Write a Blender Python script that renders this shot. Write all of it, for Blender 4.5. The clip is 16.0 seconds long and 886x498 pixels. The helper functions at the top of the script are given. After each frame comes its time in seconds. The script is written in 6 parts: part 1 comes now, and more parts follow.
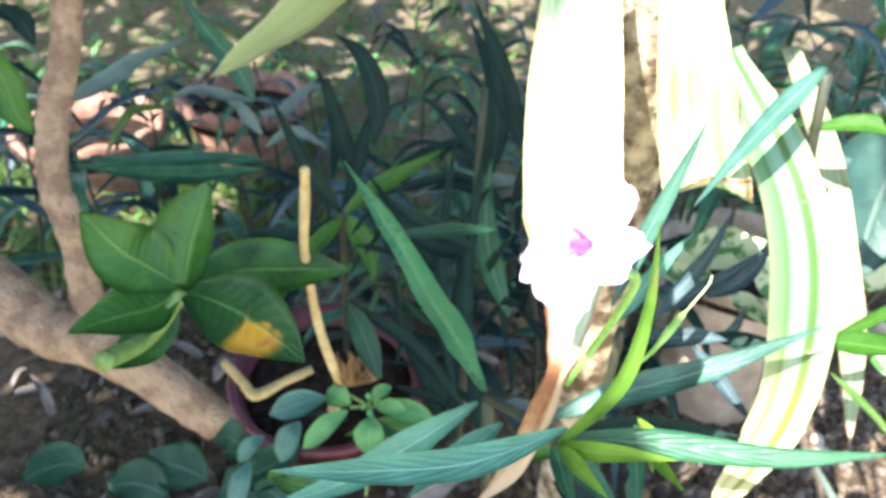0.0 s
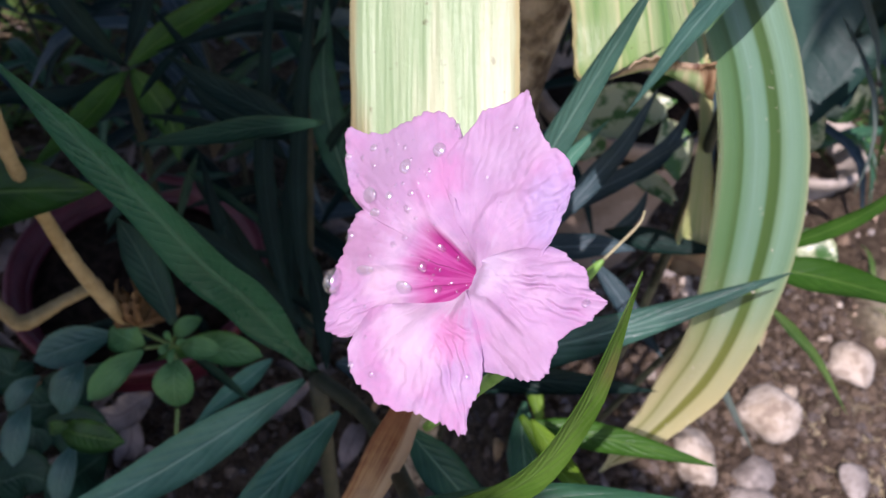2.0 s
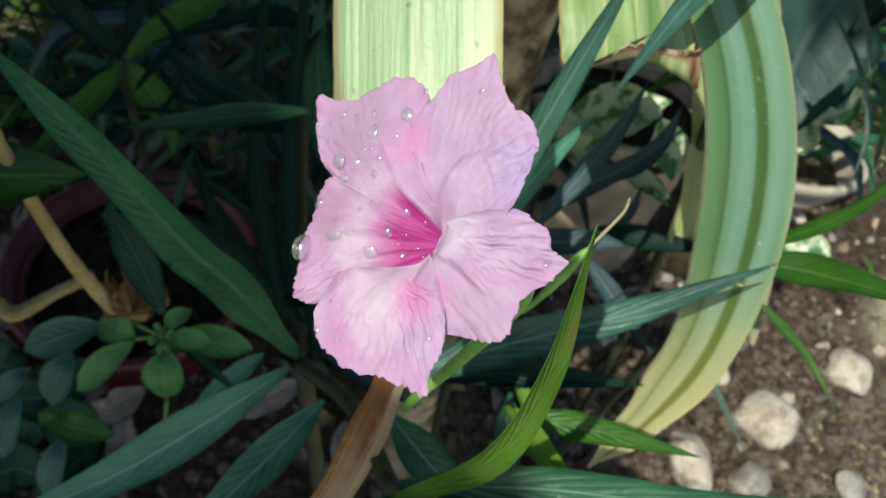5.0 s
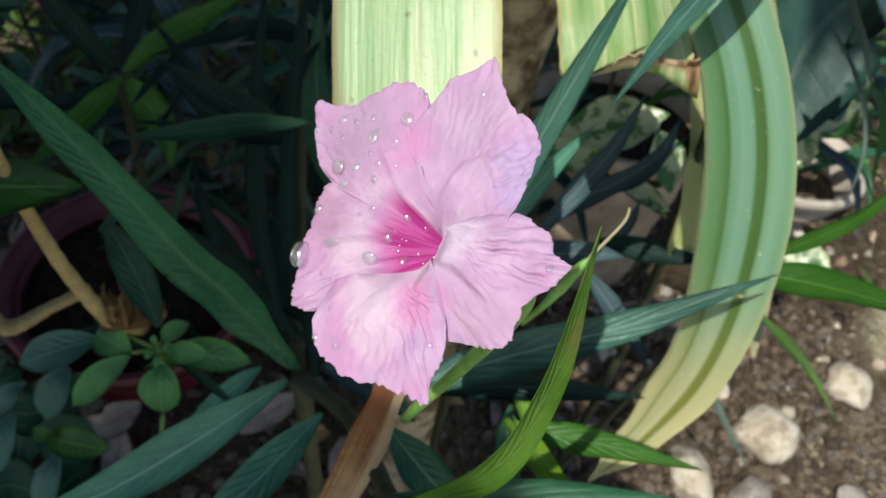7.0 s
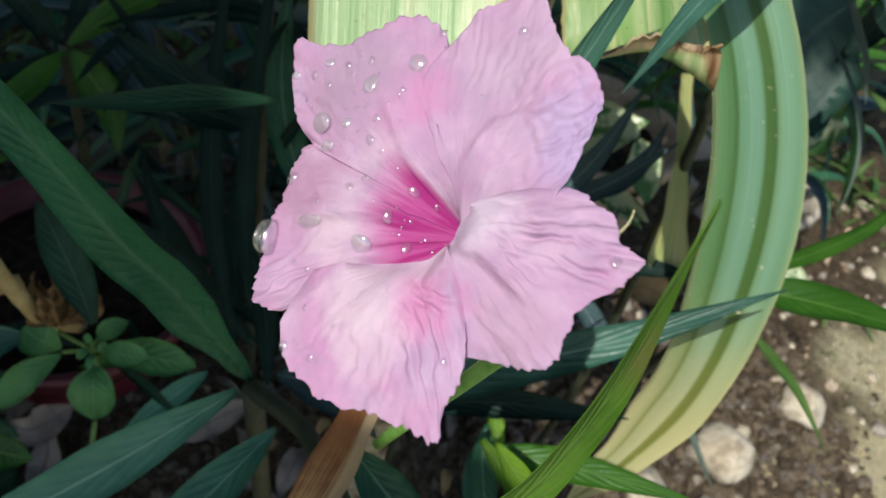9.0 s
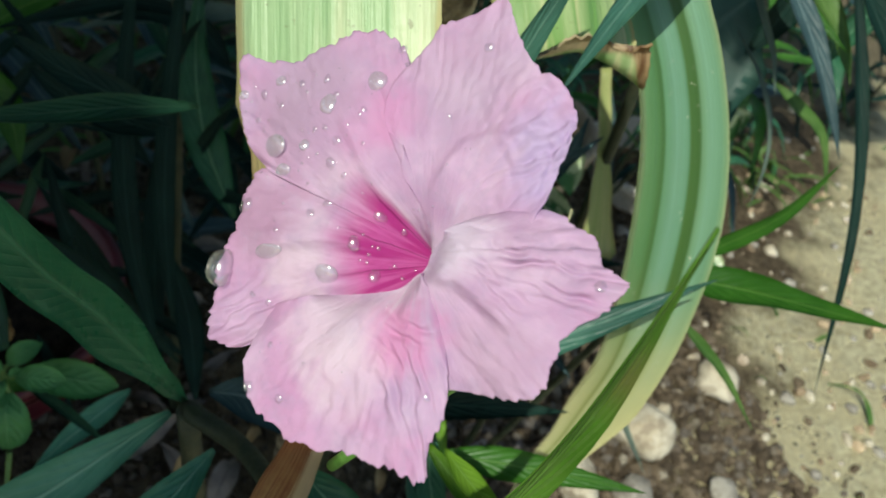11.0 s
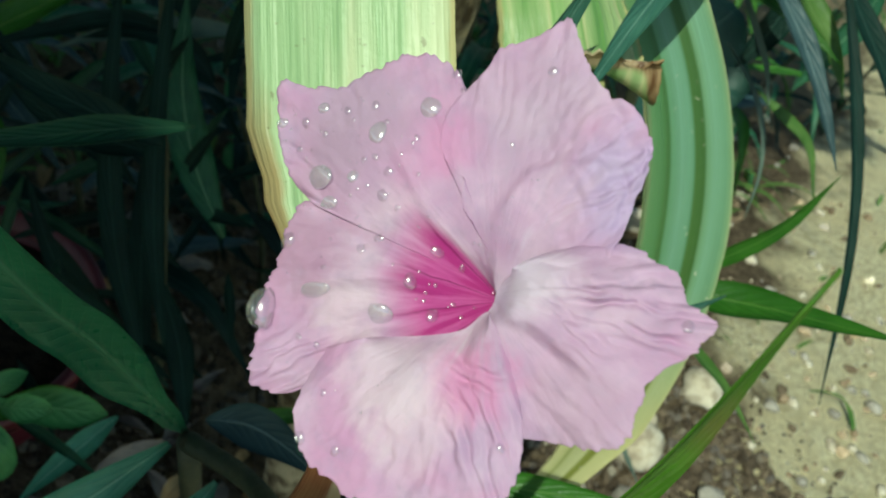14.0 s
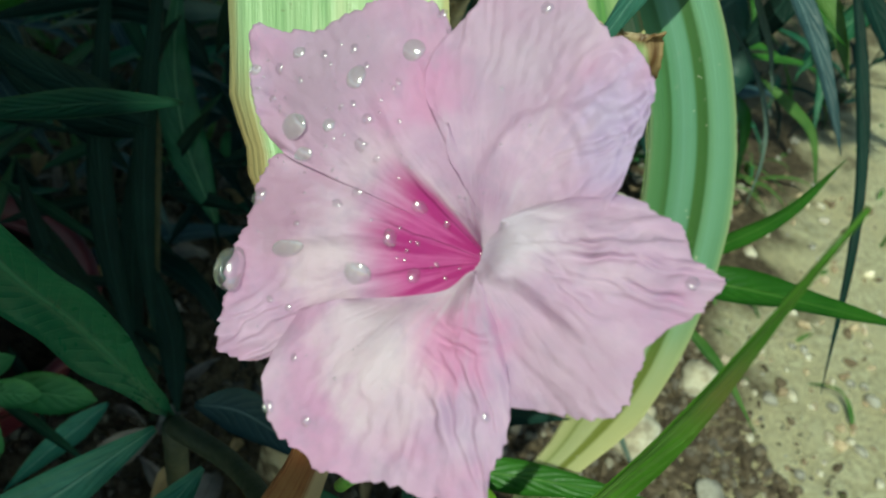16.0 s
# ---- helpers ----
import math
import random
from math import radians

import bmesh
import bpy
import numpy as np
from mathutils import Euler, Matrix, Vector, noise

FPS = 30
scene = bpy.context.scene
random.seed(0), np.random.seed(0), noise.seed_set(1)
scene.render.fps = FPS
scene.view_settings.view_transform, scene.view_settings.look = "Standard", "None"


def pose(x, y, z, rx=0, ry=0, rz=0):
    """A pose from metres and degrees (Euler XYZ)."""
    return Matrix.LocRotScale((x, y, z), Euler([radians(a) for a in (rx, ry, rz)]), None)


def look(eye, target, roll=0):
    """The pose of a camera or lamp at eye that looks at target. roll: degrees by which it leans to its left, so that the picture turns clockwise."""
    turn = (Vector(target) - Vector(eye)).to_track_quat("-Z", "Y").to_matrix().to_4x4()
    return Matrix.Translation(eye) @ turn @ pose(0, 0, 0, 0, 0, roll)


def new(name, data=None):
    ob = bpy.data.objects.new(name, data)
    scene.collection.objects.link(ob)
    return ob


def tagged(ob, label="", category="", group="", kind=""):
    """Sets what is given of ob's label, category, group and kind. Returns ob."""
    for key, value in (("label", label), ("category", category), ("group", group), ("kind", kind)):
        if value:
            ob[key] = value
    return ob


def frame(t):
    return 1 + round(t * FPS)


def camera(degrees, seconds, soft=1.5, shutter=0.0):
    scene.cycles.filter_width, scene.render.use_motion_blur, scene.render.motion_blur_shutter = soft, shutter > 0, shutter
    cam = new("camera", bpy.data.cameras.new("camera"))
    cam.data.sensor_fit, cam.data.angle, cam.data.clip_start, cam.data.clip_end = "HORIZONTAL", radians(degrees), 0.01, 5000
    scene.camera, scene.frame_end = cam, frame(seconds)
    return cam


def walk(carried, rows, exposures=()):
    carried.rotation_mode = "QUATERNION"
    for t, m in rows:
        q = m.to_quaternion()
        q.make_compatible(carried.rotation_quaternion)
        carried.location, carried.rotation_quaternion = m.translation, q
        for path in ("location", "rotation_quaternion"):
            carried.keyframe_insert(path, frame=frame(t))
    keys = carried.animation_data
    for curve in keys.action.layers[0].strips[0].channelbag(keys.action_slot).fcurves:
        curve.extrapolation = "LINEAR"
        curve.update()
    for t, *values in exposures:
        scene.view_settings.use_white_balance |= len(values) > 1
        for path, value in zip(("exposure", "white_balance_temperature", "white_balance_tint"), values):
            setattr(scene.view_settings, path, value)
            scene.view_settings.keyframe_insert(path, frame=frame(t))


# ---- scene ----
cam = camera(62.0, 16.0)
cam.data.dof.use_dof = True
cam.data.dof.focus_distance = 0.102
cam.data.dof.aperture_fstop = 42.0
PATH = [
    (0, (0.10722, 0.19841, 0.84579), (0.1270, 1.8716, -0.2497), 2.49),
    (0.5, (0.13065, 0.22158, 0.85334), (0.2569, 1.8124, -0.3523), 5.01),
    (1, (0.13687, 0.27815, 0.84064), (0.3865, 1.7118, -0.5313), 6.98),
    (1.2, (0.13764, 0.28670, 0.83644), (0.4009, 1.6982, -0.5558), 7.44),
    (1.5, (0.13935, 0.30226, 0.82253), (0.4405, 1.6825, -0.5932), 8.61),
    (2, (0.13303, 0.32905, 0.80000), (0.5037, 1.6623, -0.6439), 10.59),
    (2.5, (0.13431, 0.34432, 0.79116), (0.5165, 1.6478, -0.6768), 11.34),
    (3, (0.13407, 0.34644, 0.78328), (0.5111, 1.6251, -0.7077), 11.67),
    (3.5, (0.13436, 0.33781, 0.78779), (0.5119, 1.6373, -0.6849), 11.62),
    (4, (0.13641, 0.32976, 0.79700), (0.5019, 1.6485, -0.6616), 11.27),
    (6.5, (0.13893, 0.32207, 0.79439), (0.5068, 1.6977, -0.6100), 10.73),
    (7, (0.13829, 0.32384, 0.79401), (0.5099, 1.7000, -0.6089), 10.83),
    (7.5, (0.13594, 0.33294, 0.78549), (0.5361, 1.6945, -0.6238), 12.50),
    (8, (0.13310, 0.34155, 0.77755), (0.5705, 1.6907, -0.6325), 13.92),
    (8.5, (0.13532, 0.34346, 0.77183), (0.6045, 1.6918, -0.6288), 15.53),
    (9, (0.13657, 0.34161, 0.77195), (0.6266, 1.7163, -0.5956), 16.23),
    (11.5, (0.12845, 0.34878, 0.77000), (0.8651, 1.6546, -0.5537), 19.73),
    (12, (0.12547, 0.34909, 0.76538), (0.8812, 1.6624, -0.5400), 19.73),
    (12.5, (0.12853, 0.34884, 0.76616), (0.9047, 1.6683, -0.5209), 19.73),
    (13, (0.12542, 0.35412, 0.76714), (0.9021, 1.6754, -0.5177), 20.00),
    (13.5, (0.12412, 0.35376, 0.76869), (0.8910, 1.6837, -0.5132), 19.56),
    (14, (0.12561, 0.35491, 0.76729), (0.8820, 1.6801, -0.5257), 19.54),
    (14.5, (0.13060, 0.35565, 0.76520), (0.8940, 1.6705, -0.5342), 19.77),
    (15, (0.13024, 0.35592, 0.76336), (0.8987, 1.6656, -0.5383), 20.35),
    (15.5, (0.13025, 0.35503, 0.76177), (0.8952, 1.6657, -0.5409), 20.22),
    (16, (0.12937, 0.35598, 0.76107), (0.8868, 1.6681, -0.5446), 20.03),
]
walk(cam, [(t, look(eye, target, roll)) for t, eye, target, roll in PATH],
     [(0, 2.25, 6550, 14), (0.5, 1.25, 6350, 26), (1.0, 0.54, 6350, 35), (1.5, 0.24, 6250, 37), (2.5, -0.20, 6480, 36), (4.0, -0.23, 6700, 2), (6.5, -0.12, 6600, 8), (8.0, -0.20, 6650, 10), (11.5, -0.29, 6750, -6), (13.0, -0.33, 6700, -13), (15.0, -0.40, 6700, -22), (16, -0.41, 6700, -25)])

# ---- light ----
SUN = Vector((-0.43, -0.44, 0.79)).normalized()
world = bpy.data.worlds.new("sky")
scene.world = world
world.use_nodes = True
sky = world.node_tree.nodes.new("ShaderNodeTexSky")
sky.sky_type, sky.sun_disc = "NISHITA", False
sky.sun_elevation = math.asin(SUN.z)
sky.sun_rotation = math.atan2(SUN.x, SUN.y)
world.node_tree.links.new(sky.outputs[0], world.node_tree.nodes["Background"].inputs[0])
world.node_tree.nodes["Background"].inputs[1].default_value = 0.145
sun_data = bpy.data.lights.new("sun", "SUN")
sun_data.energy, sun_data.angle, sun_data.color = 5.0, radians(0.53), (1.0, 0.97, 0.92)
sun = new("sun", sun_data)
sun.matrix_world = look(SUN * 5, (0, 0, 0))


# ---- materials ----
class Mat:
    """A node material with short calls for its nodes."""

    def __init__(self, name, rough=0.5, metal=0.0, spec=0.5):
        self.m = bpy.data.materials.new(name)
        self.m.use_nodes = True
        self.t = self.m.node_tree
        self.b = self.t.nodes["Principled BSDF"]
        self.b.inputs["Roughness"].default_value = rough
        self.b.inputs["Metallic"].default_value = metal
        self.b.inputs["Specular IOR Level"].default_value = spec

    def n(self, kind, **inputs):
        node = self.t.nodes.new("ShaderNode" + kind)
        for key, value in inputs.items():
            self.put(node, key.replace("_", " "), value)
        return node

    def put(self, node, key, value):
        sock = node.inputs[int(key[1:])] if key[0] == "i" and key[1:].isdigit() else node.inputs[key]
        if isinstance(value, bpy.types.NodeSocket):
            self.t.links.new(value, sock)
        elif isinstance(value, bpy.types.Node):
            self.t.links.new(value.outputs[0], sock)
        else:
            sock.default_value = value

    def math(self, op, a, b=0.0, c=0.0):
        node = self.n("Math", i0=a, i1=b, i2=c)
        node.operation = op
        return node.outputs[0]

    def mix(self, fac, a, b):
        node = self.t.nodes.new("ShaderNodeMix")
        node.data_type = "RGBA"
        for key, value in ((0, fac), (6, a), (7, b)):
            value = (*value, 1.0) if isinstance(value, tuple) and len(value) == 3 else value
            self.put(node, "i%d" % key, value)
        return node.outputs[2]

    def ramp(self, fac, *stops):
        node = self.t.nodes.new("ShaderNodeValToRGB")
        self.put(node, "Fac", fac)
        els = node.color_ramp.elements
        while len(els) < len(stops):
            els.new(0.5)
        for el, (pos, col) in zip(els, stops):
            el.position, el.color = pos, (*col, 1.0) if len(col) == 3 else col
        return node.outputs[0]

    def band(self, x, lo, hi):
        node = self.t.nodes.new("ShaderNodeMapRange")
        node.interpolation_type = "SMOOTHSTEP"
        self.put(node, "Value", x)
        node.inputs["From Min"].default_value, node.inputs["From Max"].default_value = lo, hi
        return node.outputs[0]

    def noise(self, scale, detail=3.0, vec=None, rough=0.55):
        node = self.n("TexNoise", Scale=scale, Detail=detail, Roughness=rough)
        self.put(node, "Vector", vec if vec is not None else self.obj())
        return node.outputs[0]

    def obj(self):
        return self.n("NewGeometry").outputs["Position"]

    def uv(self):
        sep = self.n("SeparateXYZ", Vector=self.n("UVMap").outputs[0])
        return sep.outputs[0], sep.outputs[1]

    def rand(self):
        return self.n("ObjectInfo").outputs["Random"]

    def bump(self, height, strength, dist):
        node = self.n("Bump", Height=height, Strength=strength, Distance=dist)
        self.put(self.b, "Normal", node.outputs[0])

    def color(self, c):
        self.put(self.b, "Base Color", (*c, 1.0) if isinstance(c, tuple) else c)
        return self

    def translucent(self, c, share):
        """Lets a share of the light through, as a thin leaf does."""
        out = self.t.nodes["Material Output"]
        tr = self.n("BsdfTranslucent")
        self.put(tr, "Color", (*c, 1.0) if isinstance(c, tuple) else c)
        mixer = self.n("MixShader", Fac=share)
        self.put(mixer, "i1", self.b)
        self.put(mixer, "i2", tr)
        self.put(out, "Surface", mixer)


def leaf_mat(name, dark, light, vein, rough=0.38, veins=16.0, slant=3.0, share=0.25, veinwidth=0.10, tip=None, tip_at=0.8, blot=0.35, spec=0.4, quilted=0.45, tip2=(0.45, 0.13, 0.06)):
    m = Mat(name, rough, spec=spec)
    u, v = m.uv()
    off = m.math("ABSOLUTE", m.math("SUBTRACT", u, 0.5))
    wob = m.math("MULTIPLY", m.noise(90.0, 2.0), 0.5)
    mid = m.math("SUBTRACT", 1.0, m.band(off, 0.012, 0.045))
    phase = m.math("FRACT", m.math("ADD", m.math("SUBTRACT", m.math("MULTIPLY", v, veins), m.math("MULTIPLY", off, slant * 2)), wob))
    line = m.math("SUBTRACT", 1.0, m.band(m.math("ABSOLUTE", m.math("SUBTRACT", phase, 0.5)), 0.0, veinwidth))
    line = m.math("MULTIPLY", line, m.math("SUBTRACT", 1.0, m.band(off, 0.25, 0.48)))
    lines = m.math("MAXIMUM", mid, m.math("MULTIPLY", line, 0.22))
    quilt = m.math("MULTIPLY", m.math("ABSOLUTE", m.math("SUBTRACT", phase, 0.5)), m.math("SUBTRACT", 2.0, m.math("MULTIPLY", m.band(off, 0.3, 0.5), 2.0)))
    body = m.mix(m.band(m.noise(45.0, 4.0), 0.35, 0.65), dark, light)
    body = m.mix(m.math("MULTIPLY", m.rand(), 0.45), body, light)
    spots = m.math("MULTIPLY", m.band(m.noise(260.0, 3.0), 0.62, 0.75), blot)
    body = m.mix(spots, body, tuple(c * 0.55 for c in dark))
    if tip:
        edge = m.math("ADD", v, m.math("MULTIPLY", m.math("SUBTRACT", m.noise(60.0), 0.5), 0.25))
        spot = m.math("MULTIPLY", m.band(edge, tip_at, tip_at + 0.1), m.math("MULTIPLY", m.band(v, 0.88, 0.78), m.band(m.math("ADD", u, wob), 0.62, 0.78)))
        body = m.mix(spot, body, m.mix(m.band(m.noise(70.0), 0.55, 0.7), tip, tip2))
    col = m.mix(m.math("MULTIPLY", lines, 0.58), body, vein)
    m.color(col)
    m.bump(m.math("ADD", m.math("ADD", m.math("MULTIPLY", lines, -0.8), m.math("MULTIPLY", quilt, quilted)), m.math("MULTIPLY", m.noise(300.0), 0.7)), 0.55, 0.0009)
    m.put(m.b, "Roughness", m.math("ADD", rough - 0.08, m.math("MULTIPLY", m.noise(120.0), 0.25)))
    m.translucent(col, share)
    return m.m


def strap_mat(name, greens, pale, cream, brown, brown_at, seed, side_brown=0.0, dirt=0.5, bands=4.5):
    """Long striped leaf: stripes run the whole length and cross noise varies them; the tip is dry."""
    m = Mat(name, 0.42)
    u, v = m.uv()
    vec = m.n("CombineXYZ", X=m.math("ADD", m.math("MULTIPLY", u, bands), seed), Y=m.math("MULTIPLY", v, 0.7), Z=seed).outputs[0]
    wide = m.noise(1.0, 2.0, vec)
    fine = m.noise(6.0, 3.0, vec)
    col = m.ramp(wide, (0.30, greens[0]), (0.43, pale), (0.50, cream), (0.56, greens[1]), (0.68, pale))
    col = m.mix(m.math("MULTIPLY", m.band(fine, 0.35, 0.72), 0.25), col, greens[1])
    edge = m.math("ABSOLUTE", m.math("SUBTRACT", u, 0.5))
    rag = m.math("ADD", edge, m.math("MULTIPLY", m.math("SUBTRACT", m.noise(70.0, 4.0), 0.5), 0.05))
    col = m.mix(m.math("MULTIPLY", m.band(rag, 0.455, 0.485), 0.8), col, (0.55, 0.47, 0.22))
    if side_brown:
        side = m.math("ADD", u, m.math("MULTIPLY", m.math("SUBTRACT", m.noise(40.0, 4.0), 0.5), 0.18))
        col = m.mix(m.math("MULTIPLY", m.math("MULTIPLY", m.band(side, 0.86, 0.93), m.band(v, 0.31, 0.40)), side_brown), col, (0.42, 0.30, 0.13))
    spots = m.math("MULTIPLY", m.band(m.noise(330.0, 2.0), 0.68, 0.76), dirt)
    col = m.mix(spots, col, (0.12, 0.08, 0.03))
    dry = m.math("ADD", m.math("ADD", v, m.math("MULTIPLY", m.band(edge, 0.36, 0.5), 0.16)), m.math("MULTIPLY", m.math("SUBTRACT", m.noise(55.0, 4.0), 0.5), 0.12))
    grain = m.n("CombineXYZ", X=m.math("MULTIPLY", u, 26.0), Y=m.math("MULTIPLY", v, 5.0), Z=seed).outputs[0]
    husk = m.mix(m.band(m.math("ADD", m.math("MULTIPLY", m.noise(140.0, 5.0), 0.4), m.math("MULTIPLY", m.noise(1.0, 4.0, grain), 0.6)), 0.40, 0.62), brown[0], brown[1])
    husk = m.mix(m.math("MULTIPLY", m.band(v, 0.76, 0.66), 0.7), husk, (0.23, 0.075, 0.03))
    bleached = m.math("ADD", u, m.math("MULTIPLY", m.math("SUBTRACT", m.noise(1.0, 4.0, grain), 0.5), 0.5))
    husk = m.mix(m.math("MULTIPLY", m.math("MAXIMUM", m.band(bleached, 0.34, 0.22), m.math("MULTIPLY", m.band(v, 0.70, 0.92), m.band(bleached, 0.9, 0.6))), 0.75), husk, (0.58, 0.47, 0.30))
    col = m.mix(m.band(dry, brown_at, brown_at + 0.06), col, husk)
    m.color(col)
    m.bump(m.math("ADD", m.math("MULTIPLY", fine, 1.6), m.math("MULTIPLY", m.noise(400.0), 0.3)), 0.5, 0.0012)
    m.translucent(col, 0.22)
    return m.m


# near-black copy of the leaf green, with the thicket's deep shade in its colour
M_DEEP_SHADE = leaf_mat("ruellia_leaf_deep_shade", (0.003, 0.016, 0.012), (0.007, 0.030, 0.022), (0.03, 0.075, 0.06), 0.5, 10.0, 2.6, 0.15, spec=0.2)
# darkened copy of the leaf green; shade is put into its colour
M_SHADE_TONE = leaf_mat("ruellia_leaf_shade_tone", (0.009, 0.045, 0.024), (0.018, 0.075, 0.038), (0.07, 0.15, 0.09), 0.42, 10.0, 2.6, 0.2, spec=0.3)
M_TEAL = leaf_mat("ruellia_leaf_teal", (0.044, 0.182, 0.118), (0.096, 0.292, 0.196), (0.34, 0.58, 0.42), 0.30, 10.0, 2.6, 0.18)
M_SLATE = leaf_mat("ruellia_leaf_slate", (0.028, 0.092, 0.068), (0.058, 0.160, 0.116), (0.22, 0.38, 0.30), 0.34, 10.0, 2.6, 0.15)
M_MID = leaf_mat("ruellia_leaf_mid", (0.017, 0.088, 0.046), (0.038, 0.145, 0.070), (0.20, 0.38, 0.22), 0.36, 10.0, 2.6, 0.22)
M_QUILT = leaf_mat("ruellia_leaf_quilted", (0.022, 0.118, 0.056), (0.055, 0.21, 0.10), (0.085, 0.28, 0.145), 0.26, 30.0, 3.2, 0.2, 0.10, quilted=0.15)
M_WILT = leaf_mat("ruellia_leaf_wilting", (0.085, 0.22, 0.022), (0.145, 0.31, 0.042), (0.22, 0.38, 0.10), 0.4, 9.0, 2.4, 0.35, 0.10, (0.20, 0.22, 0.06), 0.72, tip2=(0.34, 0.30, 0.14))
M_GREEN = leaf_mat("ruellia_leaf_green", (0.035, 0.13, 0.014), (0.06, 0.19, 0.022), (0.16, 0.32, 0.07), 0.38, 9.0, 2.4, 0.35)
M_YOUNG = leaf_mat("ruellia_leaf_young", (0.13, 0.28, 0.02), (0.22, 0.40, 0.04), (0.30, 0.50, 0.12), 0.4, 9.0, 2.4, 0.4)
M_BLUE = leaf_mat("ruellia_leaf_bluish", (0.026, 0.056, 0.064), (0.052, 0.096, 0.104), (0.20, 0.28, 0.29), 0.40, 9.0, 2.4, 0.12, spec=0.25)
M_BASIL = leaf_mat("small_leaf_green", (0.050, 0.200, 0.056), (0.10, 0.31, 0.10), (0.13, 0.34, 0.13), 0.42, 7.0, 2.2, 0.25, 0.09, spec=0.5, quilted=0.5)
M_BASIL2 = leaf_mat("small_leaf_bluish", (0.025, 0.104, 0.080), (0.053, 0.167, 0.128), (0.086, 0.22, 0.17), 0.36, 7.0, 2.2, 0.2, 0.09, spec=0.5, quilted=0.5)
M_BROAD = leaf_mat("broad_leaf_green", (0.011, 0.058, 0.014), (0.024, 0.095, 0.022), (0.10, 0.22, 0.05), 0.36, 11.0, 1.6, 0.3, 0.07, (0.62, 0.36, 0.04), 0.50)
M_BROAD2 = leaf_mat("broad_leaf_plain", (0.015, 0.07, 0.018), (0.04, 0.15, 0.02), (0.14, 0.28, 0.06), 0.36, 11.0, 1.6, 0.3, 0.07)
M_ELEPHANT = leaf_mat("large_leaf_bluegreen", (0.013, 0.050, 0.040), (0.030, 0.085, 0.064), (0.08, 0.14, 0.11), 0.45, 9.0, 1.6, 0.2, 0.07)
M_DRY = leaf_mat("dry_leaf", (0.15, 0.12, 0.105), (0.28, 0.235, 0.205), (0.11, 0.08, 0.065), 0.75, 9.0, 1.5, 0.1, 0.1)
M_DRYBROWN = leaf_mat("dry_bract_brown", (0.16, 0.085, 0.035), (0.36, 0.22, 0.09), (0.10, 0.05, 0.02), 0.8, 6.0, 1.5, 0.1, 0.1)
M_DRYTAN = leaf_mat("dry_leaf_tan", (0.26, 0.16, 0.07), (0.42, 0.28, 0.13), (0.18, 0.10, 0.05), 0.75, 9.0, 1.5, 0.1, 0.1)
M_GRASS = leaf_mat("grass_blade", (0.07, 0.17, 0.03), (0.14, 0.25, 0.06), (0.2, 0.32, 0.1), 0.45, 3.0, 1.0, 0.35)
M_GREY = leaf_mat("grey_blade", (0.10, 0.15, 0.13), (0.16, 0.22, 0.18), (0.2, 0.26, 0.2), 0.5, 3.0, 1.0, 0.2)
BROWNS = ((0.40, 0.235, 0.095), (0.19, 0.062, 0.024))
M_STRAP1 = strap_mat("striped_leaf_pale", ((0.27, 0.50, 0.23), (0.37, 0.54, 0.27)), (0.50, 0.63, 0.36), (0.66, 0.70, 0.44), BROWNS, 0.575, 3.7, 0.9, bands=2.8)
M_STRAP2 = strap_mat("striped_leaf_torn", ((0.17, 0.34, 0.10), (0.22, 0.40, 0.12)), (0.40, 0.52, 0.24), (0.62, 0.62, 0.34), ((0.40, 0.27, 0.14), (0.15, 0.075, 0.032)), 0.87, 8.2, 0.0)
M_STRAP5 = strap_mat("striped_leaf_far", ((0.14, 0.23, 0.10), (0.19, 0.28, 0.14)), (0.27, 0.34, 0.18), (0.38, 0.39, 0.23), BROWNS, 0.93, 2.9, 0.0)
M_STRAP4 = strap_mat("striped_leaf_behind", ((0.28, 0.36, 0.09), (0.36, 0.43, 0.13)), (0.46, 0.48, 0.19), (0.56, 0.52, 0.24), BROWNS, 1.5, 1.3, 0.0)


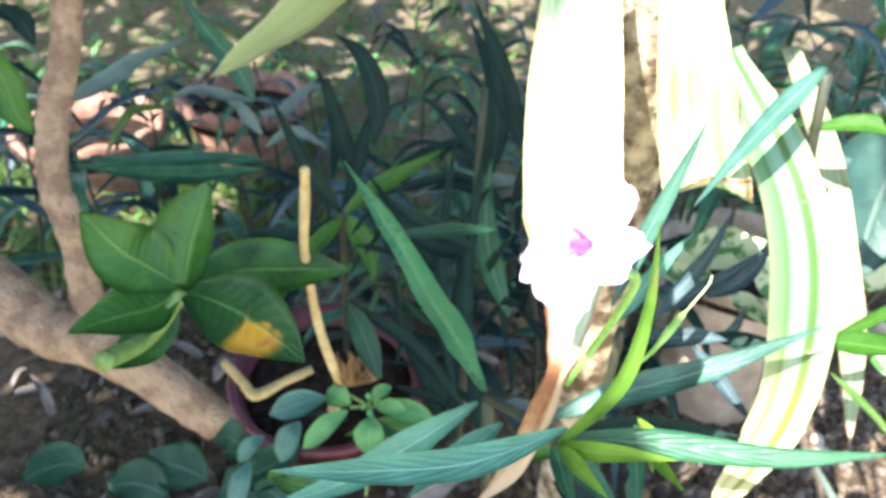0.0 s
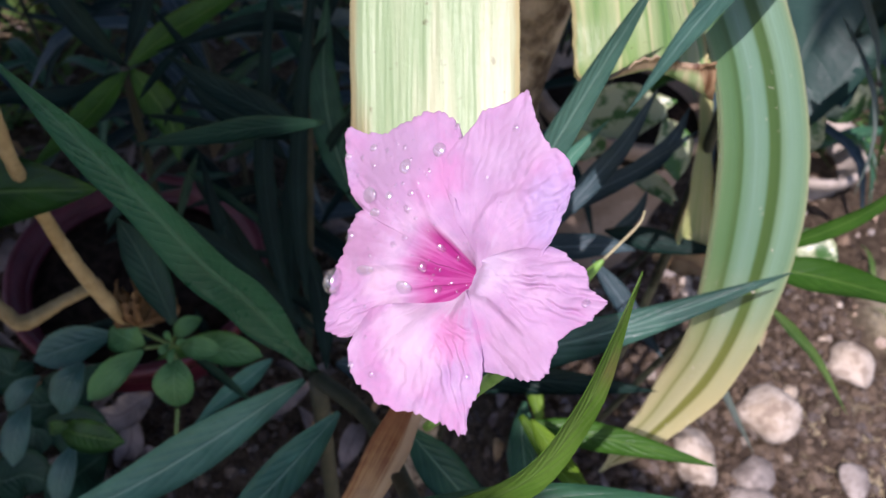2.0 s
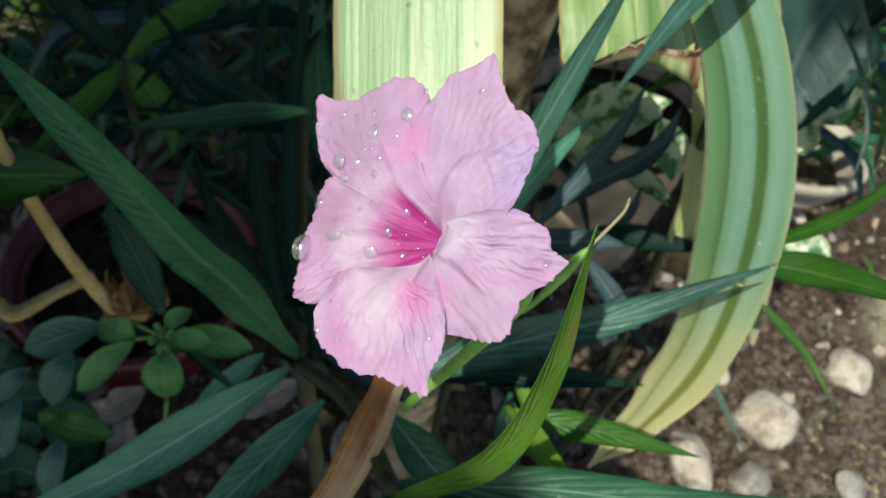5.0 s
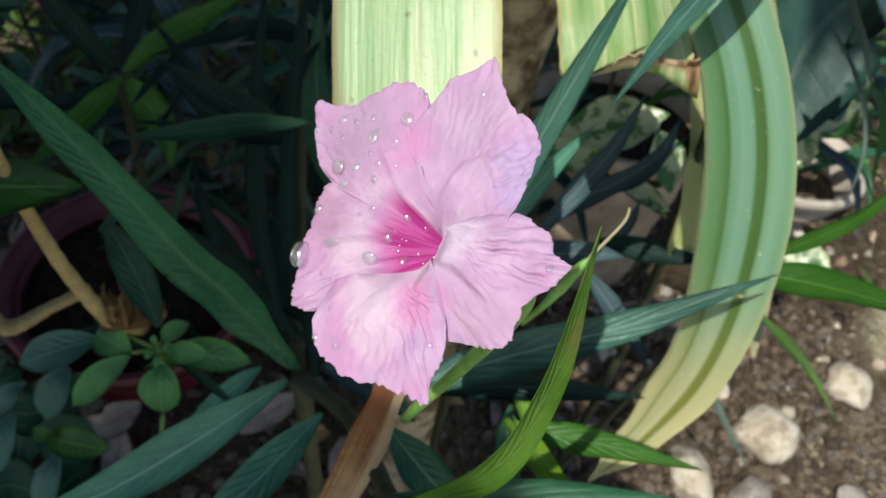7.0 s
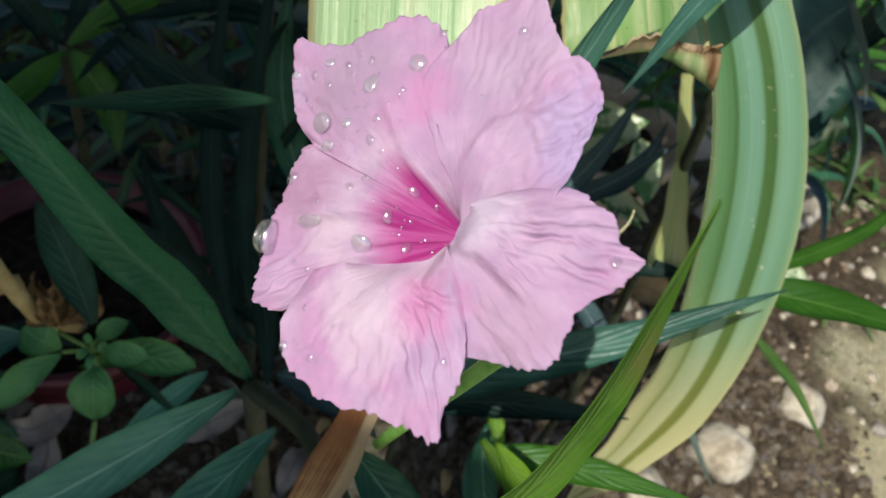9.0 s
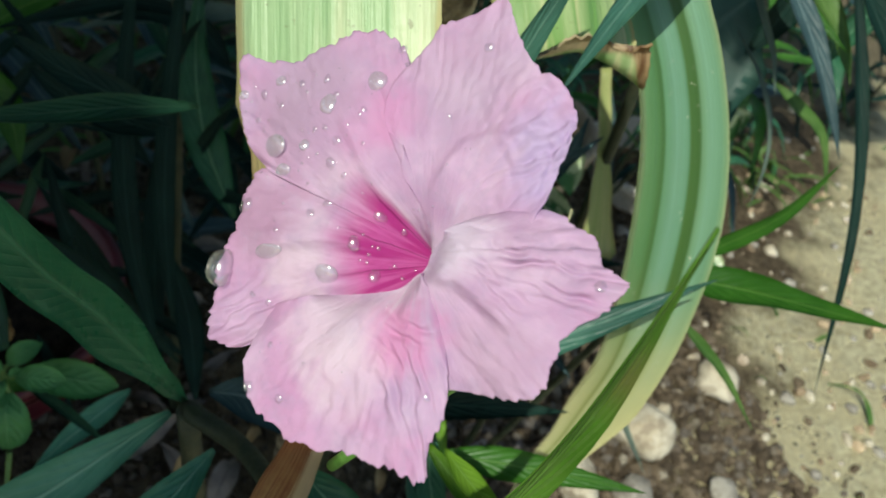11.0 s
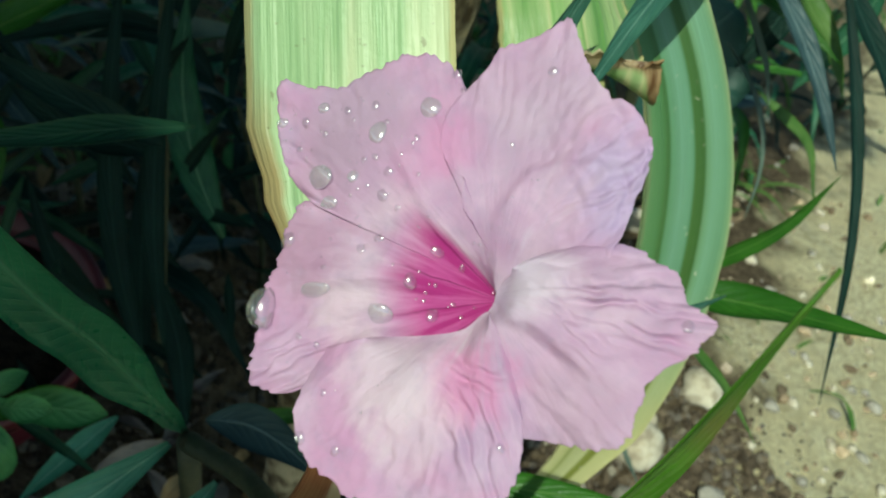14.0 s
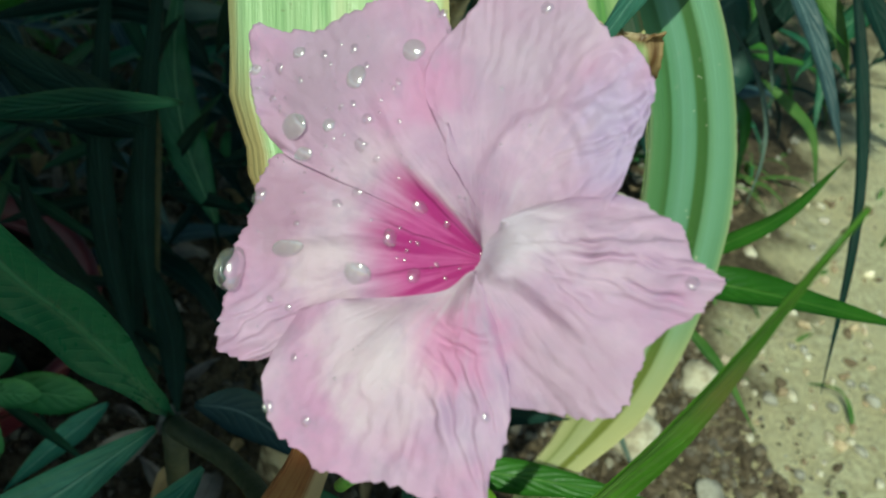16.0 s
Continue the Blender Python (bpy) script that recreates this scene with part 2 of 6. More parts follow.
def banded_strap():
    """The long arching leaf: two dark bands, pale fields between and cream margins."""
    m = Mat("striped_leaf_banded", 0.38)
    u, v = m.uv()
    vec = m.n("CombineXYZ", X=m.math("MULTIPLY", u, 90.0), Y=m.math("MULTIPLY", v, 2.0), Z=2.0).outputs[0]
    fine = m.noise(1.0, 3.0, vec)
    shift = m.math("ADD", u, m.math("MULTIPLY", m.math("SUBTRACT", m.noise(14.0), 0.5), 0.02))
    field = m.ramp(shift, (0.0, (0.42, 0.48, 0.25)), (0.03, (0.24, 0.38, 0.20)), (0.08, (0.17, 0.33, 0.19)), (0.20, (0.22, 0.40, 0.26)), (0.27, (0.18, 0.33, 0.17)),
                   (0.30, (0.052, 0.125, 0.022)), (0.39, (0.065, 0.145, 0.026)), (0.43, (0.17, 0.34, 0.21)), (0.55, (0.21, 0.39, 0.26)), (0.68, (0.16, 0.33, 0.17)),
                   (0.71, (0.07, 0.165, 0.04)), (0.76, (0.09, 0.20, 0.06)), (0.80, (0.11, 0.25, 0.09)), (0.93, (0.15, 0.30, 0.12)), (0.98, (0.32, 0.40, 0.19)))
    col = m.mix(m.math("MULTIPLY", m.band(fine, 0.35, 0.75), 0.35), field, (0.075, 0.17, 0.06))
    old = m.math("ADD", v, m.math("MULTIPLY", m.noise(30.0), 0.12))
    cream = m.ramp(shift, (0.0, (0.60, 0.55, 0.27)), (0.26, (0.50, 0.47, 0.22)), (0.30, (0.20, 0.21, 0.04)), (0.40, (0.22, 0.23, 0.05)), (0.44, (0.52, 0.50, 0.26)), (0.68, (0.46, 0.45, 0.22)),
                   (0.72, (0.26, 0.28, 0.08)), (0.78, (0.48, 0.46, 0.22)), (1.0, (0.62, 0.57, 0.30)))
    col = m.mix(m.math("MULTIPLY", m.band(old, 0.60, 0.85), 0.9), col, cream)
    flake = m.math("MULTIPLY", m.band(m.noise(420.0, 3.0), 0.66, 0.72), m.band(m.noise(25.0), 0.5, 0.6))
    col = m.mix(flake, col, (0.62, 0.58, 0.44))
    m.color(col)
    m.bump(m.math("ADD", fine, m.math("MULTIPLY", m.noise(350.0), 0.3)), 0.5, 0.0011)
    m.translucent(col, 0.2)
    return m.m


M_STRAP3 = banded_strap()


def petal_mat():
    m = Mat("petal_pink", 0.6, spec=0.25)
    u, v = m.uv()
    fan = m.n("CombineXYZ", X=m.math("MULTIPLY", u, 13.0), Y=m.math("MULTIPLY", v, 3.0), Z=m.rand()).outputs[0]
    ribs = m.noise(1.0, 4.0, fan)
    patch = m.noise(170.0, 4.0)
    base = m.mix(m.band(patch, 0.30, 0.70), (0.57, 0.335, 0.545), (0.69, 0.465, 0.665))
    base = m.mix(m.math("MULTIPLY", m.band(ribs, 0.45, 0.75), 0.25), base, (0.76, 0.62, 0.73))
    base = m.mix(m.math("MULTIPLY", m.band(m.noise(75.0), 0.52, 0.75), 0.25), base, (0.53, 0.43, 0.67))
    pale = m.math("MULTIPLY", m.band(v, 0.80, 0.45), m.band(m.noise(95.0), 0.30, 0.55))
    base = m.mix(m.math("MULTIPLY", pale, 0.6), base, (0.85, 0.72, 0.81))
    base = m.mix(m.math("MULTIPLY", m.band(m.noise(60.0, 2.0), 0.53, 0.68), 0.5), base, (0.68, 0.32, 0.57))
    base = m.mix(m.math("MULTIPLY", m.band(m.noise(520.0, 4.0), 0.45, 0.68), 0.35), base, (0.50, 0.36, 0.54))
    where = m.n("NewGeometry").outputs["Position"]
    # pink and lavender spots are pigment; darker and whitish ones paint lobe shading
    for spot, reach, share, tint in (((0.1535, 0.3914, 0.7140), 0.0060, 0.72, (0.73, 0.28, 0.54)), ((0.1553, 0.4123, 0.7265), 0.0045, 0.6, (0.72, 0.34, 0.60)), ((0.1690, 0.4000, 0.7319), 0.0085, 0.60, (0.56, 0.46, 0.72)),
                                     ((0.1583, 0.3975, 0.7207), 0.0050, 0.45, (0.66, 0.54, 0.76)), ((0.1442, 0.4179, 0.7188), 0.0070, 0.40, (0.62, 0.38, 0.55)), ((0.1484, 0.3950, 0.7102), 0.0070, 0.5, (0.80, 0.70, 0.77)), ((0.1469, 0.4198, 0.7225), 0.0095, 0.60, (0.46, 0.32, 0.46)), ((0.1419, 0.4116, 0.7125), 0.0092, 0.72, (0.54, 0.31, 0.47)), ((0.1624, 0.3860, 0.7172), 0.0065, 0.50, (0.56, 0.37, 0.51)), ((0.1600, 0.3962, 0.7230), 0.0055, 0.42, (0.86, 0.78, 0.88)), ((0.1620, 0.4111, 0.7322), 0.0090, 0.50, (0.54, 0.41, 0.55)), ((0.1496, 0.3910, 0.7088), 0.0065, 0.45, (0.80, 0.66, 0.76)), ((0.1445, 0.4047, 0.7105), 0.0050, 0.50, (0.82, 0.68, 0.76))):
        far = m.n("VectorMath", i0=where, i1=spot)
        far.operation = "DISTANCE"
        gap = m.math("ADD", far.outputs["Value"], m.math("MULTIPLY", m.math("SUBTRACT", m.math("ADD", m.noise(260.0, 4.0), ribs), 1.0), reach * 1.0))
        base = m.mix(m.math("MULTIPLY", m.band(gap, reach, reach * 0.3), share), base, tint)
    rag = m.math("ADD", v, m.math("MULTIPLY", m.math("SUBTRACT", ribs, 0.5), 0.16))
    deep = m.mix(m.band(ribs, 0.40, 0.62), (0.46, 0.030, 0.24), (0.58, 0.10, 0.36))
    col = m.mix(m.band(rag, 0.55, 0.29), base, deep)
    vein = m.math("ABSOLUTE", m.math("SUBTRACT", m.math("FRACT", m.math("ADD", m.math("MULTIPLY", u, 3.0), m.math("MULTIPLY", m.noise(220.0), 0.3))), 0.5))
    thread = m.math("MULTIPLY", m.math("SUBTRACT", 1.0, m.band(vein, 0.0, 0.05)), m.band(rag, 0.50, 0.25))
    col = m.mix(m.math("MULTIPLY", thread, 0.9), col, (0.24, 0.008, 0.12))
    m.color(col)
    crimp = m.n("CombineXYZ", X=m.math("ADD", m.math("MULTIPLY", u, 26.0), m.math("MULTIPLY", patch, 3.0)), Y=m.math("MULTIPLY", v, 9.0), Z=m.rand()).outputs[0]
    crease = m.math("MULTIPLY", m.math("ABSOLUTE", m.math("SUBTRACT", m.noise(1.0, 3.0, crimp), 0.5)), m.band(v, 0.45, 0.7))
    m.bump(m.math("ADD", m.math("ADD", m.math("MULTIPLY", ribs, 0.4), m.math("MULTIPLY", crease, 0.5)), m.math("MULTIPLY", m.noise(420.0, 5.0), 0.6)), 0.6, 0.0006)
    m.translucent(m.mix(0.35, col, (0.9, 0.75, 0.88)), 0.32)
    return m.m


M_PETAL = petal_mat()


def stone_mat(name, a, b, c, rough=0.85):
    m = Mat(name, rough, spec=0.3)
    big, small = m.noise(28.0, 4.0), m.noise(190.0, 4.0)
    col = m.mix(m.band(big, 0.35, 0.62), a, b)
    col = m.mix(m.math("MULTIPLY", m.band(small, 0.45, 0.7), 0.45), col, c)
    col = m.mix(m.math("MULTIPLY", m.band(m.noise(45.0, 4.0), 0.52, 0.62), 0.7), col, tuple(0.6 * v + 0.05 for v in c))
    col = m.mix(m.math("MULTIPLY", m.rand(), 0.3), col, a)
    m.color(col)
    m.bump(m.math("ADD", big, small), 0.7, 0.004)
    return m.m


M_STONE = stone_mat("stone_pale", (0.48, 0.41, 0.30), (0.68, 0.62, 0.50), (0.34, 0.25, 0.16))
M_STONE2 = stone_mat("stone_grey", (0.30, 0.27, 0.23), (0.46, 0.42, 0.36), (0.17, 0.135, 0.10))


def pebble_mat(name, tone):
    m = Mat(name, 0.85, spec=0.3)
    r = m.n("NewGeometry").outputs["Random Per Island"]
    steps = ((0.0, (0.045, 0.032, 0.021)), (0.4, (0.12, 0.087, 0.056)), (0.75, (0.25, 0.19, 0.128)), (0.92, (0.18, 0.16, 0.145)), (0.985, (0.30, 0.25, 0.18)), (1.0, (0.56, 0.50, 0.40)))
    col = m.ramp(r, *[(at, tuple(c * tone for c in rgb)) for at, rgb in steps])
    col = m.mix(m.math("MULTIPLY", m.band(m.noise(260.0, 3.0), 0.4, 0.65), 0.6), col, (0.12 * tone, 0.088 * tone, 0.058 * tone))
    m.color(col)
    m.bump(m.noise(500.0), 0.5, 0.002)
    return m.m


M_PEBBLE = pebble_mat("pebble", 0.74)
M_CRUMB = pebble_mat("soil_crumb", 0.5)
# pebble colours raised in tone to go with the painted sunlit ground
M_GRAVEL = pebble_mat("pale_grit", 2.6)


def soil_mat():
    """Dark crumbly soil in the planted bed; sunlight is painted pale into the ground beside and behind it."""
    m = Mat("soil", 0.95, spec=0.15)
    big, mid, fine = m.noise(6.0, 5.0), m.noise(70.0, 5.0), m.noise(420.0, 4.0)
    place = m.n("SeparateXYZ", Vector=m.n("TexCoord").outputs["Object"])
    x, y = place.outputs[0], place.outputs[1]
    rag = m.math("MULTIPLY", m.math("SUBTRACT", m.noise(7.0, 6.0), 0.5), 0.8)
    # mask of the ground whose colour is lifted to look sunlit
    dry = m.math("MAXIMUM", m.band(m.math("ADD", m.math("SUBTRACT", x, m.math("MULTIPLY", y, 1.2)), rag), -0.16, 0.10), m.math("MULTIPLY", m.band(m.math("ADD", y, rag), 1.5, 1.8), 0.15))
    bed_tone = m.mix(m.band(mid, 0.36, 0.64), (0.070, 0.050, 0.031), (0.175, 0.131, 0.082))
    bed_tone = m.mix(m.math("MULTIPLY", m.band(fine, 0.5, 0.66), 0.6), bed_tone, (0.26, 0.20, 0.135))
    sunlit_tone = m.mix(m.band(mid, 0.36, 0.64), (0.64, 0.55, 0.32), (0.85, 0.78, 0.52))
    sunlit_tone = m.mix(m.band(big, 0.42, 0.62), sunlit_tone, (0.76, 0.66, 0.40))
    sunlit_tone = m.mix(m.math("MULTIPLY", m.band(fine, 0.5, 0.66), 0.6), sunlit_tone, (0.76, 0.70, 0.52))
    m.color(m.mix(dry, bed_tone, sunlit_tone))
    m.bump(m.math("ADD", mid, fine), 1.0, 0.012)
    return m.m


M_SOIL = soil_mat()


def plain_mat(name, a, b, scale=60.0, rough=0.6, depth=0.002, strength=0.4, spec=0.5):
    m = Mat(name, rough, spec=spec)
    col = m.mix(m.band(m.noise(scale, 5.0), 0.35, 0.65), a, b)
    col = m.mix(m.math("MULTIPLY", m.band(m.noise(scale * 6, 3.0), 0.55, 0.7), 0.4), col, tuple(x * 0.5 for x in a))
    m.color(col)
    m.bump(m.noise(scale * 4, 4.0), strength, depth)
    return m.m


M_BARK = plain_mat("bark_brown", (0.10, 0.07, 0.04), (0.52, 0.43, 0.29), 60.0, 0.9, 0.005, 1.0, 0.2)
M_TWIG = plain_mat("twig_tan", (0.19, 0.125, 0.082), (0.33, 0.235, 0.155), 75.0, 0.8, 0.004, 0.9, 0.25)
M_STICK = plain_mat("cut_stem", (0.34, 0.255, 0.11), (0.46, 0.36, 0.17), 90.0, 0.7, 0.001, 0.5, 0.3)
M_STEM = plain_mat("stem_dark", (0.018, 0.028, 0.014), (0.042, 0.046, 0.024), 120.0, 0.6, 0.001, 0.5)
M_STEMG = plain_mat("stem_green", (0.08, 0.16, 0.03), (0.14, 0.24, 0.06), 120.0, 0.5, 0.001, 0.3)
M_REDPOT = plain_mat("red_plastic", (0.070, 0.008, 0.014), (0.11, 0.017, 0.027), 35.0, 0.45, 0.001, 0.2)
M_TERRA = plain_mat("terracotta", (0.23, 0.115, 0.08), (0.33, 0.19, 0.14), 35.0, 0.85, 0.002, 0.5, 0.2)
M_TANPOT = plain_mat("tan_pot", (0.32, 0.24, 0.165), (0.45, 0.35, 0.255), 25.0, 0.8, 0.002, 0.5, 0.2)
M_CREAMPOT = plain_mat("cream_pot", (0.42, 0.37, 0.29), (0.56, 0.50, 0.41), 25.0, 0.7, 0.002, 0.4, 0.3)
M_DARKSOIL = plain_mat("potting_soil", (0.018, 0.013, 0.010), (0.045, 0.032, 0.022), 120.0, 0.95, 0.006, 0.9, 0.1)
M_BUD = plain_mat("bud_green", (0.16, 0.36, 0.06), (0.26, 0.48, 0.12), 150.0, 0.45, 0.001, 0.3)
M_THREAD = plain_mat("style_pale", (0.42, 0.40, 0.22), (0.52, 0.48, 0.28), 150.0, 0.6, 0.001, 0.3)


def water_mat(name, sheen, rough, glint_white=0.0):
    """A thin bead: clear, with a fixed extra sheen and a white body share that paint in the bright sky."""
    m = Mat(name, 0.03)
    clear = m.n("BsdfTransparent", Color=(0.98, 0.98, 0.99, 1.0))
    gloss = m.n("BsdfGlossy", Color=(1.0, 1.0, 1.0, 1.0), Roughness=rough)
    body = clear
    # white diffuse share paints the sky's glint into the bead
    if glint_white:
        body = m.n("MixShader", Fac=glint_white)
        m.put(body, "i1", clear)
        m.put(body, "i2", m.n("BsdfDiffuse", Color=(0.92, 0.90, 0.93, 1.0)))
    skin = m.n("MixShader", Fac=m.math("ADD", m.math("MULTIPLY", m.n("Fresnel", IOR=1.33).outputs[0], 0.2), sheen))
    m.put(skin, "i1", body)
    m.put(skin, "i2", gloss)
    m.put(m.t.nodes["Material Output"], "Surface", skin)
    return m.m


M_WATER = water_mat("water", 0.14, 0.24, 0.03)
M_WATER_BRIGHT = water_mat("water_bright", 0.20, 0.20, 0.20)


def variegated_mat():
    m = Mat("variegated_leaf", 0.35)
    u, v = m.uv()
    splash = m.band(m.noise(70.0, 5.0), 0.42, 0.52)
    col = m.mix(splash, (0.07, 0.20, 0.05), (0.52, 0.60, 0.36))
    m.color(col)
    m.bump(m.noise(200.0), 0.3, 0.001)
    m.translucent(col, 0.3)
    return m.m


M_VARIEG = variegated_mat()


# ---- builders ----
def thing(name, place, label, category, group="", kind=""):
    ob = new(name)
    ob.location = place
    ob.empty_display_size = 0.02
    return tagged(ob, label, category, group, kind)


def link_mesh(name, verts, faces, material, parent=None, uvs=None, smooth=True, label=""):
    """Links a mesh with world coordinates as one object, under a parent if one is given."""
    me = bpy.data.meshes.new(name)
    base = Vector(parent.matrix_basis.translation) if parent is not None else Vector((0, 0, 0))
    top = parent
    while top is not None and top.parent is not None:
        top = top.parent
        base = base + top.matrix_basis.translation
    me.from_pydata([tuple(Vector(p) - base) for p in verts], [], faces)
    if uvs is not None:
        layer = me.uv_layers.new(name="UVMap")
        for poly in me.polygons:
            for li in poly.loop_indices:
                layer.data[li].uv = uvs[me.loops[li].vertex_index]
    me.materials.append(material)
    me.polygons.foreach_set("use_smooth", [smooth] * len(me.polygons))
    me.update()
    ob = new(name, me)
    if parent is not None:
        ob.parent = parent
    if label:
        tagged(ob, label)
    return ob


def spline(points, n):
    """n + 1 places along a smooth curve through the points."""
    p = [Vector(q) for q in points]
    p = [p[0] * 2 - p[1]] + p + [p[-1] * 2 - p[-2]]
    out = []
    spans = len(p) - 3
    for i in range(n + 1):
        s = min(i / n * spans, spans - 1e-6)
        k, f = int(s), s - int(s)
        a, b, c, d = p[k:k + 4]
        out.append(0.5 * ((2 * b) + (c - a) * f + (2 * a - 5 * b + 4 * c - d) * f * f + (3 * b - a - 3 * c + d) * f ** 3))
    return out


def blade_width(s, shape):
    """Share of the full width at s along a leaf: from (peak, base, power), or from pairs of place and share."""
    if isinstance(shape[0], tuple):
        for (a, u), (b, v) in zip(shape, shape[1:]):
            if s <= b:
                f = (s - a) / (b - a)
                return u + (v - u) * f * f * (3 - 2 * f)
        return shape[-1][1]
    peak, base, power = shape
    if s < peak:
        return base + (1 - base) * math.sin(math.pi / 2 * s / peak)
    return max(0.015, 1 - ((s - peak) / (1 - peak)) ** power)


TO_EYE = Vector((-0.12, -0.56, 0.82))


def leaf(parent, material, width, *points, face=TO_EYE, fold=0.35, wave=0.03, shape=(0.38, 0.12, 1.7), turn=0.0, thick=0.0004, name="leaf", label="", rows=18, cols=6, rag=0.0, torn=0.0, across=None, teeth=0.0):
    """A leaf blade along a curve from base to tip: folded along its midrib, wavy at the edges, with its own thickness."""
    rng = random.Random(repr(points) + name)
    line = spline(points, rows)
    verts, uvs, normals = [], [], []
    ph = rng.uniform(0, 6.28)
    for i, p in enumerate(line):
        s = i / rows
        tan = (line[min(i + 1, rows)] - line[max(i - 1, 0)]).normalized()
        side = tan.cross(Vector(face)).normalized()
        if across is not None:
            side = (Vector(across) - tan * tan.dot(Vector(across))).normalized()
        up = side.cross(tan).normalized()
        if turn:
            q = Matrix.Rotation(turn * s, 3, tan)
            side, up = q @ side, q @ up
        w = blade_width(s, shape) * width / 2
        for j in range(cols + 1):
            a = 2 * j / cols - 1
            edge = 1 + rag * rng.uniform(-1, 1) + teeth * (i % 2) if abs(a) == 1 else 1
            ripple = wave * width * abs(a) ** 2 * math.sin(s * 17 + ph + (0 if a > 0 else 1.9))
            p = p if i < rows or not torn else line[rows] + tan * torn * (1.6 * noise.noise(Vector((a * 2.3, width * 90, 0))) + 0.9 * noise.noise(Vector((a * 6.1, width * 90, 5))))
            verts.append(p + side * (a * w * edge) + up * (fold * w * (abs(a) ** 1.3) + ripple))
            uvs.append((j / cols, s))
            normals.append(up)
    n = len(verts)
    verts += [v - u * thick for v, u in zip(verts, normals)]
    uvs += uvs
    faces, c = [], cols + 1
    for i in range(rows):
        for j in range(cols):
            q = (i * c + j, i * c + j + 1, (i + 1) * c + j + 1, (i + 1) * c + j)
            faces += [q[::-1], tuple(k + n for k in q)]
        for j, flip in ((0, 0), (cols, 1)):
            q = (i * c + j, (i + 1) * c + j, (i + 1) * c + j + n, i * c + j + n)
            faces.append(q[::-1] if flip else q)
    for i in (0, rows):
        for j in range(cols):
            faces.append((i * c + j, i * c + j + 1, i * c + j + 1 + n, i * c + j + n))
    return link_mesh(name, verts, faces, material, parent, uvs, label=label)


def tube(parent, material, radii, *points, name="stem", label="", sides=12, steps=10, knots=0.0, seed=1):
    """A round stem of changing thickness along a curve, closed at both ends; knots make it uneven."""
    rng = random.Random(seed)
    n = steps * (len(points) - 1)
    line = spline(points, n)
    verts, faces = [], []
    ref = Vector((0.3, 0.9, 0.2))
    for i, p in enumerate(line):
        tan = (line[min(i + 1, n)] - line[max(i - 1, 0)]).normalized()
        x = tan.cross(ref).normalized()
        y = tan.cross(x)
        f = i / n * (len(radii) - 1)
        k = min(int(f), len(radii) - 2)
        r = radii[k] + (radii[k + 1] - radii[k]) * (f - k)
        r *= 1 + knots * rng.uniform(-1, 1)
        for j in range(sides):
            a = 2 * math.pi * j / sides
            rr = r * (1 + knots * 0.6 * rng.uniform(-1, 1))
            verts.append(p + (x * math.cos(a) + y * math.sin(a)) * rr)
    for i in range(n):
        for j in range(sides):
            k = (j + 1) % sides
            faces.append((i * sides + j, i * sides + k, (i + 1) * sides + k, (i + 1) * sides + j))
    faces.append(tuple(range(sides))[::-1])
    faces.append(tuple(n * sides + j for j in range(sides)))
    return link_mesh(name, verts, faces, material, parent, label=label)


def lathe(name, profile, centre, material, parent=None, sides=48, tilt=(0, 0), wobble=0.0, label="", scallop=0.0):
    """A turned form: the profile holds (radius, height) from one end to the other."""
    verts, faces = [], []
    m = Matrix.Translation(centre) @ pose(0, 0, 0, tilt[0], tilt[1], 0)
    top = max(h for r, h in profile)
    for r, h in profile:
        for j in range(sides):
            a = 2 * math.pi * j / sides
            rr = r * (1 + wobble * math.sin(3 * a + h * 20))
            lift = scallop * abs(math.sin(4.5 * a)) if h > top - 0.012 else 0.0
            verts.append(m @ Vector((rr * math.cos(a), rr * math.sin(a), h + lift)))
    for i in range(len(profile) - 1):
        for j in range(sides):
            k = (j + 1) % sides
            faces.append((i * sides + j, i * sides + k, (i + 1) * sides + k, (i + 1) * sides + j))
    return link_mesh(name, verts, faces, material, parent, label=label)


def rock(name, place, size, material, seed, label, category="stone", turn=0.0, sub=3, rough=0.22, group="stones on the soil"):
    bm = bmesh.new()
    bmesh.ops.create_icosphere(bm, subdivisions=sub, radius=1.0)
    off = Vector((seed * 7.3, seed * 3.1, seed * 1.7))
    rng = random.Random(seed)
    facets = [(Vector((rng.uniform(-1, 1), rng.uniform(-1, 1), rng.uniform(-0.2, 1))).normalized(), rng.uniform(0.66, 0.9)) for _ in range(13)]
    for v in bm.verts:
        d = v.co.normalized()
        k = 1 + rough * noise.noise(d * 1.3 + off) * 2 + rough * 0.5 * noise.noise(d * 3.5 + off) + rough * 0.18 * noise.noise(d * 9 + off)
        for n, reach in facets:
            k = min(k, reach / max(d.dot(n), 0.05)) if d.dot(n) > 0.3 else k
        k += rough * 0.25 * noise.noise(d * 5 + off) + rough * 0.15 * noise.noise(d * 11 + off)
        v.co = d * k
        v.co.x = math.copysign(abs(v.co.x) ** 0.85, v.co.x)
        v.co = Vector((v.co.x * size[0], v.co.y * size[1], v.co.z * size[2]))
    me = bpy.data.meshes.new(name)
    bm.to_mesh(me)
    bm.free()
    me.materials.append(material)
    me.polygons.foreach_set("use_smooth", [True] * len(me.polygons))
    ob = new(name, me)
    ob.matrix_world = pose(*place, 0, 0, turn)
    return tagged(ob, label, category, group)


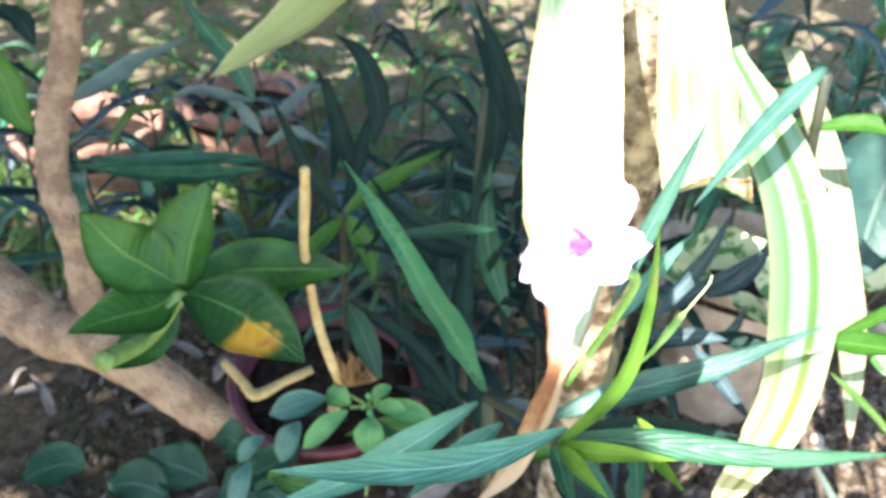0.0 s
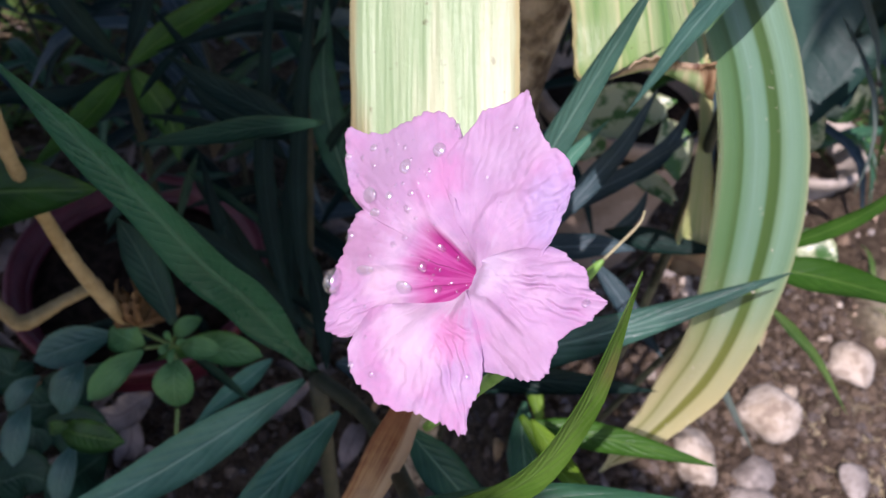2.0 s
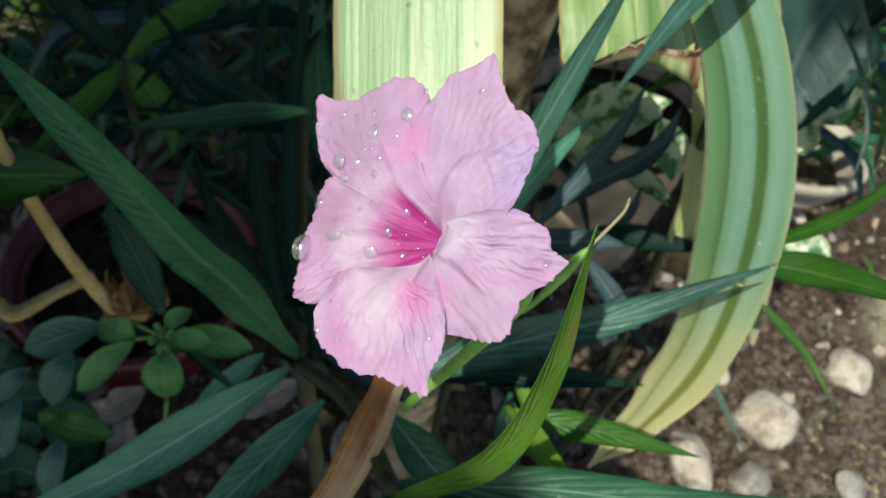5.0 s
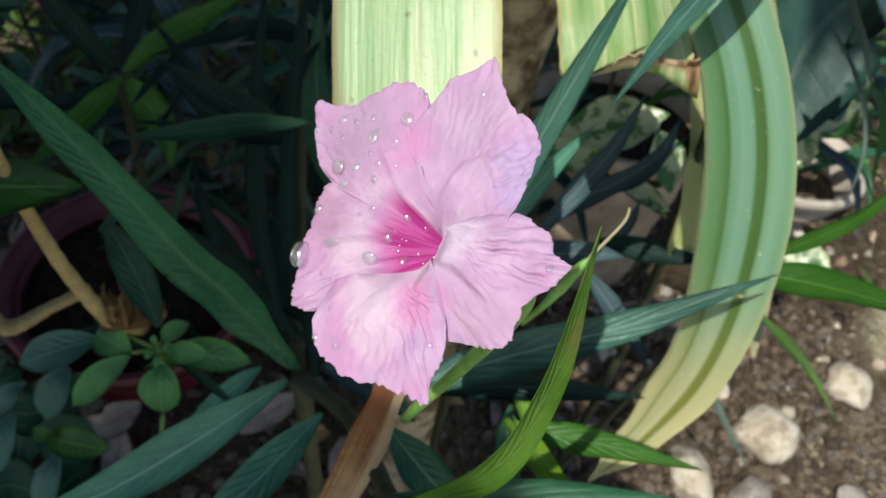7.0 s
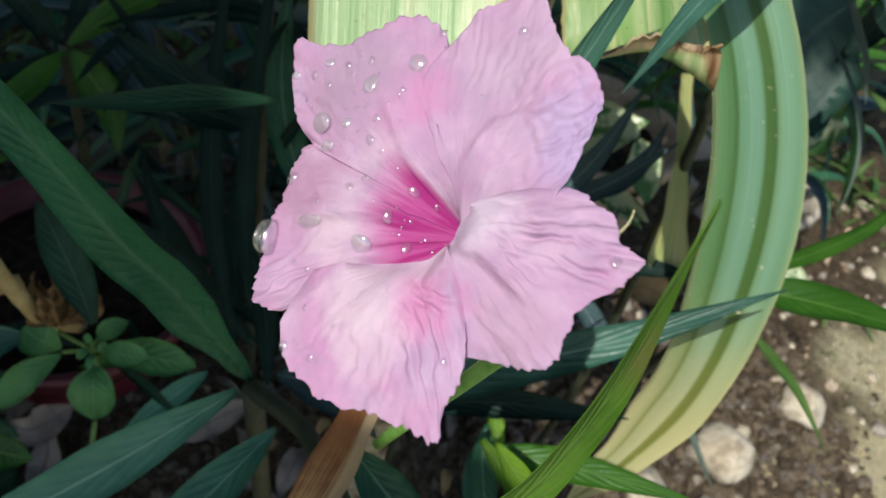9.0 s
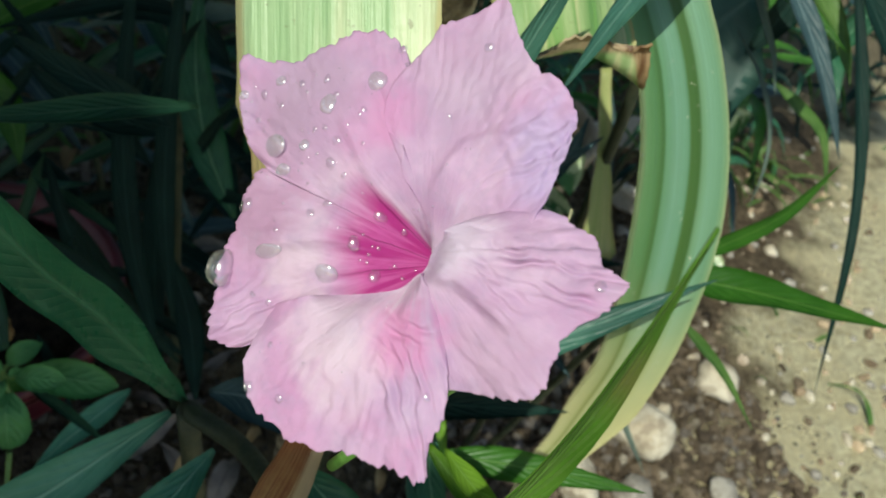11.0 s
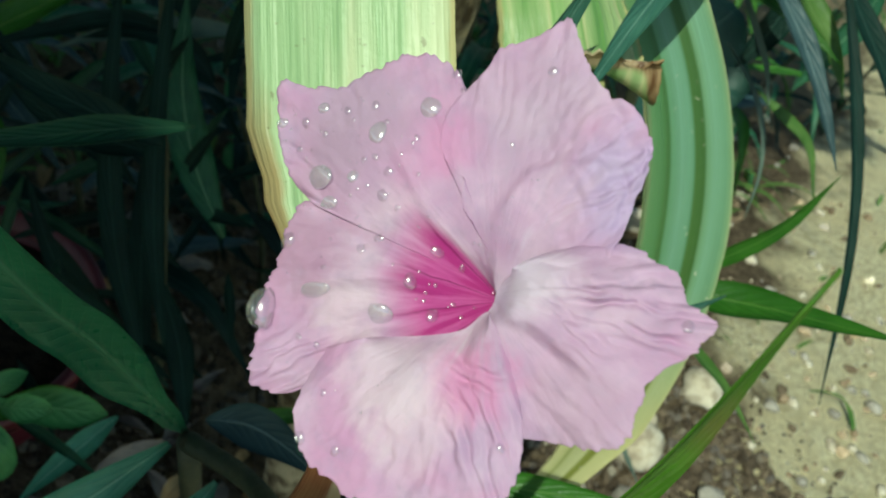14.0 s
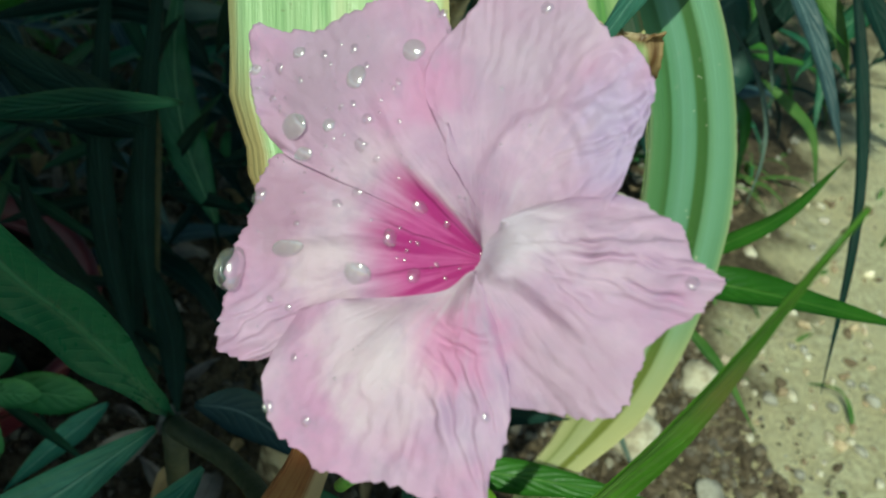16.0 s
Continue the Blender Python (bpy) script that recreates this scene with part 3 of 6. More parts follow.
def ground_z(x, y):
    """Height of the soil: a heaped bed under the plants, level trodden ground beside it, a low bank behind."""
    z = 0.012 * noise.noise(Vector((x * 3.1, y * 3.1, 0.3))) + 0.006 * noise.noise(Vector((x * 11, y * 11, 1.7)))
    z += 0.0035 * noise.noise(Vector((x * 38, y * 38, 4.1))) if abs(x) < 3 and abs(y) < 4 else 0
    def ease(t):
        t = min(max(t, 0), 1)
        return t * t * (3 - 2 * t)
    bed = 0.245 * ease((0.38 - x) / 0.22) * ease((y - 0.36) / 0.16) * ease((1.35 - y) / 0.45) * ease((x + 0.75) / 0.4)
    return z + bed + 0.55 * ease((y - 2.6) / 1.4)


# ---- ground ----
def build_ground():
    n = 230
    def spread(k, mid):
        s = 2 * k / n - 1
        return mid + 1.6 * s + 58 * s ** 7
    verts = [(spread(i, 0.5), spread(j, 0.9), 0) for j in range(n + 1) for i in range(n + 1)]
    verts = [(x, y, ground_z(x, y)) for x, y, z in verts]
    faces = [(j * (n + 1) + i, j * (n + 1) + i + 1, (j + 1) * (n + 1) + i + 1, (j + 1) * (n + 1) + i) for j in range(n) for i in range(n)]
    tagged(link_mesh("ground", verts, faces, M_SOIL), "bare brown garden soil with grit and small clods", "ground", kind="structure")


build_ground()


def build_pebbles(name, areas, material, seed, label, least, most, skew=4.0):
    """Grit and clods strewn over the soil, one mesh. areas: how many, and the stretch of ground."""
    rng = random.Random(seed)
    bm = bmesh.new()
    bmesh.ops.create_icosphere(bm, subdivisions=1, radius=1.0)
    base_v = [v.co.copy() for v in bm.verts]
    base_f = [tuple(v.index for v in f.verts) for f in bm.faces]
    bm.free()
    verts, faces = [], []
    for count, x0, x1, y0, y1 in areas:
        for k in range(count):
            x, y = rng.uniform(x0, x1), rng.uniform(y0, y1)
            r = least + most * rng.random() ** skew
            m = pose(x, y, ground_z(x, y) + r * 0.3, rng.uniform(0, 360), rng.uniform(0, 360), rng.uniform(0, 360))
            sx, sy, sz = r * rng.uniform(0.7, 1.4), r * rng.uniform(0.7, 1.2), r * rng.uniform(0.5, 0.9)
            o = len(verts)
            for v in base_v:
                q = 1 + 0.40 * noise.noise(v * 2 + Vector((k, k * 0.7, 0)))
                verts.append(m @ Vector((v.x * sx * q, v.y * sy * q, v.z * sz * q)))
            faces += [(a + o, b + o, c + o) for a, b, c in base_f]
    tagged(link_mesh(name, verts, faces, material, smooth=False), label, name.replace("_", " "), kind="stuff")


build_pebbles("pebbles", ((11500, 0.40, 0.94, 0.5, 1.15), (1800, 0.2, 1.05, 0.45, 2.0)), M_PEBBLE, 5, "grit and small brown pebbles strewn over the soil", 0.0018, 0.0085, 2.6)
build_pebbles("gravel", ((650, 0.95, 1.75, 0.45, 1.35),), M_GRAVEL, 7, "pale grit on the ground, its colour lifted to look sunlit", 0.002, 0.011)
build_pebbles("soil_crumbs", ((7500, -0.30, 0.42, 0.55, 1.05),), M_CRUMB, 6, "dark crumbs of soil under the plants", 0.0014, 0.0060)

# ---- flowering petunia plant ----
petunia = thing("petunia_plant", (0.1475, 0.5780, 0.0000), "petunia plant with narrow dark leaves and one pink flower", "plant")
tube(petunia, M_STEM, (0.0045, 0.004, 0.0035), (0.1475, 0.5780, -0.0100), (0.1525, 0.5130, 0.2853), (0.1375, 0.4780, 0.5706))
tube(petunia, M_STEM, (0.0032, 0.0028, 0.0024), (0.1375, 0.4780, 0.5706), (0.1529, 0.4543, 0.5824), (0.1603, 0.4067, 0.6183))
leaf(petunia, M_QUILT, 0.0138, (0.1370, 0.4824, 0.5689), (0.1169, 0.4775, 0.6147), (0.1061, 0.4739, 0.6362), (0.0942, 0.4721, 0.6620), (0.0811, 0.4715, 0.6863), (0.0680, 0.4722, 0.7082), fold=0.9, wave=0.03, shape=((0, 0.14), (0.06, 0.45), (0.2, 1.0), (0.4, 0.92), (0.7, 0.66), (1, 0.05)), rows=60, cols=10)
leaf(petunia, M_TEAL, 0.0179, (0.1325, 0.4833, 0.5621), (0.0943, 0.4729, 0.5358), (0.0603, 0.4649, 0.5157), (0.0152, 0.4503, 0.5072), fold=0.3)
leaf(petunia, M_TEAL, 0.0136, (0.1448, 0.4679, 0.5637), (0.1273, 0.4457, 0.5676), (0.1141, 0.4285, 0.5731), (0.0985, 0.4060, 0.5806), fold=0.3)
leaf(petunia, M_SLATE, 0.0156, (0.1705, 0.4786, 0.5577), (0.2094, 0.4799, 0.5771), (0.2491, 0.4756, 0.6000), (0.2929, 0.4714, 0.6320), fold=0.25, shape=(0.4, 0.2, 1.5))
leaf(petunia, M_DEEP_SHADE, 0.0121, (0.1907, 0.4969, 0.5304), (0.2239, 0.4949, 0.5367), (0.2505, 0.4884, 0.5411), (0.2781, 0.4795, 0.5471), fold=0.3)
leaf(petunia, M_MID, 0.0117, (0.1603, 0.4082, 0.6192), (0.1990, 0.4022, 0.6234), (0.2413, 0.3914, 0.6298), (0.2820, 0.3857, 0.6408), fold=0.3, shape=(0.35, 0.15, 1.5))
leaf(petunia, M_WILT, 0.0058, (0.1600, 0.4040, 0.6196), (0.1735, 0.3898, 0.6644), (0.1751, 0.3837, 0.7035), (0.1713, 0.3804, 0.7398), fold=0.5, shape=(0.35, 0.45, 1.5))
leaf(petunia, M_YOUNG, 0.0078, (0.1603, 0.4061, 0.6180), (0.1711, 0.3982, 0.6223), (0.1837, 0.3917, 0.6285), (0.2002, 0.3859, 0.6328), fold=0.4)
leaf(petunia, M_YOUNG, 0.0066, (0.1594, 0.4057, 0.6176), (0.1639, 0.3955, 0.6199), (0.1680, 0.3850, 0.6224), (0.1732, 0.3741, 0.6253), fold=0.4)
leaf(petunia, M_MID, 0.0083, (0.1575, 0.4058, 0.6175), (0.1601, 0.3987, 0.6141), (0.1609, 0.3868, 0.6154), (0.1625, 0.3754, 0.6175), fold=0.4)
leaf(petunia, M_MID, 0.0144, (0.1665, 0.4546, 0.5744), (0.1765, 0.4431, 0.5687), (0.1874, 0.4304, 0.5635), (0.1996, 0.4136, 0.5577), fold=0.3)
leaf(petunia, M_TEAL, 0.0115, (0.1579, 0.3888, 0.6447), (0.1222, 0.3710, 0.6453), (0.0870, 0.3572, 0.6555), (0.0604, 0.3464, 0.6671), fold=0.3)
leaf(petunia, M_YOUNG, 0.0066, (0.2037, 0.4425, 0.5963), (0.2077, 0.4330, 0.5961), (0.2111, 0.4245, 0.5980), (0.2156, 0.4163, 0.5993), fold=0.35)
leaf(petunia, M_GREEN, 0.0103, (0.2113, 0.4564, 0.5692), (0.2293, 0.4487, 0.5730), (0.2453, 0.4399, 0.5785), (0.2657, 0.4260, 0.5877), fold=0.35)
leaf(petunia, M_YOUNG, 0.0077, (0.2299, 0.5072, 0.5314), (0.2323, 0.4986, 0.5261), (0.2340, 0.4901, 0.5210), (0.2352, 0.4792, 0.5146), fold=0.35)
leaf(petunia, M_BLUE, 0.0158, (0.1459, 0.5089, 0.5344), (0.1599, 0.5060, 0.5331), (0.1724, 0.4984, 0.5289), (0.1847, 0.4871, 0.5230), fold=0.3)
leaf(petunia, M_MID, 0.0096, (0.2131, 0.4665, 0.5671), (0.2113, 0.4552, 0.5597), (0.2115, 0.4434, 0.5532), (0.2091, 0.4282, 0.5452), fold=0.3)
leaf(petunia, M_MID, 0.0094, (0.2297, 0.4963, 0.4964), (0.2262, 0.4781, 0.5008), (0.2242, 0.4633, 0.5008), (0.2206, 0.4454, 0.4998), fold=0.3)
leaf(petunia, M_YOUNG, 0.0068, (0.2085, 0.4575, 0.5721), (0.2146, 0.4475, 0.5693), (0.2202, 0.4356, 0.5691), (0.2261, 0.4219, 0.5706), fold=0.35, shape=(0.5, 0.3, 1.5))
leaf(petunia, M_DEEP_SHADE, 0.0143, (0.1780, 0.4723, 0.5145), (0.1885, 0.4651, 0.5132), (0.2008, 0.4566, 0.5123), (0.2166, 0.4453, 0.5123), fold=0.3)

pod = tube(petunia, M_BUD, (0.0008, 0.0012, 0.0022, 0.0014, 0.0005), (0.2125, 0.4774, 0.6005), (0.2174, 0.4769, 0.6101), (0.2218, 0.4771, 0.6204), (0.2262, 0.4776, 0.6297), (0.2279, 0.4780, 0.6326), name="bud", label="small bright green bud with a thin dry style")
tube(pod, M_THREAD, (0.0005, 0.0004, 0.0003), (0.2279, 0.4780, 0.6326), (0.2331, 0.4786, 0.6429), (0.2356, 0.4791, 0.6485), (0.2363, 0.4805, 0.6522), name="style")

# ---- petunia shoots behind ----
petunia_right = thing("petunia_plant", (0.2579, 0.6868, 0.0000), "petunia shoot with narrow bluish dark green leaves beside the striped plant", "plant")
tube(petunia_right, M_STEM, (0.004, 0.0035, 0.003), (0.2579, 0.6868, -0.0100), (0.2429, 0.6268, 0.2737), (0.2279, 0.5668, 0.5474))
leaf(petunia_right, M_SLATE, 0.0088, (0.1943, 0.4857, 0.6279), (0.2050, 0.4933, 0.6599), (0.2146, 0.4968, 0.6898), (0.2227, 0.4957, 0.7232), fold=0.3)
leaf(petunia_right, M_TEAL, 0.0101, (0.2141, 0.5411, 0.5718), (0.2265, 0.5466, 0.5904), (0.2393, 0.5513, 0.6105), (0.2533, 0.5539, 0.6312), fold=0.3)
leaf(petunia_right, M_BLUE, 0.0100, (0.2395, 0.5485, 0.5696), (0.2588, 0.5610, 0.5910), (0.2696, 0.5643, 0.6109), (0.2790, 0.5705, 0.6361), fold=0.3)
leaf(petunia_right, M_BLUE, 0.0108, (0.2555, 0.5799, 0.5523), (0.2716, 0.5792, 0.5684), (0.2891, 0.5767, 0.5853), (0.3100, 0.5762, 0.6094), fold=0.3)
leaf(petunia_right, M_BLUE, 0.0137, (0.2400, 0.5714, 0.5380), (0.2586, 0.5679, 0.5416), (0.2795, 0.5636, 0.5469), (0.2940, 0.5582, 0.5492), fold=0.2)
leaf(petunia_right, M_BLUE, 0.0107, (0.2695, 0.5519, 0.5493), (0.2806, 0.5365, 0.5409), (0.2884, 0.5239, 0.5345), (0.2984, 0.5081, 0.5278), fold=0.25)
leaf(petunia_right, M_DEEP_SHADE, 0.0139, (0.3008, 0.6033, 0.5166), (0.3196, 0.5937, 0.5198), (0.3374, 0.5838, 0.5237), (0.3565, 0.5737, 0.5301), fold=0.25)
leaf(petunia_right, M_BLUE, 0.0076, (0.3205, 0.6266, 0.4943), (0.3293, 0.6273, 0.5006), (0.3350, 0.6312, 0.5085), (0.3390, 0.6378, 0.5182), fold=0.2)
petunia_side = thing("petunia_plant", (0.3746, 0.6747, 0.0000), "petunia shoot with fresh green leaves over bare soil", "plant")
tube(petunia_side, M_STEM, (0.003, 0.0025, 0.002), (0.3746, 0.6747, -0.0100), (0.3546, 0.5997, 0.2912), (0.3346, 0.5247, 0.5823))
leaf(petunia_side, M_GREEN, 0.0143, (0.3200, 0.5067, 0.5937), (0.3333, 0.4936, 0.6022), (0.3429, 0.4748, 0.6142), (0.3540, 0.4488, 0.6302), fold=0.35, shape=(0.3, 0.3, 1.5))
leaf(petunia_side, M_GREEN, 0.0072, (0.3384, 0.5330, 0.5734), (0.3524, 0.5237, 0.5962), (0.3615, 0.5167, 0.6193), (0.3675, 0.5145, 0.6470), fold=0.4)
leaf(petunia_side, M_GRASS, 0.0050, (0.3256, 0.5028, 0.5755), (0.3412, 0.4964, 0.5634), (0.3567, 0.4881, 0.5508), (0.3719, 0.4708, 0.5334), fold=0.4)
leaf(petunia_side, M_GREY, 0.0054, (0.3732, 0.5566, 0.4526), (0.3982, 0.5554, 0.4166), (0.4237, 0.5517, 0.3804), (0.4570, 0.5483, 0.3343), fold=0.3)
petunia_high = thing("petunia_plant", (0.4178, 0.7111, 0.0000), "tall petunia shoot with drooping grey green leaves", "plant")
tube(petunia_high, M_STEM, (0.004, 0.0035, 0.003), (0.4178, 0.7111, -0.0100), (0.3878, 0.6511, 0.3559), (0.3178, 0.5911, 0.7118))
leaf(petunia_high, M_SLATE, 0.0103, (0.2870, 0.5373, 0.7339), (0.2656, 0.5235, 0.7174), (0.2439, 0.5068, 0.7007), (0.2216, 0.4864, 0.6843), fold=0.25, shape=(0.3, 0.3, 1.5))
leaf(petunia_high, M_GREEN, 0.0144, (0.3401, 0.6332, 0.6622), (0.3629, 0.6164, 0.6736), (0.3800, 0.5960, 0.6745), (0.3984, 0.5661, 0.6653), fold=0.3)
leaf(petunia_high, M_BLUE, 0.0113, (0.3657, 0.6151, 0.6924), (0.3754, 0.5836, 0.6768), (0.3826, 0.5580, 0.6591), (0.3858, 0.5296, 0.6379), fold=0.3)
leaf(petunia_high, M_DEEP_SHADE, 0.0067, (0.4001, 0.5976, 0.6978), (0.3987, 0.5527, 0.6594), (0.3918, 0.5094, 0.6193), (0.3698, 0.4622, 0.5747), fold=0.35, shape=(0.35, 0.3, 1.6))
leaf(petunia_high, M_GRASS, 0.0126, (0.3843, 0.6125, 0.6915), (0.3952, 0.5962, 0.6773), (0.4035, 0.5822, 0.6668), (0.4105, 0.5652, 0.6507), fold=0.4)
leaf(petunia_high, M_DEEP_SHADE, 0.0135, (0.4169, 0.6153, 0.6922), (0.4306, 0.5921, 0.6725), (0.4403, 0.5716, 0.6563), (0.4470, 0.5514, 0.6396), fold=0.3)
leaf(petunia_high, M_DEEP_SHADE, 0.0152, (0.4190, 0.6285, 0.6810), (0.4146, 0.6252, 0.6588), (0.4096, 0.6239, 0.6436), (0.4036, 0.6237, 0.6302), fold=0.3)
leaf(petunia_high, M_MID, 0.0134, (0.4612, 0.6198, 0.6850), (0.4562, 0.6177, 0.6614), (0.4502, 0.6178, 0.6447), (0.4418, 0.6174, 0.6239), fold=0.3)
leaf(petunia_high, M_GREY, 0.0040, (0.3697, 0.6236, 0.6819), (0.3816, 0.6041, 0.6606), (0.3877, 0.5917, 0.6482), (0.3908, 0.5807, 0.6344), fold=0.3)
leaf(petunia_high, M_GRASS, 0.0098, (0.4915, 0.6816, 0.5864), (0.5051, 0.6614, 0.5794), (0.5248, 0.6496, 0.5667), (0.5383, 0.6302, 0.5352), fold=0.3)

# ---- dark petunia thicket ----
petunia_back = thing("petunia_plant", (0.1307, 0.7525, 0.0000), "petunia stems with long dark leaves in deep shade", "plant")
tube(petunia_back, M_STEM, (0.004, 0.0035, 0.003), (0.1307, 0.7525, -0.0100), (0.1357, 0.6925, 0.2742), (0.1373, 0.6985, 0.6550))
leaf(petunia_back, M_SHADE_TONE, 0.0085, (0.1412, 0.5524, 0.6284), (0.1180, 0.5427, 0.6331), (0.0977, 0.5330, 0.6361), (0.0802, 0.5234, 0.6407), fold=0.2)
leaf(petunia_back, M_DEEP_SHADE, 0.0147, (0.1341, 0.6291, 0.5641), (0.1115, 0.6352, 0.5733), (0.0898, 0.6381, 0.5845), (0.0724, 0.6399, 0.5978), fold=0.2)
leaf(petunia_back, M_DEEP_SHADE, 0.0156, (0.1339, 0.6464, 0.5458), (0.1099, 0.6499, 0.5514), (0.0899, 0.6542, 0.5597), (0.0738, 0.6598, 0.5706), fold=0.2)
leaf(petunia_back, M_DEEP_SHADE, 0.0097, (0.1340, 0.5773, 0.4929), (0.1306, 0.6167, 0.5305), (0.1340, 0.6549, 0.5778), (0.1437, 0.6949, 0.6471), fold=0.3)
leaf(petunia_back, M_DEEP_SHADE, 0.0116, (0.1268, 0.5824, 0.4649), (0.1143, 0.6272, 0.5061), (0.1128, 0.6684, 0.5549), (0.1203, 0.7098, 0.6212), fold=0.3)
leaf(petunia_back, M_DEEP_SHADE, 0.0115, (0.1374, 0.5921, 0.4405), (0.0976, 0.6171, 0.4802), (0.0637, 0.6254, 0.5027), (0.0420, 0.6253, 0.5173), fold=0.3)
leaf(petunia_back, M_DEEP_SHADE, 0.0125, (0.1180, 0.6012, 0.4165), (0.1023, 0.6312, 0.4419), (0.0831, 0.6587, 0.4700), (0.0720, 0.6864, 0.5025), fold=0.3)
leaf(petunia_back, M_DEEP_SHADE, 0.0103, (0.1483, 0.7101, 0.5707), (0.1191, 0.7133, 0.5762), (0.0868, 0.7071, 0.5705), (0.0553, 0.6972, 0.5632), fold=0.3)
leaf(petunia_back, M_DEEP_SHADE, 0.0117, (0.1488, 0.7372, 0.5672), (0.1335, 0.7481, 0.5861), (0.1149, 0.7573, 0.6049), (0.0899, 0.7642, 0.6236), fold=0.3)
leaf(petunia_back, M_SHADE_TONE, 0.0164, (0.0747, 0.5436, 0.5199), (0.0673, 0.5566, 0.5325), (0.0587, 0.5687, 0.5459), (0.0518, 0.5762, 0.5554), fold=0.2, shape=(0.45, 0.2, 1.8))
leaf(petunia_back, M_DEEP_SHADE, 0.0139, (0.1456, 0.5796, 0.4239), (0.1436, 0.6079, 0.4447), (0.1385, 0.6261, 0.4601), (0.1305, 0.6434, 0.4764), fold=0.3)
leaf(petunia_back, M_DEEP_SHADE, 0.0138, (0.1268, 0.6076, 0.3970), (0.1250, 0.6680, 0.4479), (0.1318, 0.7096, 0.4961), (0.1499, 0.7527, 0.5679), fold=0.3)
leaf(petunia_back, M_DEEP_SHADE, 0.0146, (0.1397, 0.6370, 0.3879), (0.1092, 0.6590, 0.4058), (0.0832, 0.6894, 0.4367), (0.0615, 0.7089, 0.4619), fold=0.3)
leaf(petunia_back, M_DEEP_SHADE, 0.0160, (0.1226, 0.7193, 0.4677), (0.0990, 0.7340, 0.4883), (0.0770, 0.7459, 0.5088), (0.0512, 0.7514, 0.5241), fold=0.3)
leaf(petunia_back, M_DEEP_SHADE, 0.0153, (0.1695, 0.7747, 0.5067), (0.1527, 0.7853, 0.5225), (0.1238, 0.7894, 0.5284), (0.0931, 0.7855, 0.5234), fold=0.3)
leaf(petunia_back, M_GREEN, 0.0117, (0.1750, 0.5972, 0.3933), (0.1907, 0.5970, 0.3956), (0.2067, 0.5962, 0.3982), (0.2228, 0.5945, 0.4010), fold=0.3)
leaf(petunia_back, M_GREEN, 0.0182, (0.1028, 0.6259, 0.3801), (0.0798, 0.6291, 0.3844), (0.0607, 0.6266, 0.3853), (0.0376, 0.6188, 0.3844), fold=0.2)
leaf(petunia_back, M_SHADE_TONE, 0.0055, (0.0623, 0.5909, 0.4379), (0.0783, 0.5775, 0.4365), (0.0940, 0.5627, 0.4352), (0.1072, 0.5489, 0.4344), fold=0.3, rows=12, cols=4)
leaf(petunia_back, M_DEEP_SHADE, 0.0075, (0.1180, 0.6755, 0.4850), (0.0976, 0.6806, 0.4752), (0.0766, 0.6840, 0.4648), (0.0583, 0.6854, 0.4555), fold=0.3, rows=12, cols=4)
leaf(petunia_back, M_DEEP_SHADE, 0.0067, (0.1347, 0.7146, 0.3712), (0.1092, 0.7228, 0.3688), (0.0835, 0.7290, 0.3660), (0.0614, 0.7325, 0.3632), fold=0.3, rows=12, cols=4)
leaf(petunia_back, M_DEEP_SHADE, 0.0068, (0.1428, 0.6698, 0.5088), (0.1496, 0.6699, 0.5240), (0.1561, 0.6686, 0.5379), (0.1613, 0.6663, 0.5488), fold=0.3, rows=12, cols=4)
leaf(petunia_back, M_DEEP_SHADE, 0.0084, (0.1191, 0.6003, 0.4417), (0.1050, 0.6156, 0.4346), (0.0902, 0.6296, 0.4273), (0.0769, 0.6407, 0.4208), fold=0.3, rows=12, cols=4)
leaf(petunia_back, M_DEEP_SHADE, 0.0060, (0.0421, 0.6376, 0.4090), (0.0217, 0.6337, 0.4088), (0.0020, 0.6282, 0.4084), (-0.0142, 0.6224, 0.4077), fold=0.3, rows=12, cols=4)
leaf(petunia_back, M_SHADE_TONE, 0.0102, (0.1368, 0.8130, 0.4775), (0.1263, 0.8349, 0.4899), (0.1156, 0.8552, 0.5016), (0.1064, 0.8714, 0.5108), fold=0.3, rows=12, cols=4)
leaf(petunia_back, M_SHADE_TONE, 0.0074, (0.0592, 0.7553, 0.4437), (0.0514, 0.7511, 0.4211), (0.0434, 0.7445, 0.3972), (0.0364, 0.7367, 0.3756), fold=0.3, rows=12, cols=4)
leaf(petunia_back, M_DEEP_SHADE, 0.0061, (0.0607, 0.7490, 0.5346), (0.0517, 0.7385, 0.5288), (0.0429, 0.7269, 0.5222), (0.0355, 0.7161, 0.5160), fold=0.3, rows=12, cols=4)
leaf(petunia_back, M_DEEP_SHADE, 0.0056, (0.0847, 0.7085, 0.5282), (0.0711, 0.7252, 0.5392), (0.0575, 0.7403, 0.5497), (0.0460, 0.7521, 0.5580), fold=0.3, rows=12, cols=4)
leaf(petunia_back, M_SHADE_TONE, 0.0084, (0.1421, 0.7680, 0.4281), (0.1556, 0.7707, 0.4522), (0.1684, 0.7709, 0.4747), (0.1788, 0.7693, 0.4926), fold=0.3, rows=12, cols=4)
leaf(petunia_back, M_SHADE_TONE, 0.0068, (0.0876, 0.6452, 0.4796), (0.0857, 0.6282, 0.4827), (0.0841, 0.6106, 0.4856), (0.0828, 0.5951, 0.4879), fold=0.3, rows=12, cols=4)
leaf(petunia_back, M_DEEP_SHADE, 0.0072, (0.0385, 0.6394, 0.3807), (0.0250, 0.6318, 0.3923), (0.0127, 0.6229, 0.4032), (0.0031, 0.6142, 0.4119), fold=0.3, rows=12, cols=4)
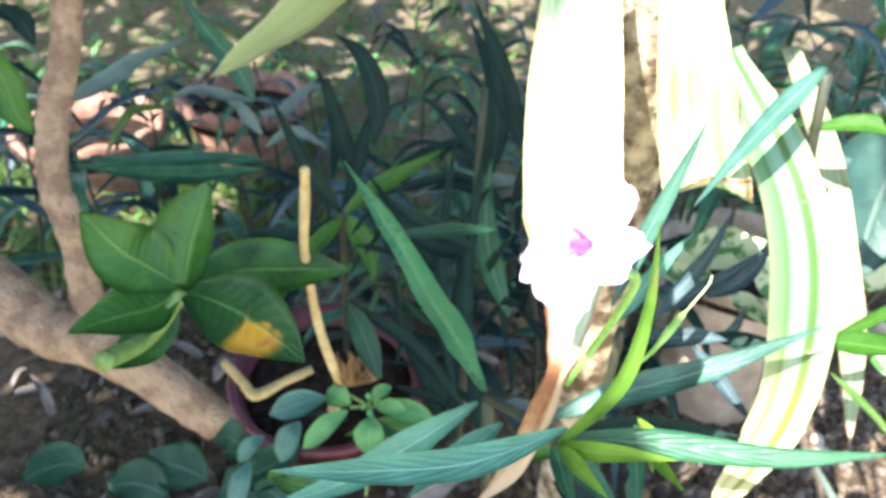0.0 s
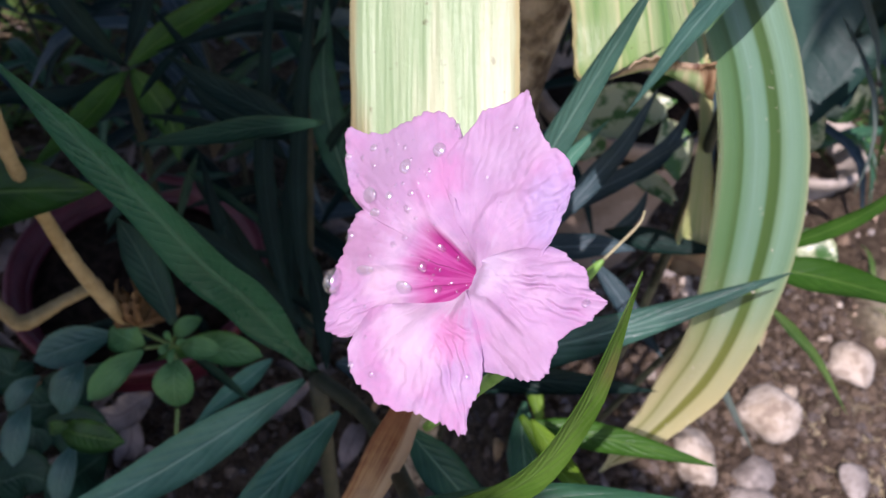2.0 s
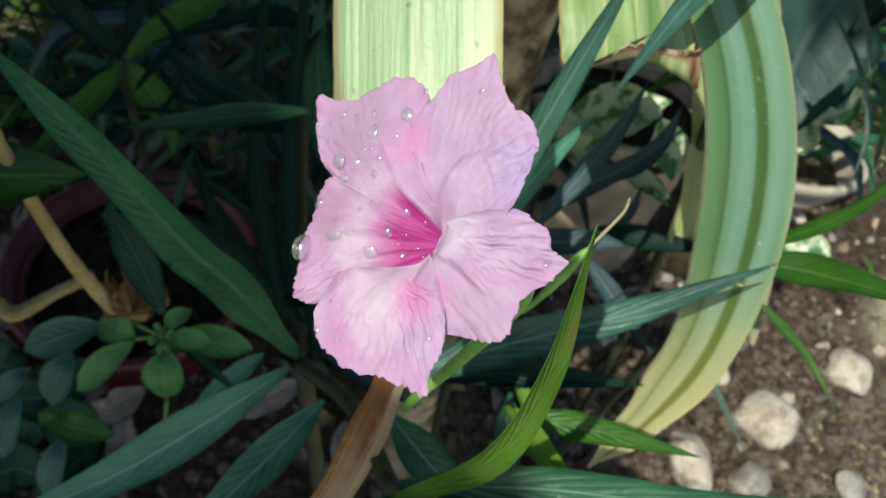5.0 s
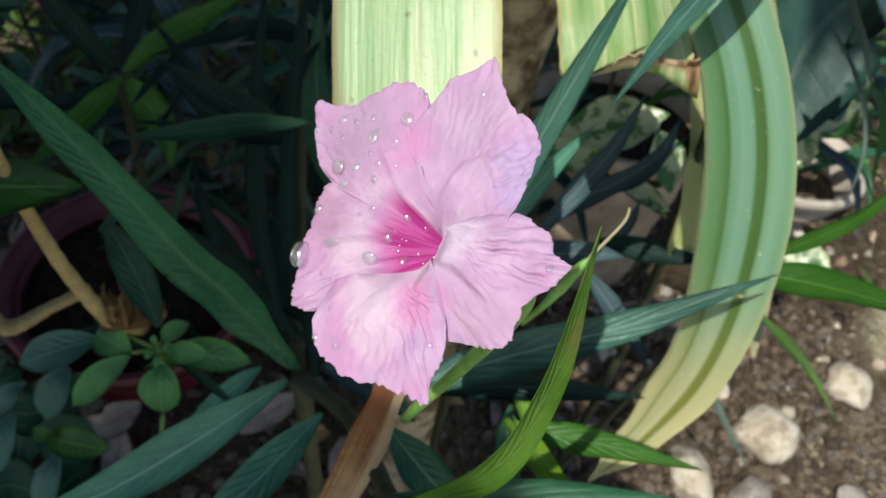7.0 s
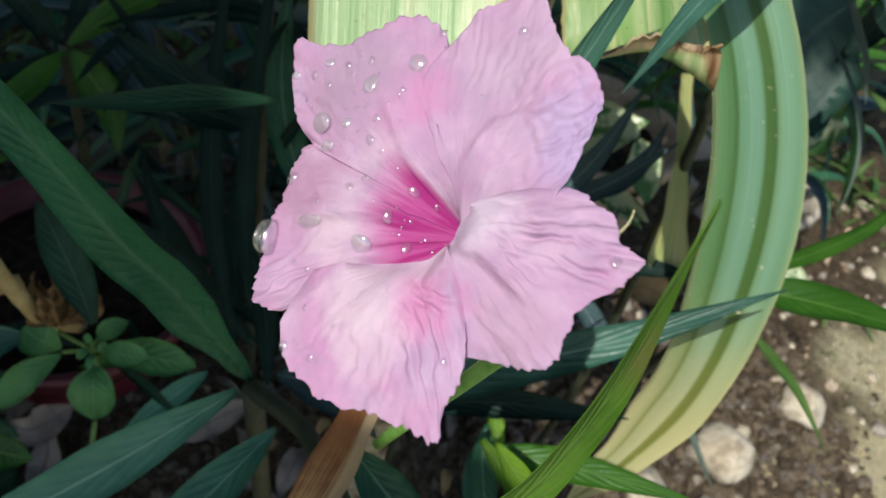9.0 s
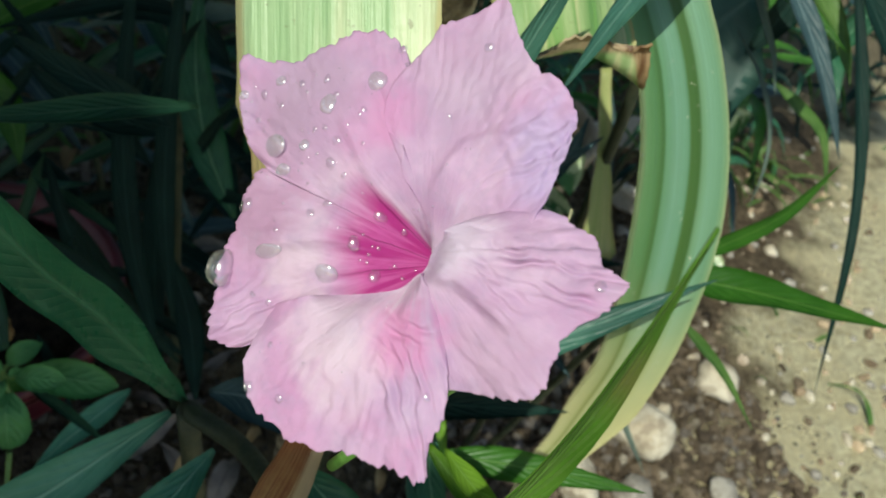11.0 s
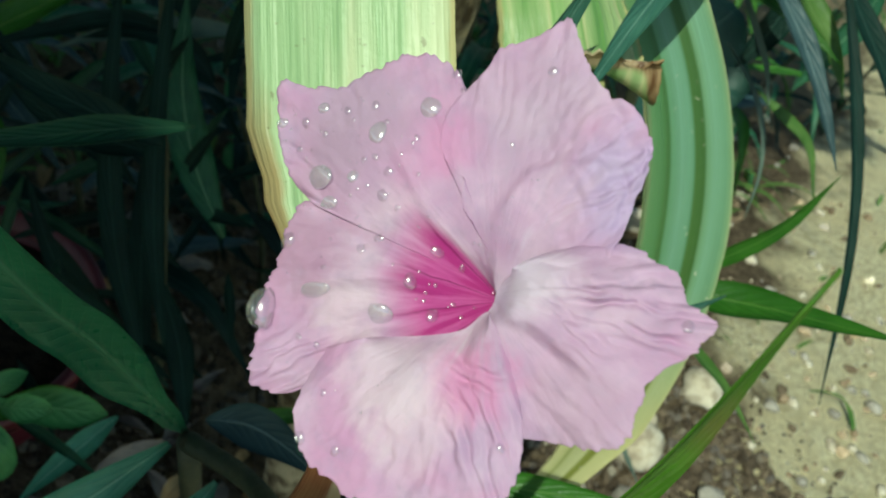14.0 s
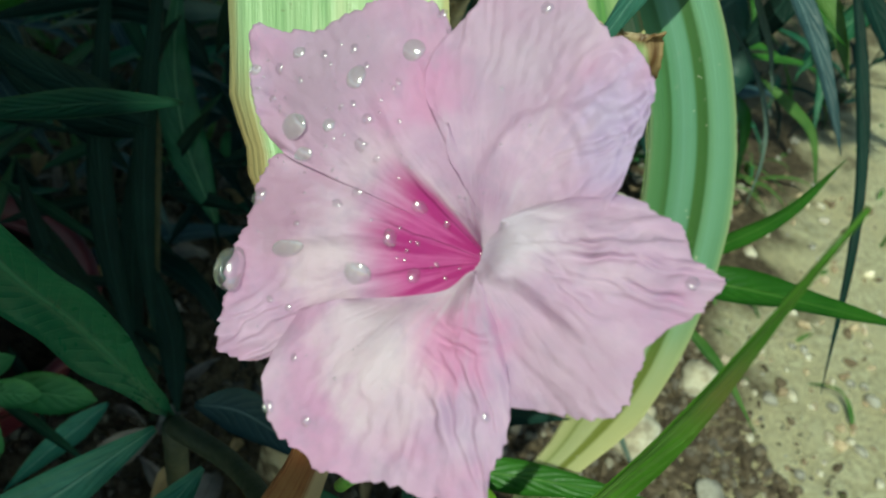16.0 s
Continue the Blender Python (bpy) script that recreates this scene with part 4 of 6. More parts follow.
leaf(petunia_back, M_DEEP_SHADE, 0.0063, (0.1205, 0.7366, 0.5212), (0.1143, 0.7331, 0.5075), (0.1079, 0.7281, 0.4926), (0.1024, 0.7225, 0.4788), fold=0.3, rows=12, cols=4)
leaf(petunia_back, M_DEEP_SHADE, 0.0083, (0.1569, 0.8262, 0.4878), (0.1867, 0.8312, 0.4944), (0.2169, 0.8339, 0.5005), (0.2428, 0.8344, 0.5052), fold=0.3, rows=12, cols=4)
leaf(petunia_back, M_DEEP_SHADE, 0.0068, (0.0807, 0.7892, 0.4840), (0.0853, 0.7905, 0.4672), (0.0901, 0.7900, 0.4485), (0.0946, 0.7879, 0.4310), fold=0.3, rows=12, cols=4)
leaf(petunia_back, M_DEEP_SHADE, 0.0091, (0.1048, 0.7355, 0.4330), (0.1208, 0.7336, 0.4187), (0.1375, 0.7295, 0.4032), (0.1525, 0.7240, 0.3891), fold=0.3, rows=12, cols=4)
leaf(petunia_back, M_DEEP_SHADE, 0.0078, (0.1432, 0.6673, 0.4938), (0.1564, 0.6581, 0.4993), (0.1691, 0.6476, 0.5041), (0.1795, 0.6377, 0.5077), fold=0.3, rows=12, cols=4)
leaf(petunia_back, M_SHADE_TONE, 0.0075, (0.1157, 0.7116, 0.5583), (0.1023, 0.7192, 0.5411), (0.0881, 0.7251, 0.5225), (0.0752, 0.7286, 0.5054), fold=0.3, rows=12, cols=4)
leaf(petunia_back, M_DEEP_SHADE, 0.0075, (0.1265, 0.7740, 0.4754), (0.1294, 0.7675, 0.4578), (0.1325, 0.7589, 0.4388), (0.1352, 0.7498, 0.4214), fold=0.3, rows=12, cols=4)
leaf(petunia_back, M_DEEP_SHADE, 0.0082, (0.0678, 0.7406, 0.5252), (0.0554, 0.7327, 0.5085), (0.0428, 0.7229, 0.4910), (0.0319, 0.7128, 0.4754), fold=0.3, rows=12, cols=4)
leaf(petunia_back, M_DEEP_SHADE, 0.0097, (0.1708, 0.7242, 0.4687), (0.1984, 0.7322, 0.4759), (0.2263, 0.7378, 0.4831), (0.2503, 0.7409, 0.4890), fold=0.3, rows=12, cols=4)
leaf(petunia_back, M_DEEP_SHADE, 0.0076, (0.0522, 0.6894, 0.3483), (0.0580, 0.6845, 0.3279), (0.0643, 0.6770, 0.3063), (0.0701, 0.6685, 0.2871), fold=0.3, rows=12, cols=4)
leaf(petunia_back, M_SHADE_TONE, 0.0089, (0.0754, 0.7395, 0.4493), (0.0965, 0.7444, 0.4601), (0.1176, 0.7474, 0.4703), (0.1355, 0.7485, 0.4784), fold=0.3, rows=12, cols=4)
leaf(petunia_back, M_DEEP_SHADE, 0.0078, (0.1235, 0.6936, 0.5338), (0.1324, 0.6928, 0.5531), (0.1407, 0.6901, 0.5709), (0.1474, 0.6866, 0.5850), fold=0.3, rows=12, cols=4)
leaf(petunia_back, M_SHADE_TONE, 0.0062, (0.0647, 0.6854, 0.4852), (0.0833, 0.6738, 0.4795), (0.1019, 0.6603, 0.4735), (0.1178, 0.6474, 0.4682), fold=0.3, rows=12, cols=4)
leaf(petunia_back, M_DEEP_SHADE, 0.0062, (0.1707, 0.6570, 0.4555), (0.1713, 0.6474, 0.4464), (0.1718, 0.6363, 0.4365), (0.1722, 0.6256, 0.4275), fold=0.3, rows=12, cols=4)
leaf(petunia_back, M_DEEP_SHADE, 0.0065, (0.1445, 0.7194, 0.4028), (0.1561, 0.7393, 0.4090), (0.1681, 0.7579, 0.4150), (0.1786, 0.7726, 0.4197), fold=0.3, rows=12, cols=4)
leaf(petunia_back, M_DEEP_SHADE, 0.0097, (0.0333, 0.7313, 0.4001), (0.0223, 0.7145, 0.4105), (0.0126, 0.6966, 0.4200), (0.0052, 0.6807, 0.4277), fold=0.3, rows=12, cols=4)
leaf(petunia_back, M_SHADE_TONE, 0.0079, (0.0201, 0.7474, 0.4176), (0.0428, 0.7531, 0.4397), (0.0650, 0.7560, 0.4609), (0.0835, 0.7564, 0.4783), fold=0.3, rows=12, cols=4)
leaf(petunia_back, M_DEEP_SHADE, 0.0090, (0.1662, 0.7070, 0.5550), (0.1708, 0.7057, 0.5783), (0.1750, 0.7023, 0.5996), (0.1781, 0.6980, 0.6162), fold=0.3, rows=12, cols=4)
leaf(petunia_back, M_DEEP_SHADE, 0.0054, (0.0416, 0.6978, 0.5196), (0.0616, 0.7062, 0.5103), (0.0834, 0.7130, 0.5002), (0.1035, 0.7172, 0.4909), fold=0.3, rows=12, cols=4)
leaf(petunia_back, M_DEEP_SHADE, 0.0072, (0.1550, 0.6055, 0.4285), (0.1397, 0.6239, 0.4246), (0.1236, 0.6410, 0.4208), (0.1092, 0.6545, 0.4175), fold=0.3, rows=12, cols=4)
leaf(petunia_back, M_DEEP_SHADE, 0.0097, (0.1388, 0.7157, 0.5407), (0.1420, 0.7160, 0.5256), (0.1452, 0.7147, 0.5089), (0.1481, 0.7122, 0.4934), fold=0.3, rows=12, cols=4)
petunia_left = thing("petunia_plant", (0.0059, 0.8609, 0.0000), "shaded petunia shoot with green and bluish leaves", "plant")
tube(petunia_left, M_STEM, (0.004, 0.0035, 0.003), (0.0059, 0.8609, -0.0100), (0.0159, 0.8009, 0.2620), (0.0259, 0.7409, 0.5240))
leaf(petunia_left, M_GREEN, 0.0187, (0.0278, 0.7413, 0.5238), (0.0540, 0.7510, 0.5418), (0.0801, 0.7570, 0.5572), (0.1119, 0.7637, 0.5767), fold=0.3)
leaf(petunia_left, M_GREEN, 0.0170, (0.0277, 0.7401, 0.5222), (0.0119, 0.7193, 0.5101), (-0.0048, 0.6987, 0.5011), (-0.0203, 0.6792, 0.4948), fold=0.3)
leaf(petunia_left, M_DEEP_SHADE, 0.0153, (0.0259, 0.7409, 0.5240), (0.0080, 0.7392, 0.5520), (-0.0075, 0.7430, 0.5788), (-0.0285, 0.7512, 0.6231), fold=0.3)
leaf(petunia_left, M_GREEN, 0.0216, (0.0296, 0.7404, 0.5220), (0.0424, 0.7320, 0.5063), (0.0517, 0.7235, 0.4926), (0.0553, 0.7083, 0.4733), fold=0.3)
leaf(petunia_left, M_DEEP_SHADE, 0.0136, (0.0235, 0.7522, 0.5187), (0.0363, 0.7727, 0.5463), (0.0415, 0.7888, 0.5733), (0.0508, 0.8052, 0.6035), fold=0.3)
leaf(petunia_left, M_DEEP_SHADE, 0.0123, (0.0195, 0.7480, 0.5141), (-0.0106, 0.7324, 0.5047), (-0.0419, 0.7245, 0.5098), (-0.0717, 0.7063, 0.5036), fold=0.3)
leaf(petunia_left, M_MID, 0.0136, (-0.0793, 0.8811, 0.5046), (-0.1286, 0.8416, 0.5203), (-0.1654, 0.8024, 0.5362), (-0.2118, 0.7551, 0.5566), fold=0.2)
leaf(petunia_left, M_DEEP_SHADE, 0.0161, (0.0473, 0.8717, 0.4887), (0.0911, 0.8864, 0.5084), (0.1353, 0.8958, 0.5248), (0.1743, 0.8979, 0.5321), fold=0.3)
leaf(petunia_left, M_GREY, 0.0238, (-0.2369, 0.8376, 0.5744), (-0.2105, 0.8555, 0.5851), (-0.1779, 0.8771, 0.6034), (-0.1365, 0.8984, 0.6195), fold=0.25)
leaf(petunia_left, M_MID, 0.0190, (-0.0800, 0.9148, 0.4820), (-0.1471, 0.8978, 0.4896), (-0.2040, 0.8774, 0.4954), (-0.2561, 0.8516, 0.4966), fold=0.25)
leaf(petunia_left, M_MID, 0.0241, (-0.0912, 0.9538, 0.4514), (-0.1624, 0.9320, 0.4524), (-0.2281, 0.9108, 0.4641), (-0.2829, 0.8918, 0.4816), fold=0.25)
leaf(petunia_left, M_GREY, 0.0158, (-0.1186, 1.0393, 0.4982), (-0.1502, 1.0335, 0.5064), (-0.1868, 1.0250, 0.5152), (-0.2226, 1.0052, 0.5006), fold=0.25)
leaf(petunia_left, M_GRASS, 0.0144, (-0.2110, 1.0094, 0.4994), (-0.2455, 0.9954, 0.5003), (-0.2626, 0.9793, 0.4820), (-0.2767, 0.9593, 0.4552), fold=0.25)
leaf(petunia_left, M_MID, 0.0268, (-0.1036, 0.9832, 0.5214), (-0.1207, 0.9923, 0.5569), (-0.1483, 0.9960, 0.5925), (-0.1786, 0.9990, 0.6385), fold=0.25)
leaf(petunia_left, M_GREEN, 0.0287, (-0.2170, 0.7058, 0.6782), (-0.2048, 0.7008, 0.6437), (-0.1997, 0.6958, 0.6244), (-0.1908, 0.6936, 0.6079), fold=0.25)
leaf(petunia_left, M_DEEP_SHADE, 0.0201, (-0.2464, 0.8240, 0.6312), (-0.2524, 0.8267, 0.6497), (-0.2661, 0.8218, 0.6600), (-0.2864, 0.8112, 0.6667), fold=0.25)
leaf(petunia_left, M_GREY, 0.0179, (-0.1035, 1.0021, 0.4998), (-0.0784, 1.0077, 0.4985), (-0.0528, 1.0226, 0.5216), (-0.0205, 1.0303, 0.5270), fold=0.25)
leaf(petunia_left, M_GREY, 0.0166, (-0.0972, 0.9873, 0.4638), (-0.0719, 0.9997, 0.4772), (-0.0526, 1.0020, 0.4734), (-0.0229, 0.9997, 0.4573), fold=0.25)
leaf(petunia_left, M_GREY, 0.0166, (-0.1004, 0.9922, 0.4758), (-0.1159, 0.9965, 0.4947), (-0.1250, 0.9993, 0.5071), (-0.1400, 0.9977, 0.5141), fold=0.25)
leaf(petunia_left, M_DEEP_SHADE, 0.0184, (0.0367, 0.7989, 0.5185), (0.0205, 0.8134, 0.5510), (0.0098, 0.8265, 0.5837), (-0.0052, 0.8367, 0.6164), fold=0.25)
leaf(petunia_left, M_DEEP_SHADE, 0.0201, (0.1476, 0.7479, 0.5508), (0.1549, 0.7683, 0.5936), (0.1478, 0.7857, 0.6358), (0.1272, 0.7999, 0.6771), fold=0.25)
leaf(petunia_left, M_DEEP_SHADE, 0.0201, (0.1794, 0.7567, 0.5742), (0.1630, 0.7767, 0.6154), (0.1517, 0.7899, 0.6488), (0.1311, 0.8032, 0.6898), fold=0.25)
leaf(petunia_left, M_DEEP_SHADE, 0.0209, (0.0494, 0.7826, 0.5668), (0.0534, 0.7986, 0.6021), (0.0384, 0.8102, 0.6374), (0.0149, 0.8128, 0.6549), fold=0.25)
leaf(petunia_left, M_MID, 0.0203, (0.1655, 0.6477, 0.4917), (0.1511, 0.6718, 0.5223), (0.1453, 0.6932, 0.5553), (0.1478, 0.7137, 0.5940), fold=0.25)
leaf(petunia_left, M_GREY, 0.0158, (0.1928, 0.8026, 0.5291), (0.1515, 0.8048, 0.5250), (0.1150, 0.8034, 0.5194), (0.0787, 0.7972, 0.5093), fold=0.25)

# ---- plant with striped strap leaves ----
striped_plant = thing("striped_plant", (0.2210, 0.6245, 0.0000), "old striped plant with a brown trunk and drooping strap leaves", "plant")
tube(striped_plant, M_BARK, (0.019, 0.018, 0.021, 0.024), (0.2210, 0.6245, -0.0200), (0.2210, 0.6245, 0.3000), (0.2215, 0.6045, 0.6556), (0.2280, 0.6145, 1.0500), name="trunk", knots=0.12, sides=26, steps=16)
leaf(striped_plant, M_STRAP1, 0.0443, (0.1751, 0.5795, 0.7647), (0.1709, 0.5423, 0.7336), (0.1682, 0.5108, 0.7056), (0.1675, 0.4786, 0.6771), (0.1654, 0.4493, 0.6553), (0.1600, 0.4288, 0.6397), (0.1531, 0.4239, 0.6103), (0.1437, 0.4191, 0.5841), (0.1270, 0.4139, 0.5649), fold=0.12, wave=0.015, shape=((0, 0.85), (0.2, 1.0), (0.36, 1.0), (0.41, 0.84), (0.455, 0.64), (0.5, 0.48), (0.58, 0.33), (0.645, 0.18), (0.72, 0.25), (0.85, 0.23), (1, 0.04)), rows=60, cols=12, rag=0.008, thick=0.0008, label='pale striped strap leaf with a dry brown tip')
leaf(striped_plant, M_STRAP2, 0.0443, (0.2279, 0.5781, 0.7687), (0.2280, 0.5484, 0.7383), (0.2351, 0.5378, 0.7044), (0.2362, 0.5225, 0.6917), (0.2356, 0.5112, 0.6859), (0.2334, 0.5042, 0.6866), (0.2318, 0.5018, 0.6912), fold=0.3, wave=0.05, shape=((0, 0.7), (0.5, 0.95), (0.75, 0.9), (0.9, 0.84), (1, 0.78)), rows=60, cols=30, rag=0.02, torn=0.006, across=(0.991, -0.093, 0.093), thick=0.0008, label='striped strap leaf torn off short, brown and curled at the end')
leaf(striped_plant, M_STRAP3, 0.0327, (0.2586, 0.5883, 0.7243), (0.2686, 0.5525, 0.7029), (0.2838, 0.5226, 0.6721), (0.2933, 0.5015, 0.6318), (0.2950, 0.4844, 0.5800), (0.2872, 0.4779, 0.5344), (0.2691, 0.4742, 0.4859), fold=0.18, wave=0.012, shape=((0, 0.5), (0.25, 0.95), (0.5, 1.05), (0.75, 0.85), (0.9, 0.5), (1, 0.04)), rows=50, cols=12, rag=0.008, thick=0.0008, label='long arching strap leaf with dark green bands and pale edges')
leaf(striped_plant, M_STRAP5, 0.0205, (0.3507, 0.7127, 0.6896), (0.3729, 0.6642, 0.6346), (0.3832, 0.6153, 0.5760), (0.3898, 0.5800, 0.5264), (0.3876, 0.5409, 0.4772), fold=0.15, wave=0.02, shape=(0.4, 0.6, 3.5), rows=30, rag=0.01, thick=0.0008)
leaf(striped_plant, M_STRAP4, 0.0228, (0.3431, 0.6429, 0.6047), (0.3456, 0.6231, 0.5777), (0.3454, 0.6031, 0.5528), (0.3459, 0.5853, 0.5244), fold=0.2, shape=((0, 0.3), (0.4, 0.32), (0.7, 0.55), (1, 1.0)), torn=0.006)
leaf(striped_plant, M_BLUE, 0.0051, (0.3495, 0.6416, 0.5960), (0.3516, 0.6295, 0.5802), (0.3526, 0.6168, 0.5644), (0.3527, 0.6024, 0.5476), fold=0.2)
leaf(striped_plant, M_STRAP4, 0.0375, (0.0711, 0.7490, 0.7366), (0.0293, 0.7265, 0.7134), (-0.0068, 0.6996, 0.6885), (-0.0471, 0.6674, 0.6674), fold=0.2, shape=(0.4, 0.5, 2.0))
leaf(petunia_high, M_GREY, 0.0029, (0.3932, 0.6257, 0.6421), (0.3955, 0.6001, 0.6333), (0.4012, 0.5847, 0.6187), (0.4055, 0.5753, 0.5988), (0.4051, 0.5679, 0.5774), fold=0.3, rows=26)

# ---- branch with broad leaves ----
broad_shrub = thing("shrub", (-0.2012, 0.5076, 0.0000), "leafy shrub with thick tan branches, one of them cut off", "shrub")
tube(broad_shrub, M_TWIG, (0.0214, 0.0202, 0.0196, 0.0177, 0.0139), (-0.2625, 0.5894, 0.5823), (-0.2039, 0.5963, 0.5538), (-0.1542, 0.5834, 0.5209), (-0.1119, 0.5818, 0.5017), (-0.0428, 0.5712, 0.4448), name="branch", knots=0.05, sides=18)
tube(broad_shrub, M_TWIG, (0.0227, 0.0214), (-0.2818, 0.5884, -0.0200), (-0.3100, 0.5889, 0.1805), (-0.2625, 0.5894, 0.5823), name="branch", knots=0.05, sides=16)
tube(broad_shrub, M_TWIG, (0.0107, 0.0101, 0.0095, 0.0101, 0.0088, 0.0088), (-0.1267, 0.5915, 0.5230), (-0.1302, 0.6052, 0.5736), (-0.1390, 0.6147, 0.6146), (-0.1346, 0.6278, 0.6556), (-0.1235, 0.6388, 0.6920), (-0.1122, 0.6530, 0.7576), name="branch", knots=0.06, sides=14)
tube(broad_shrub, M_STEMG, (0.005, 0.004), (-0.0480, 0.4580, 0.6055), (-0.0399, 0.4894, 0.5932), (-0.0247, 0.5098, 0.6096))
leaf(broad_shrub, M_BROAD, 0.0394, (-0.0247, 0.5098, 0.6096), (0.0029, 0.4919, 0.6152), (0.0234, 0.4762, 0.6162), (0.0483, 0.4566, 0.6113), fold=0.2, shape=(0.5, 0.15, 2.0))
leaf(broad_shrub, M_BROAD2, 0.0357, (-0.0248, 0.5106, 0.6108), (-0.0214, 0.5177, 0.6277), (-0.0164, 0.5244, 0.6446), (-0.0100, 0.5319, 0.6640), fold=0.55, shape=(0.5, 0.15, 2.2))
leaf(broad_shrub, M_BROAD2, 0.0372, (-0.0262, 0.5111, 0.6122), (-0.0404, 0.5083, 0.6262), (-0.0511, 0.5048, 0.6383), (-0.0655, 0.5041, 0.6594), fold=0.2, shape=(0.5, 0.15, 2.0))
leaf(broad_shrub, M_BROAD2, 0.0354, (-0.0247, 0.5098, 0.6096), (-0.0017, 0.5307, 0.6087), (0.0250, 0.5373, 0.6072), (0.0592, 0.5418, 0.6044), fold=0.2, shape=(0.45, 0.15, 2.0))
leaf(broad_shrub, M_BROAD2, 0.0313, (-0.0260, 0.5094, 0.6098), (-0.0385, 0.5001, 0.6052), (-0.0513, 0.4889, 0.6079), (-0.0692, 0.4725, 0.6096), fold=0.2, shape=(0.45, 0.15, 2.0))
leaf(broad_shrub, M_BROAD2, 0.0298, (-0.0352, 0.5227, 0.5976), (-0.0422, 0.5090, 0.5845), (-0.0518, 0.4980, 0.5775), (-0.0638, 0.4880, 0.5738), fold=0.2, shape=(0.45, 0.15, 2.0))

# ---- potted cutting with small leaves ----
POT = Vector((0.006, 0.738, 0.345))
cutting = thing("potted_plant", (0.0100, 0.7400, 0.2800), "bare cut stem sprouting small green leaves", "plant")
tube(cutting, M_STICK, (0.0036, 0.0032, 0.0027, 0.0025, 0.0028, 0.0024), (0.0457, 0.5667, 0.4928), (0.0372, 0.5581, 0.5407), (0.0343, 0.5479, 0.5884), (0.0343, 0.5405, 0.6209), (0.0382, 0.5315, 0.6514), (0.0421, 0.5194, 0.6791), knots=0.06)
tube(cutting, M_STICK, (0.0038, 0.0036, 0.005, 0.0036, 0.0036), (0.0106, 0.6447, 0.4321), (-0.0102, 0.6322, 0.4291), (-0.0298, 0.6191, 0.4267), (-0.0406, 0.6239, 0.4354), (-0.0561, 0.6316, 0.4497), knots=0.07)
tube(cutting, M_STICK, (0.006, 0.005), (0.0100, 0.7400, 0.2700), (0.0240, 0.6600, 0.3750), (0.0429, 0.5842, 0.4702), knots=0.06)
leaf(cutting, M_BASIL, 0.0166, (0.0520, 0.5651, 0.4744), (0.0457, 0.5645, 0.4814), (0.0403, 0.5679, 0.4822), (0.0358, 0.5721, 0.4808), fold=0.18, wave=0.02, shape=(0.48, 0.1, 2.2), rows=26, teeth=0.05)
leaf(cutting, M_BASIL2, 0.0196, (0.0330, 0.5813, 0.4638), (0.0183, 0.5755, 0.4649), (0.0043, 0.5736, 0.4598), (-0.0075, 0.5733, 0.4533), fold=0.18, wave=0.02, shape=(0.48, 0.1, 2.2), rows=26, teeth=0.05)
leaf(cutting, M_BASIL, 0.0149, (0.0497, 0.5696, 0.4642), (0.0378, 0.5632, 0.4583), (0.0266, 0.5607, 0.4461), (0.0173, 0.5599, 0.4336), fold=0.18, wave=0.02, shape=(0.48, 0.1, 2.2), rows=26, teeth=0.05)
leaf(cutting, M_BASIL2, 0.0181, (0.0122, 0.5819, 0.4385), (0.0067, 0.5729, 0.4343), (0.0020, 0.5679, 0.4238), (-0.0017, 0.5649, 0.4127), fold=0.18, wave=0.02, shape=(0.48, 0.1, 2.2), rows=26, teeth=0.05)
leaf(cutting, M_BASIL, 0.0205, (0.0677, 0.5609, 0.4677), (0.0668, 0.5524, 0.4650), (0.0666, 0.5477, 0.4561), (0.0667, 0.5451, 0.4463), fold=0.18, wave=0.02, shape=(0.48, 0.1, 2.2), rows=26, teeth=0.05)
leaf(cutting, M_BASIL, 0.0115, (0.0698, 0.5644, 0.4741), (0.0767, 0.5591, 0.4801), (0.0844, 0.5576, 0.4799), (0.0912, 0.5577, 0.4776), fold=0.18, wave=0.02, shape=(0.48, 0.1, 2.2), rows=26, teeth=0.05)
leaf(cutting, M_BASIL, 0.0168, (0.0715, 0.5741, 0.4641), (0.0848, 0.5668, 0.4694), (0.0988, 0.5633, 0.4685), (0.1112, 0.5617, 0.4656), fold=0.18, wave=0.02, shape=(0.48, 0.1, 2.2), rows=26, teeth=0.05)
leaf(cutting, M_BASIL, 0.0094, (0.0654, 0.5729, 0.4711), (0.0700, 0.5705, 0.4801), (0.0754, 0.5720, 0.4830), (0.0804, 0.5746, 0.4833), fold=0.18, wave=0.02, shape=(0.48, 0.1, 2.2), rows=26, teeth=0.05)
leaf(cutting, M_BASIL, 0.0040, (0.0653, 0.5622, 0.4792), (0.0636, 0.5592, 0.4805), (0.0621, 0.5574, 0.4798), (0.0610, 0.5564, 0.4784), fold=0.18, wave=0.02, shape=(0.48, 0.1, 2.2), rows=26, teeth=0.05)
leaf(cutting, M_BASIL, 0.0037, (0.0675, 0.5605, 0.4782), (0.0668, 0.5566, 0.4791), (0.0663, 0.5541, 0.4778), (0.0660, 0.5524, 0.4760), fold=0.18, wave=0.02, shape=(0.48, 0.1, 2.2), rows=26, teeth=0.05)
leaf(cutting, M_BASIL, 0.0037, (0.0686, 0.5612, 0.4791), (0.0704, 0.5598, 0.4828), (0.0725, 0.5597, 0.4844), (0.0743, 0.5601, 0.4851), fold=0.18, wave=0.02, shape=(0.48, 0.1, 2.2), rows=26, teeth=0.05)
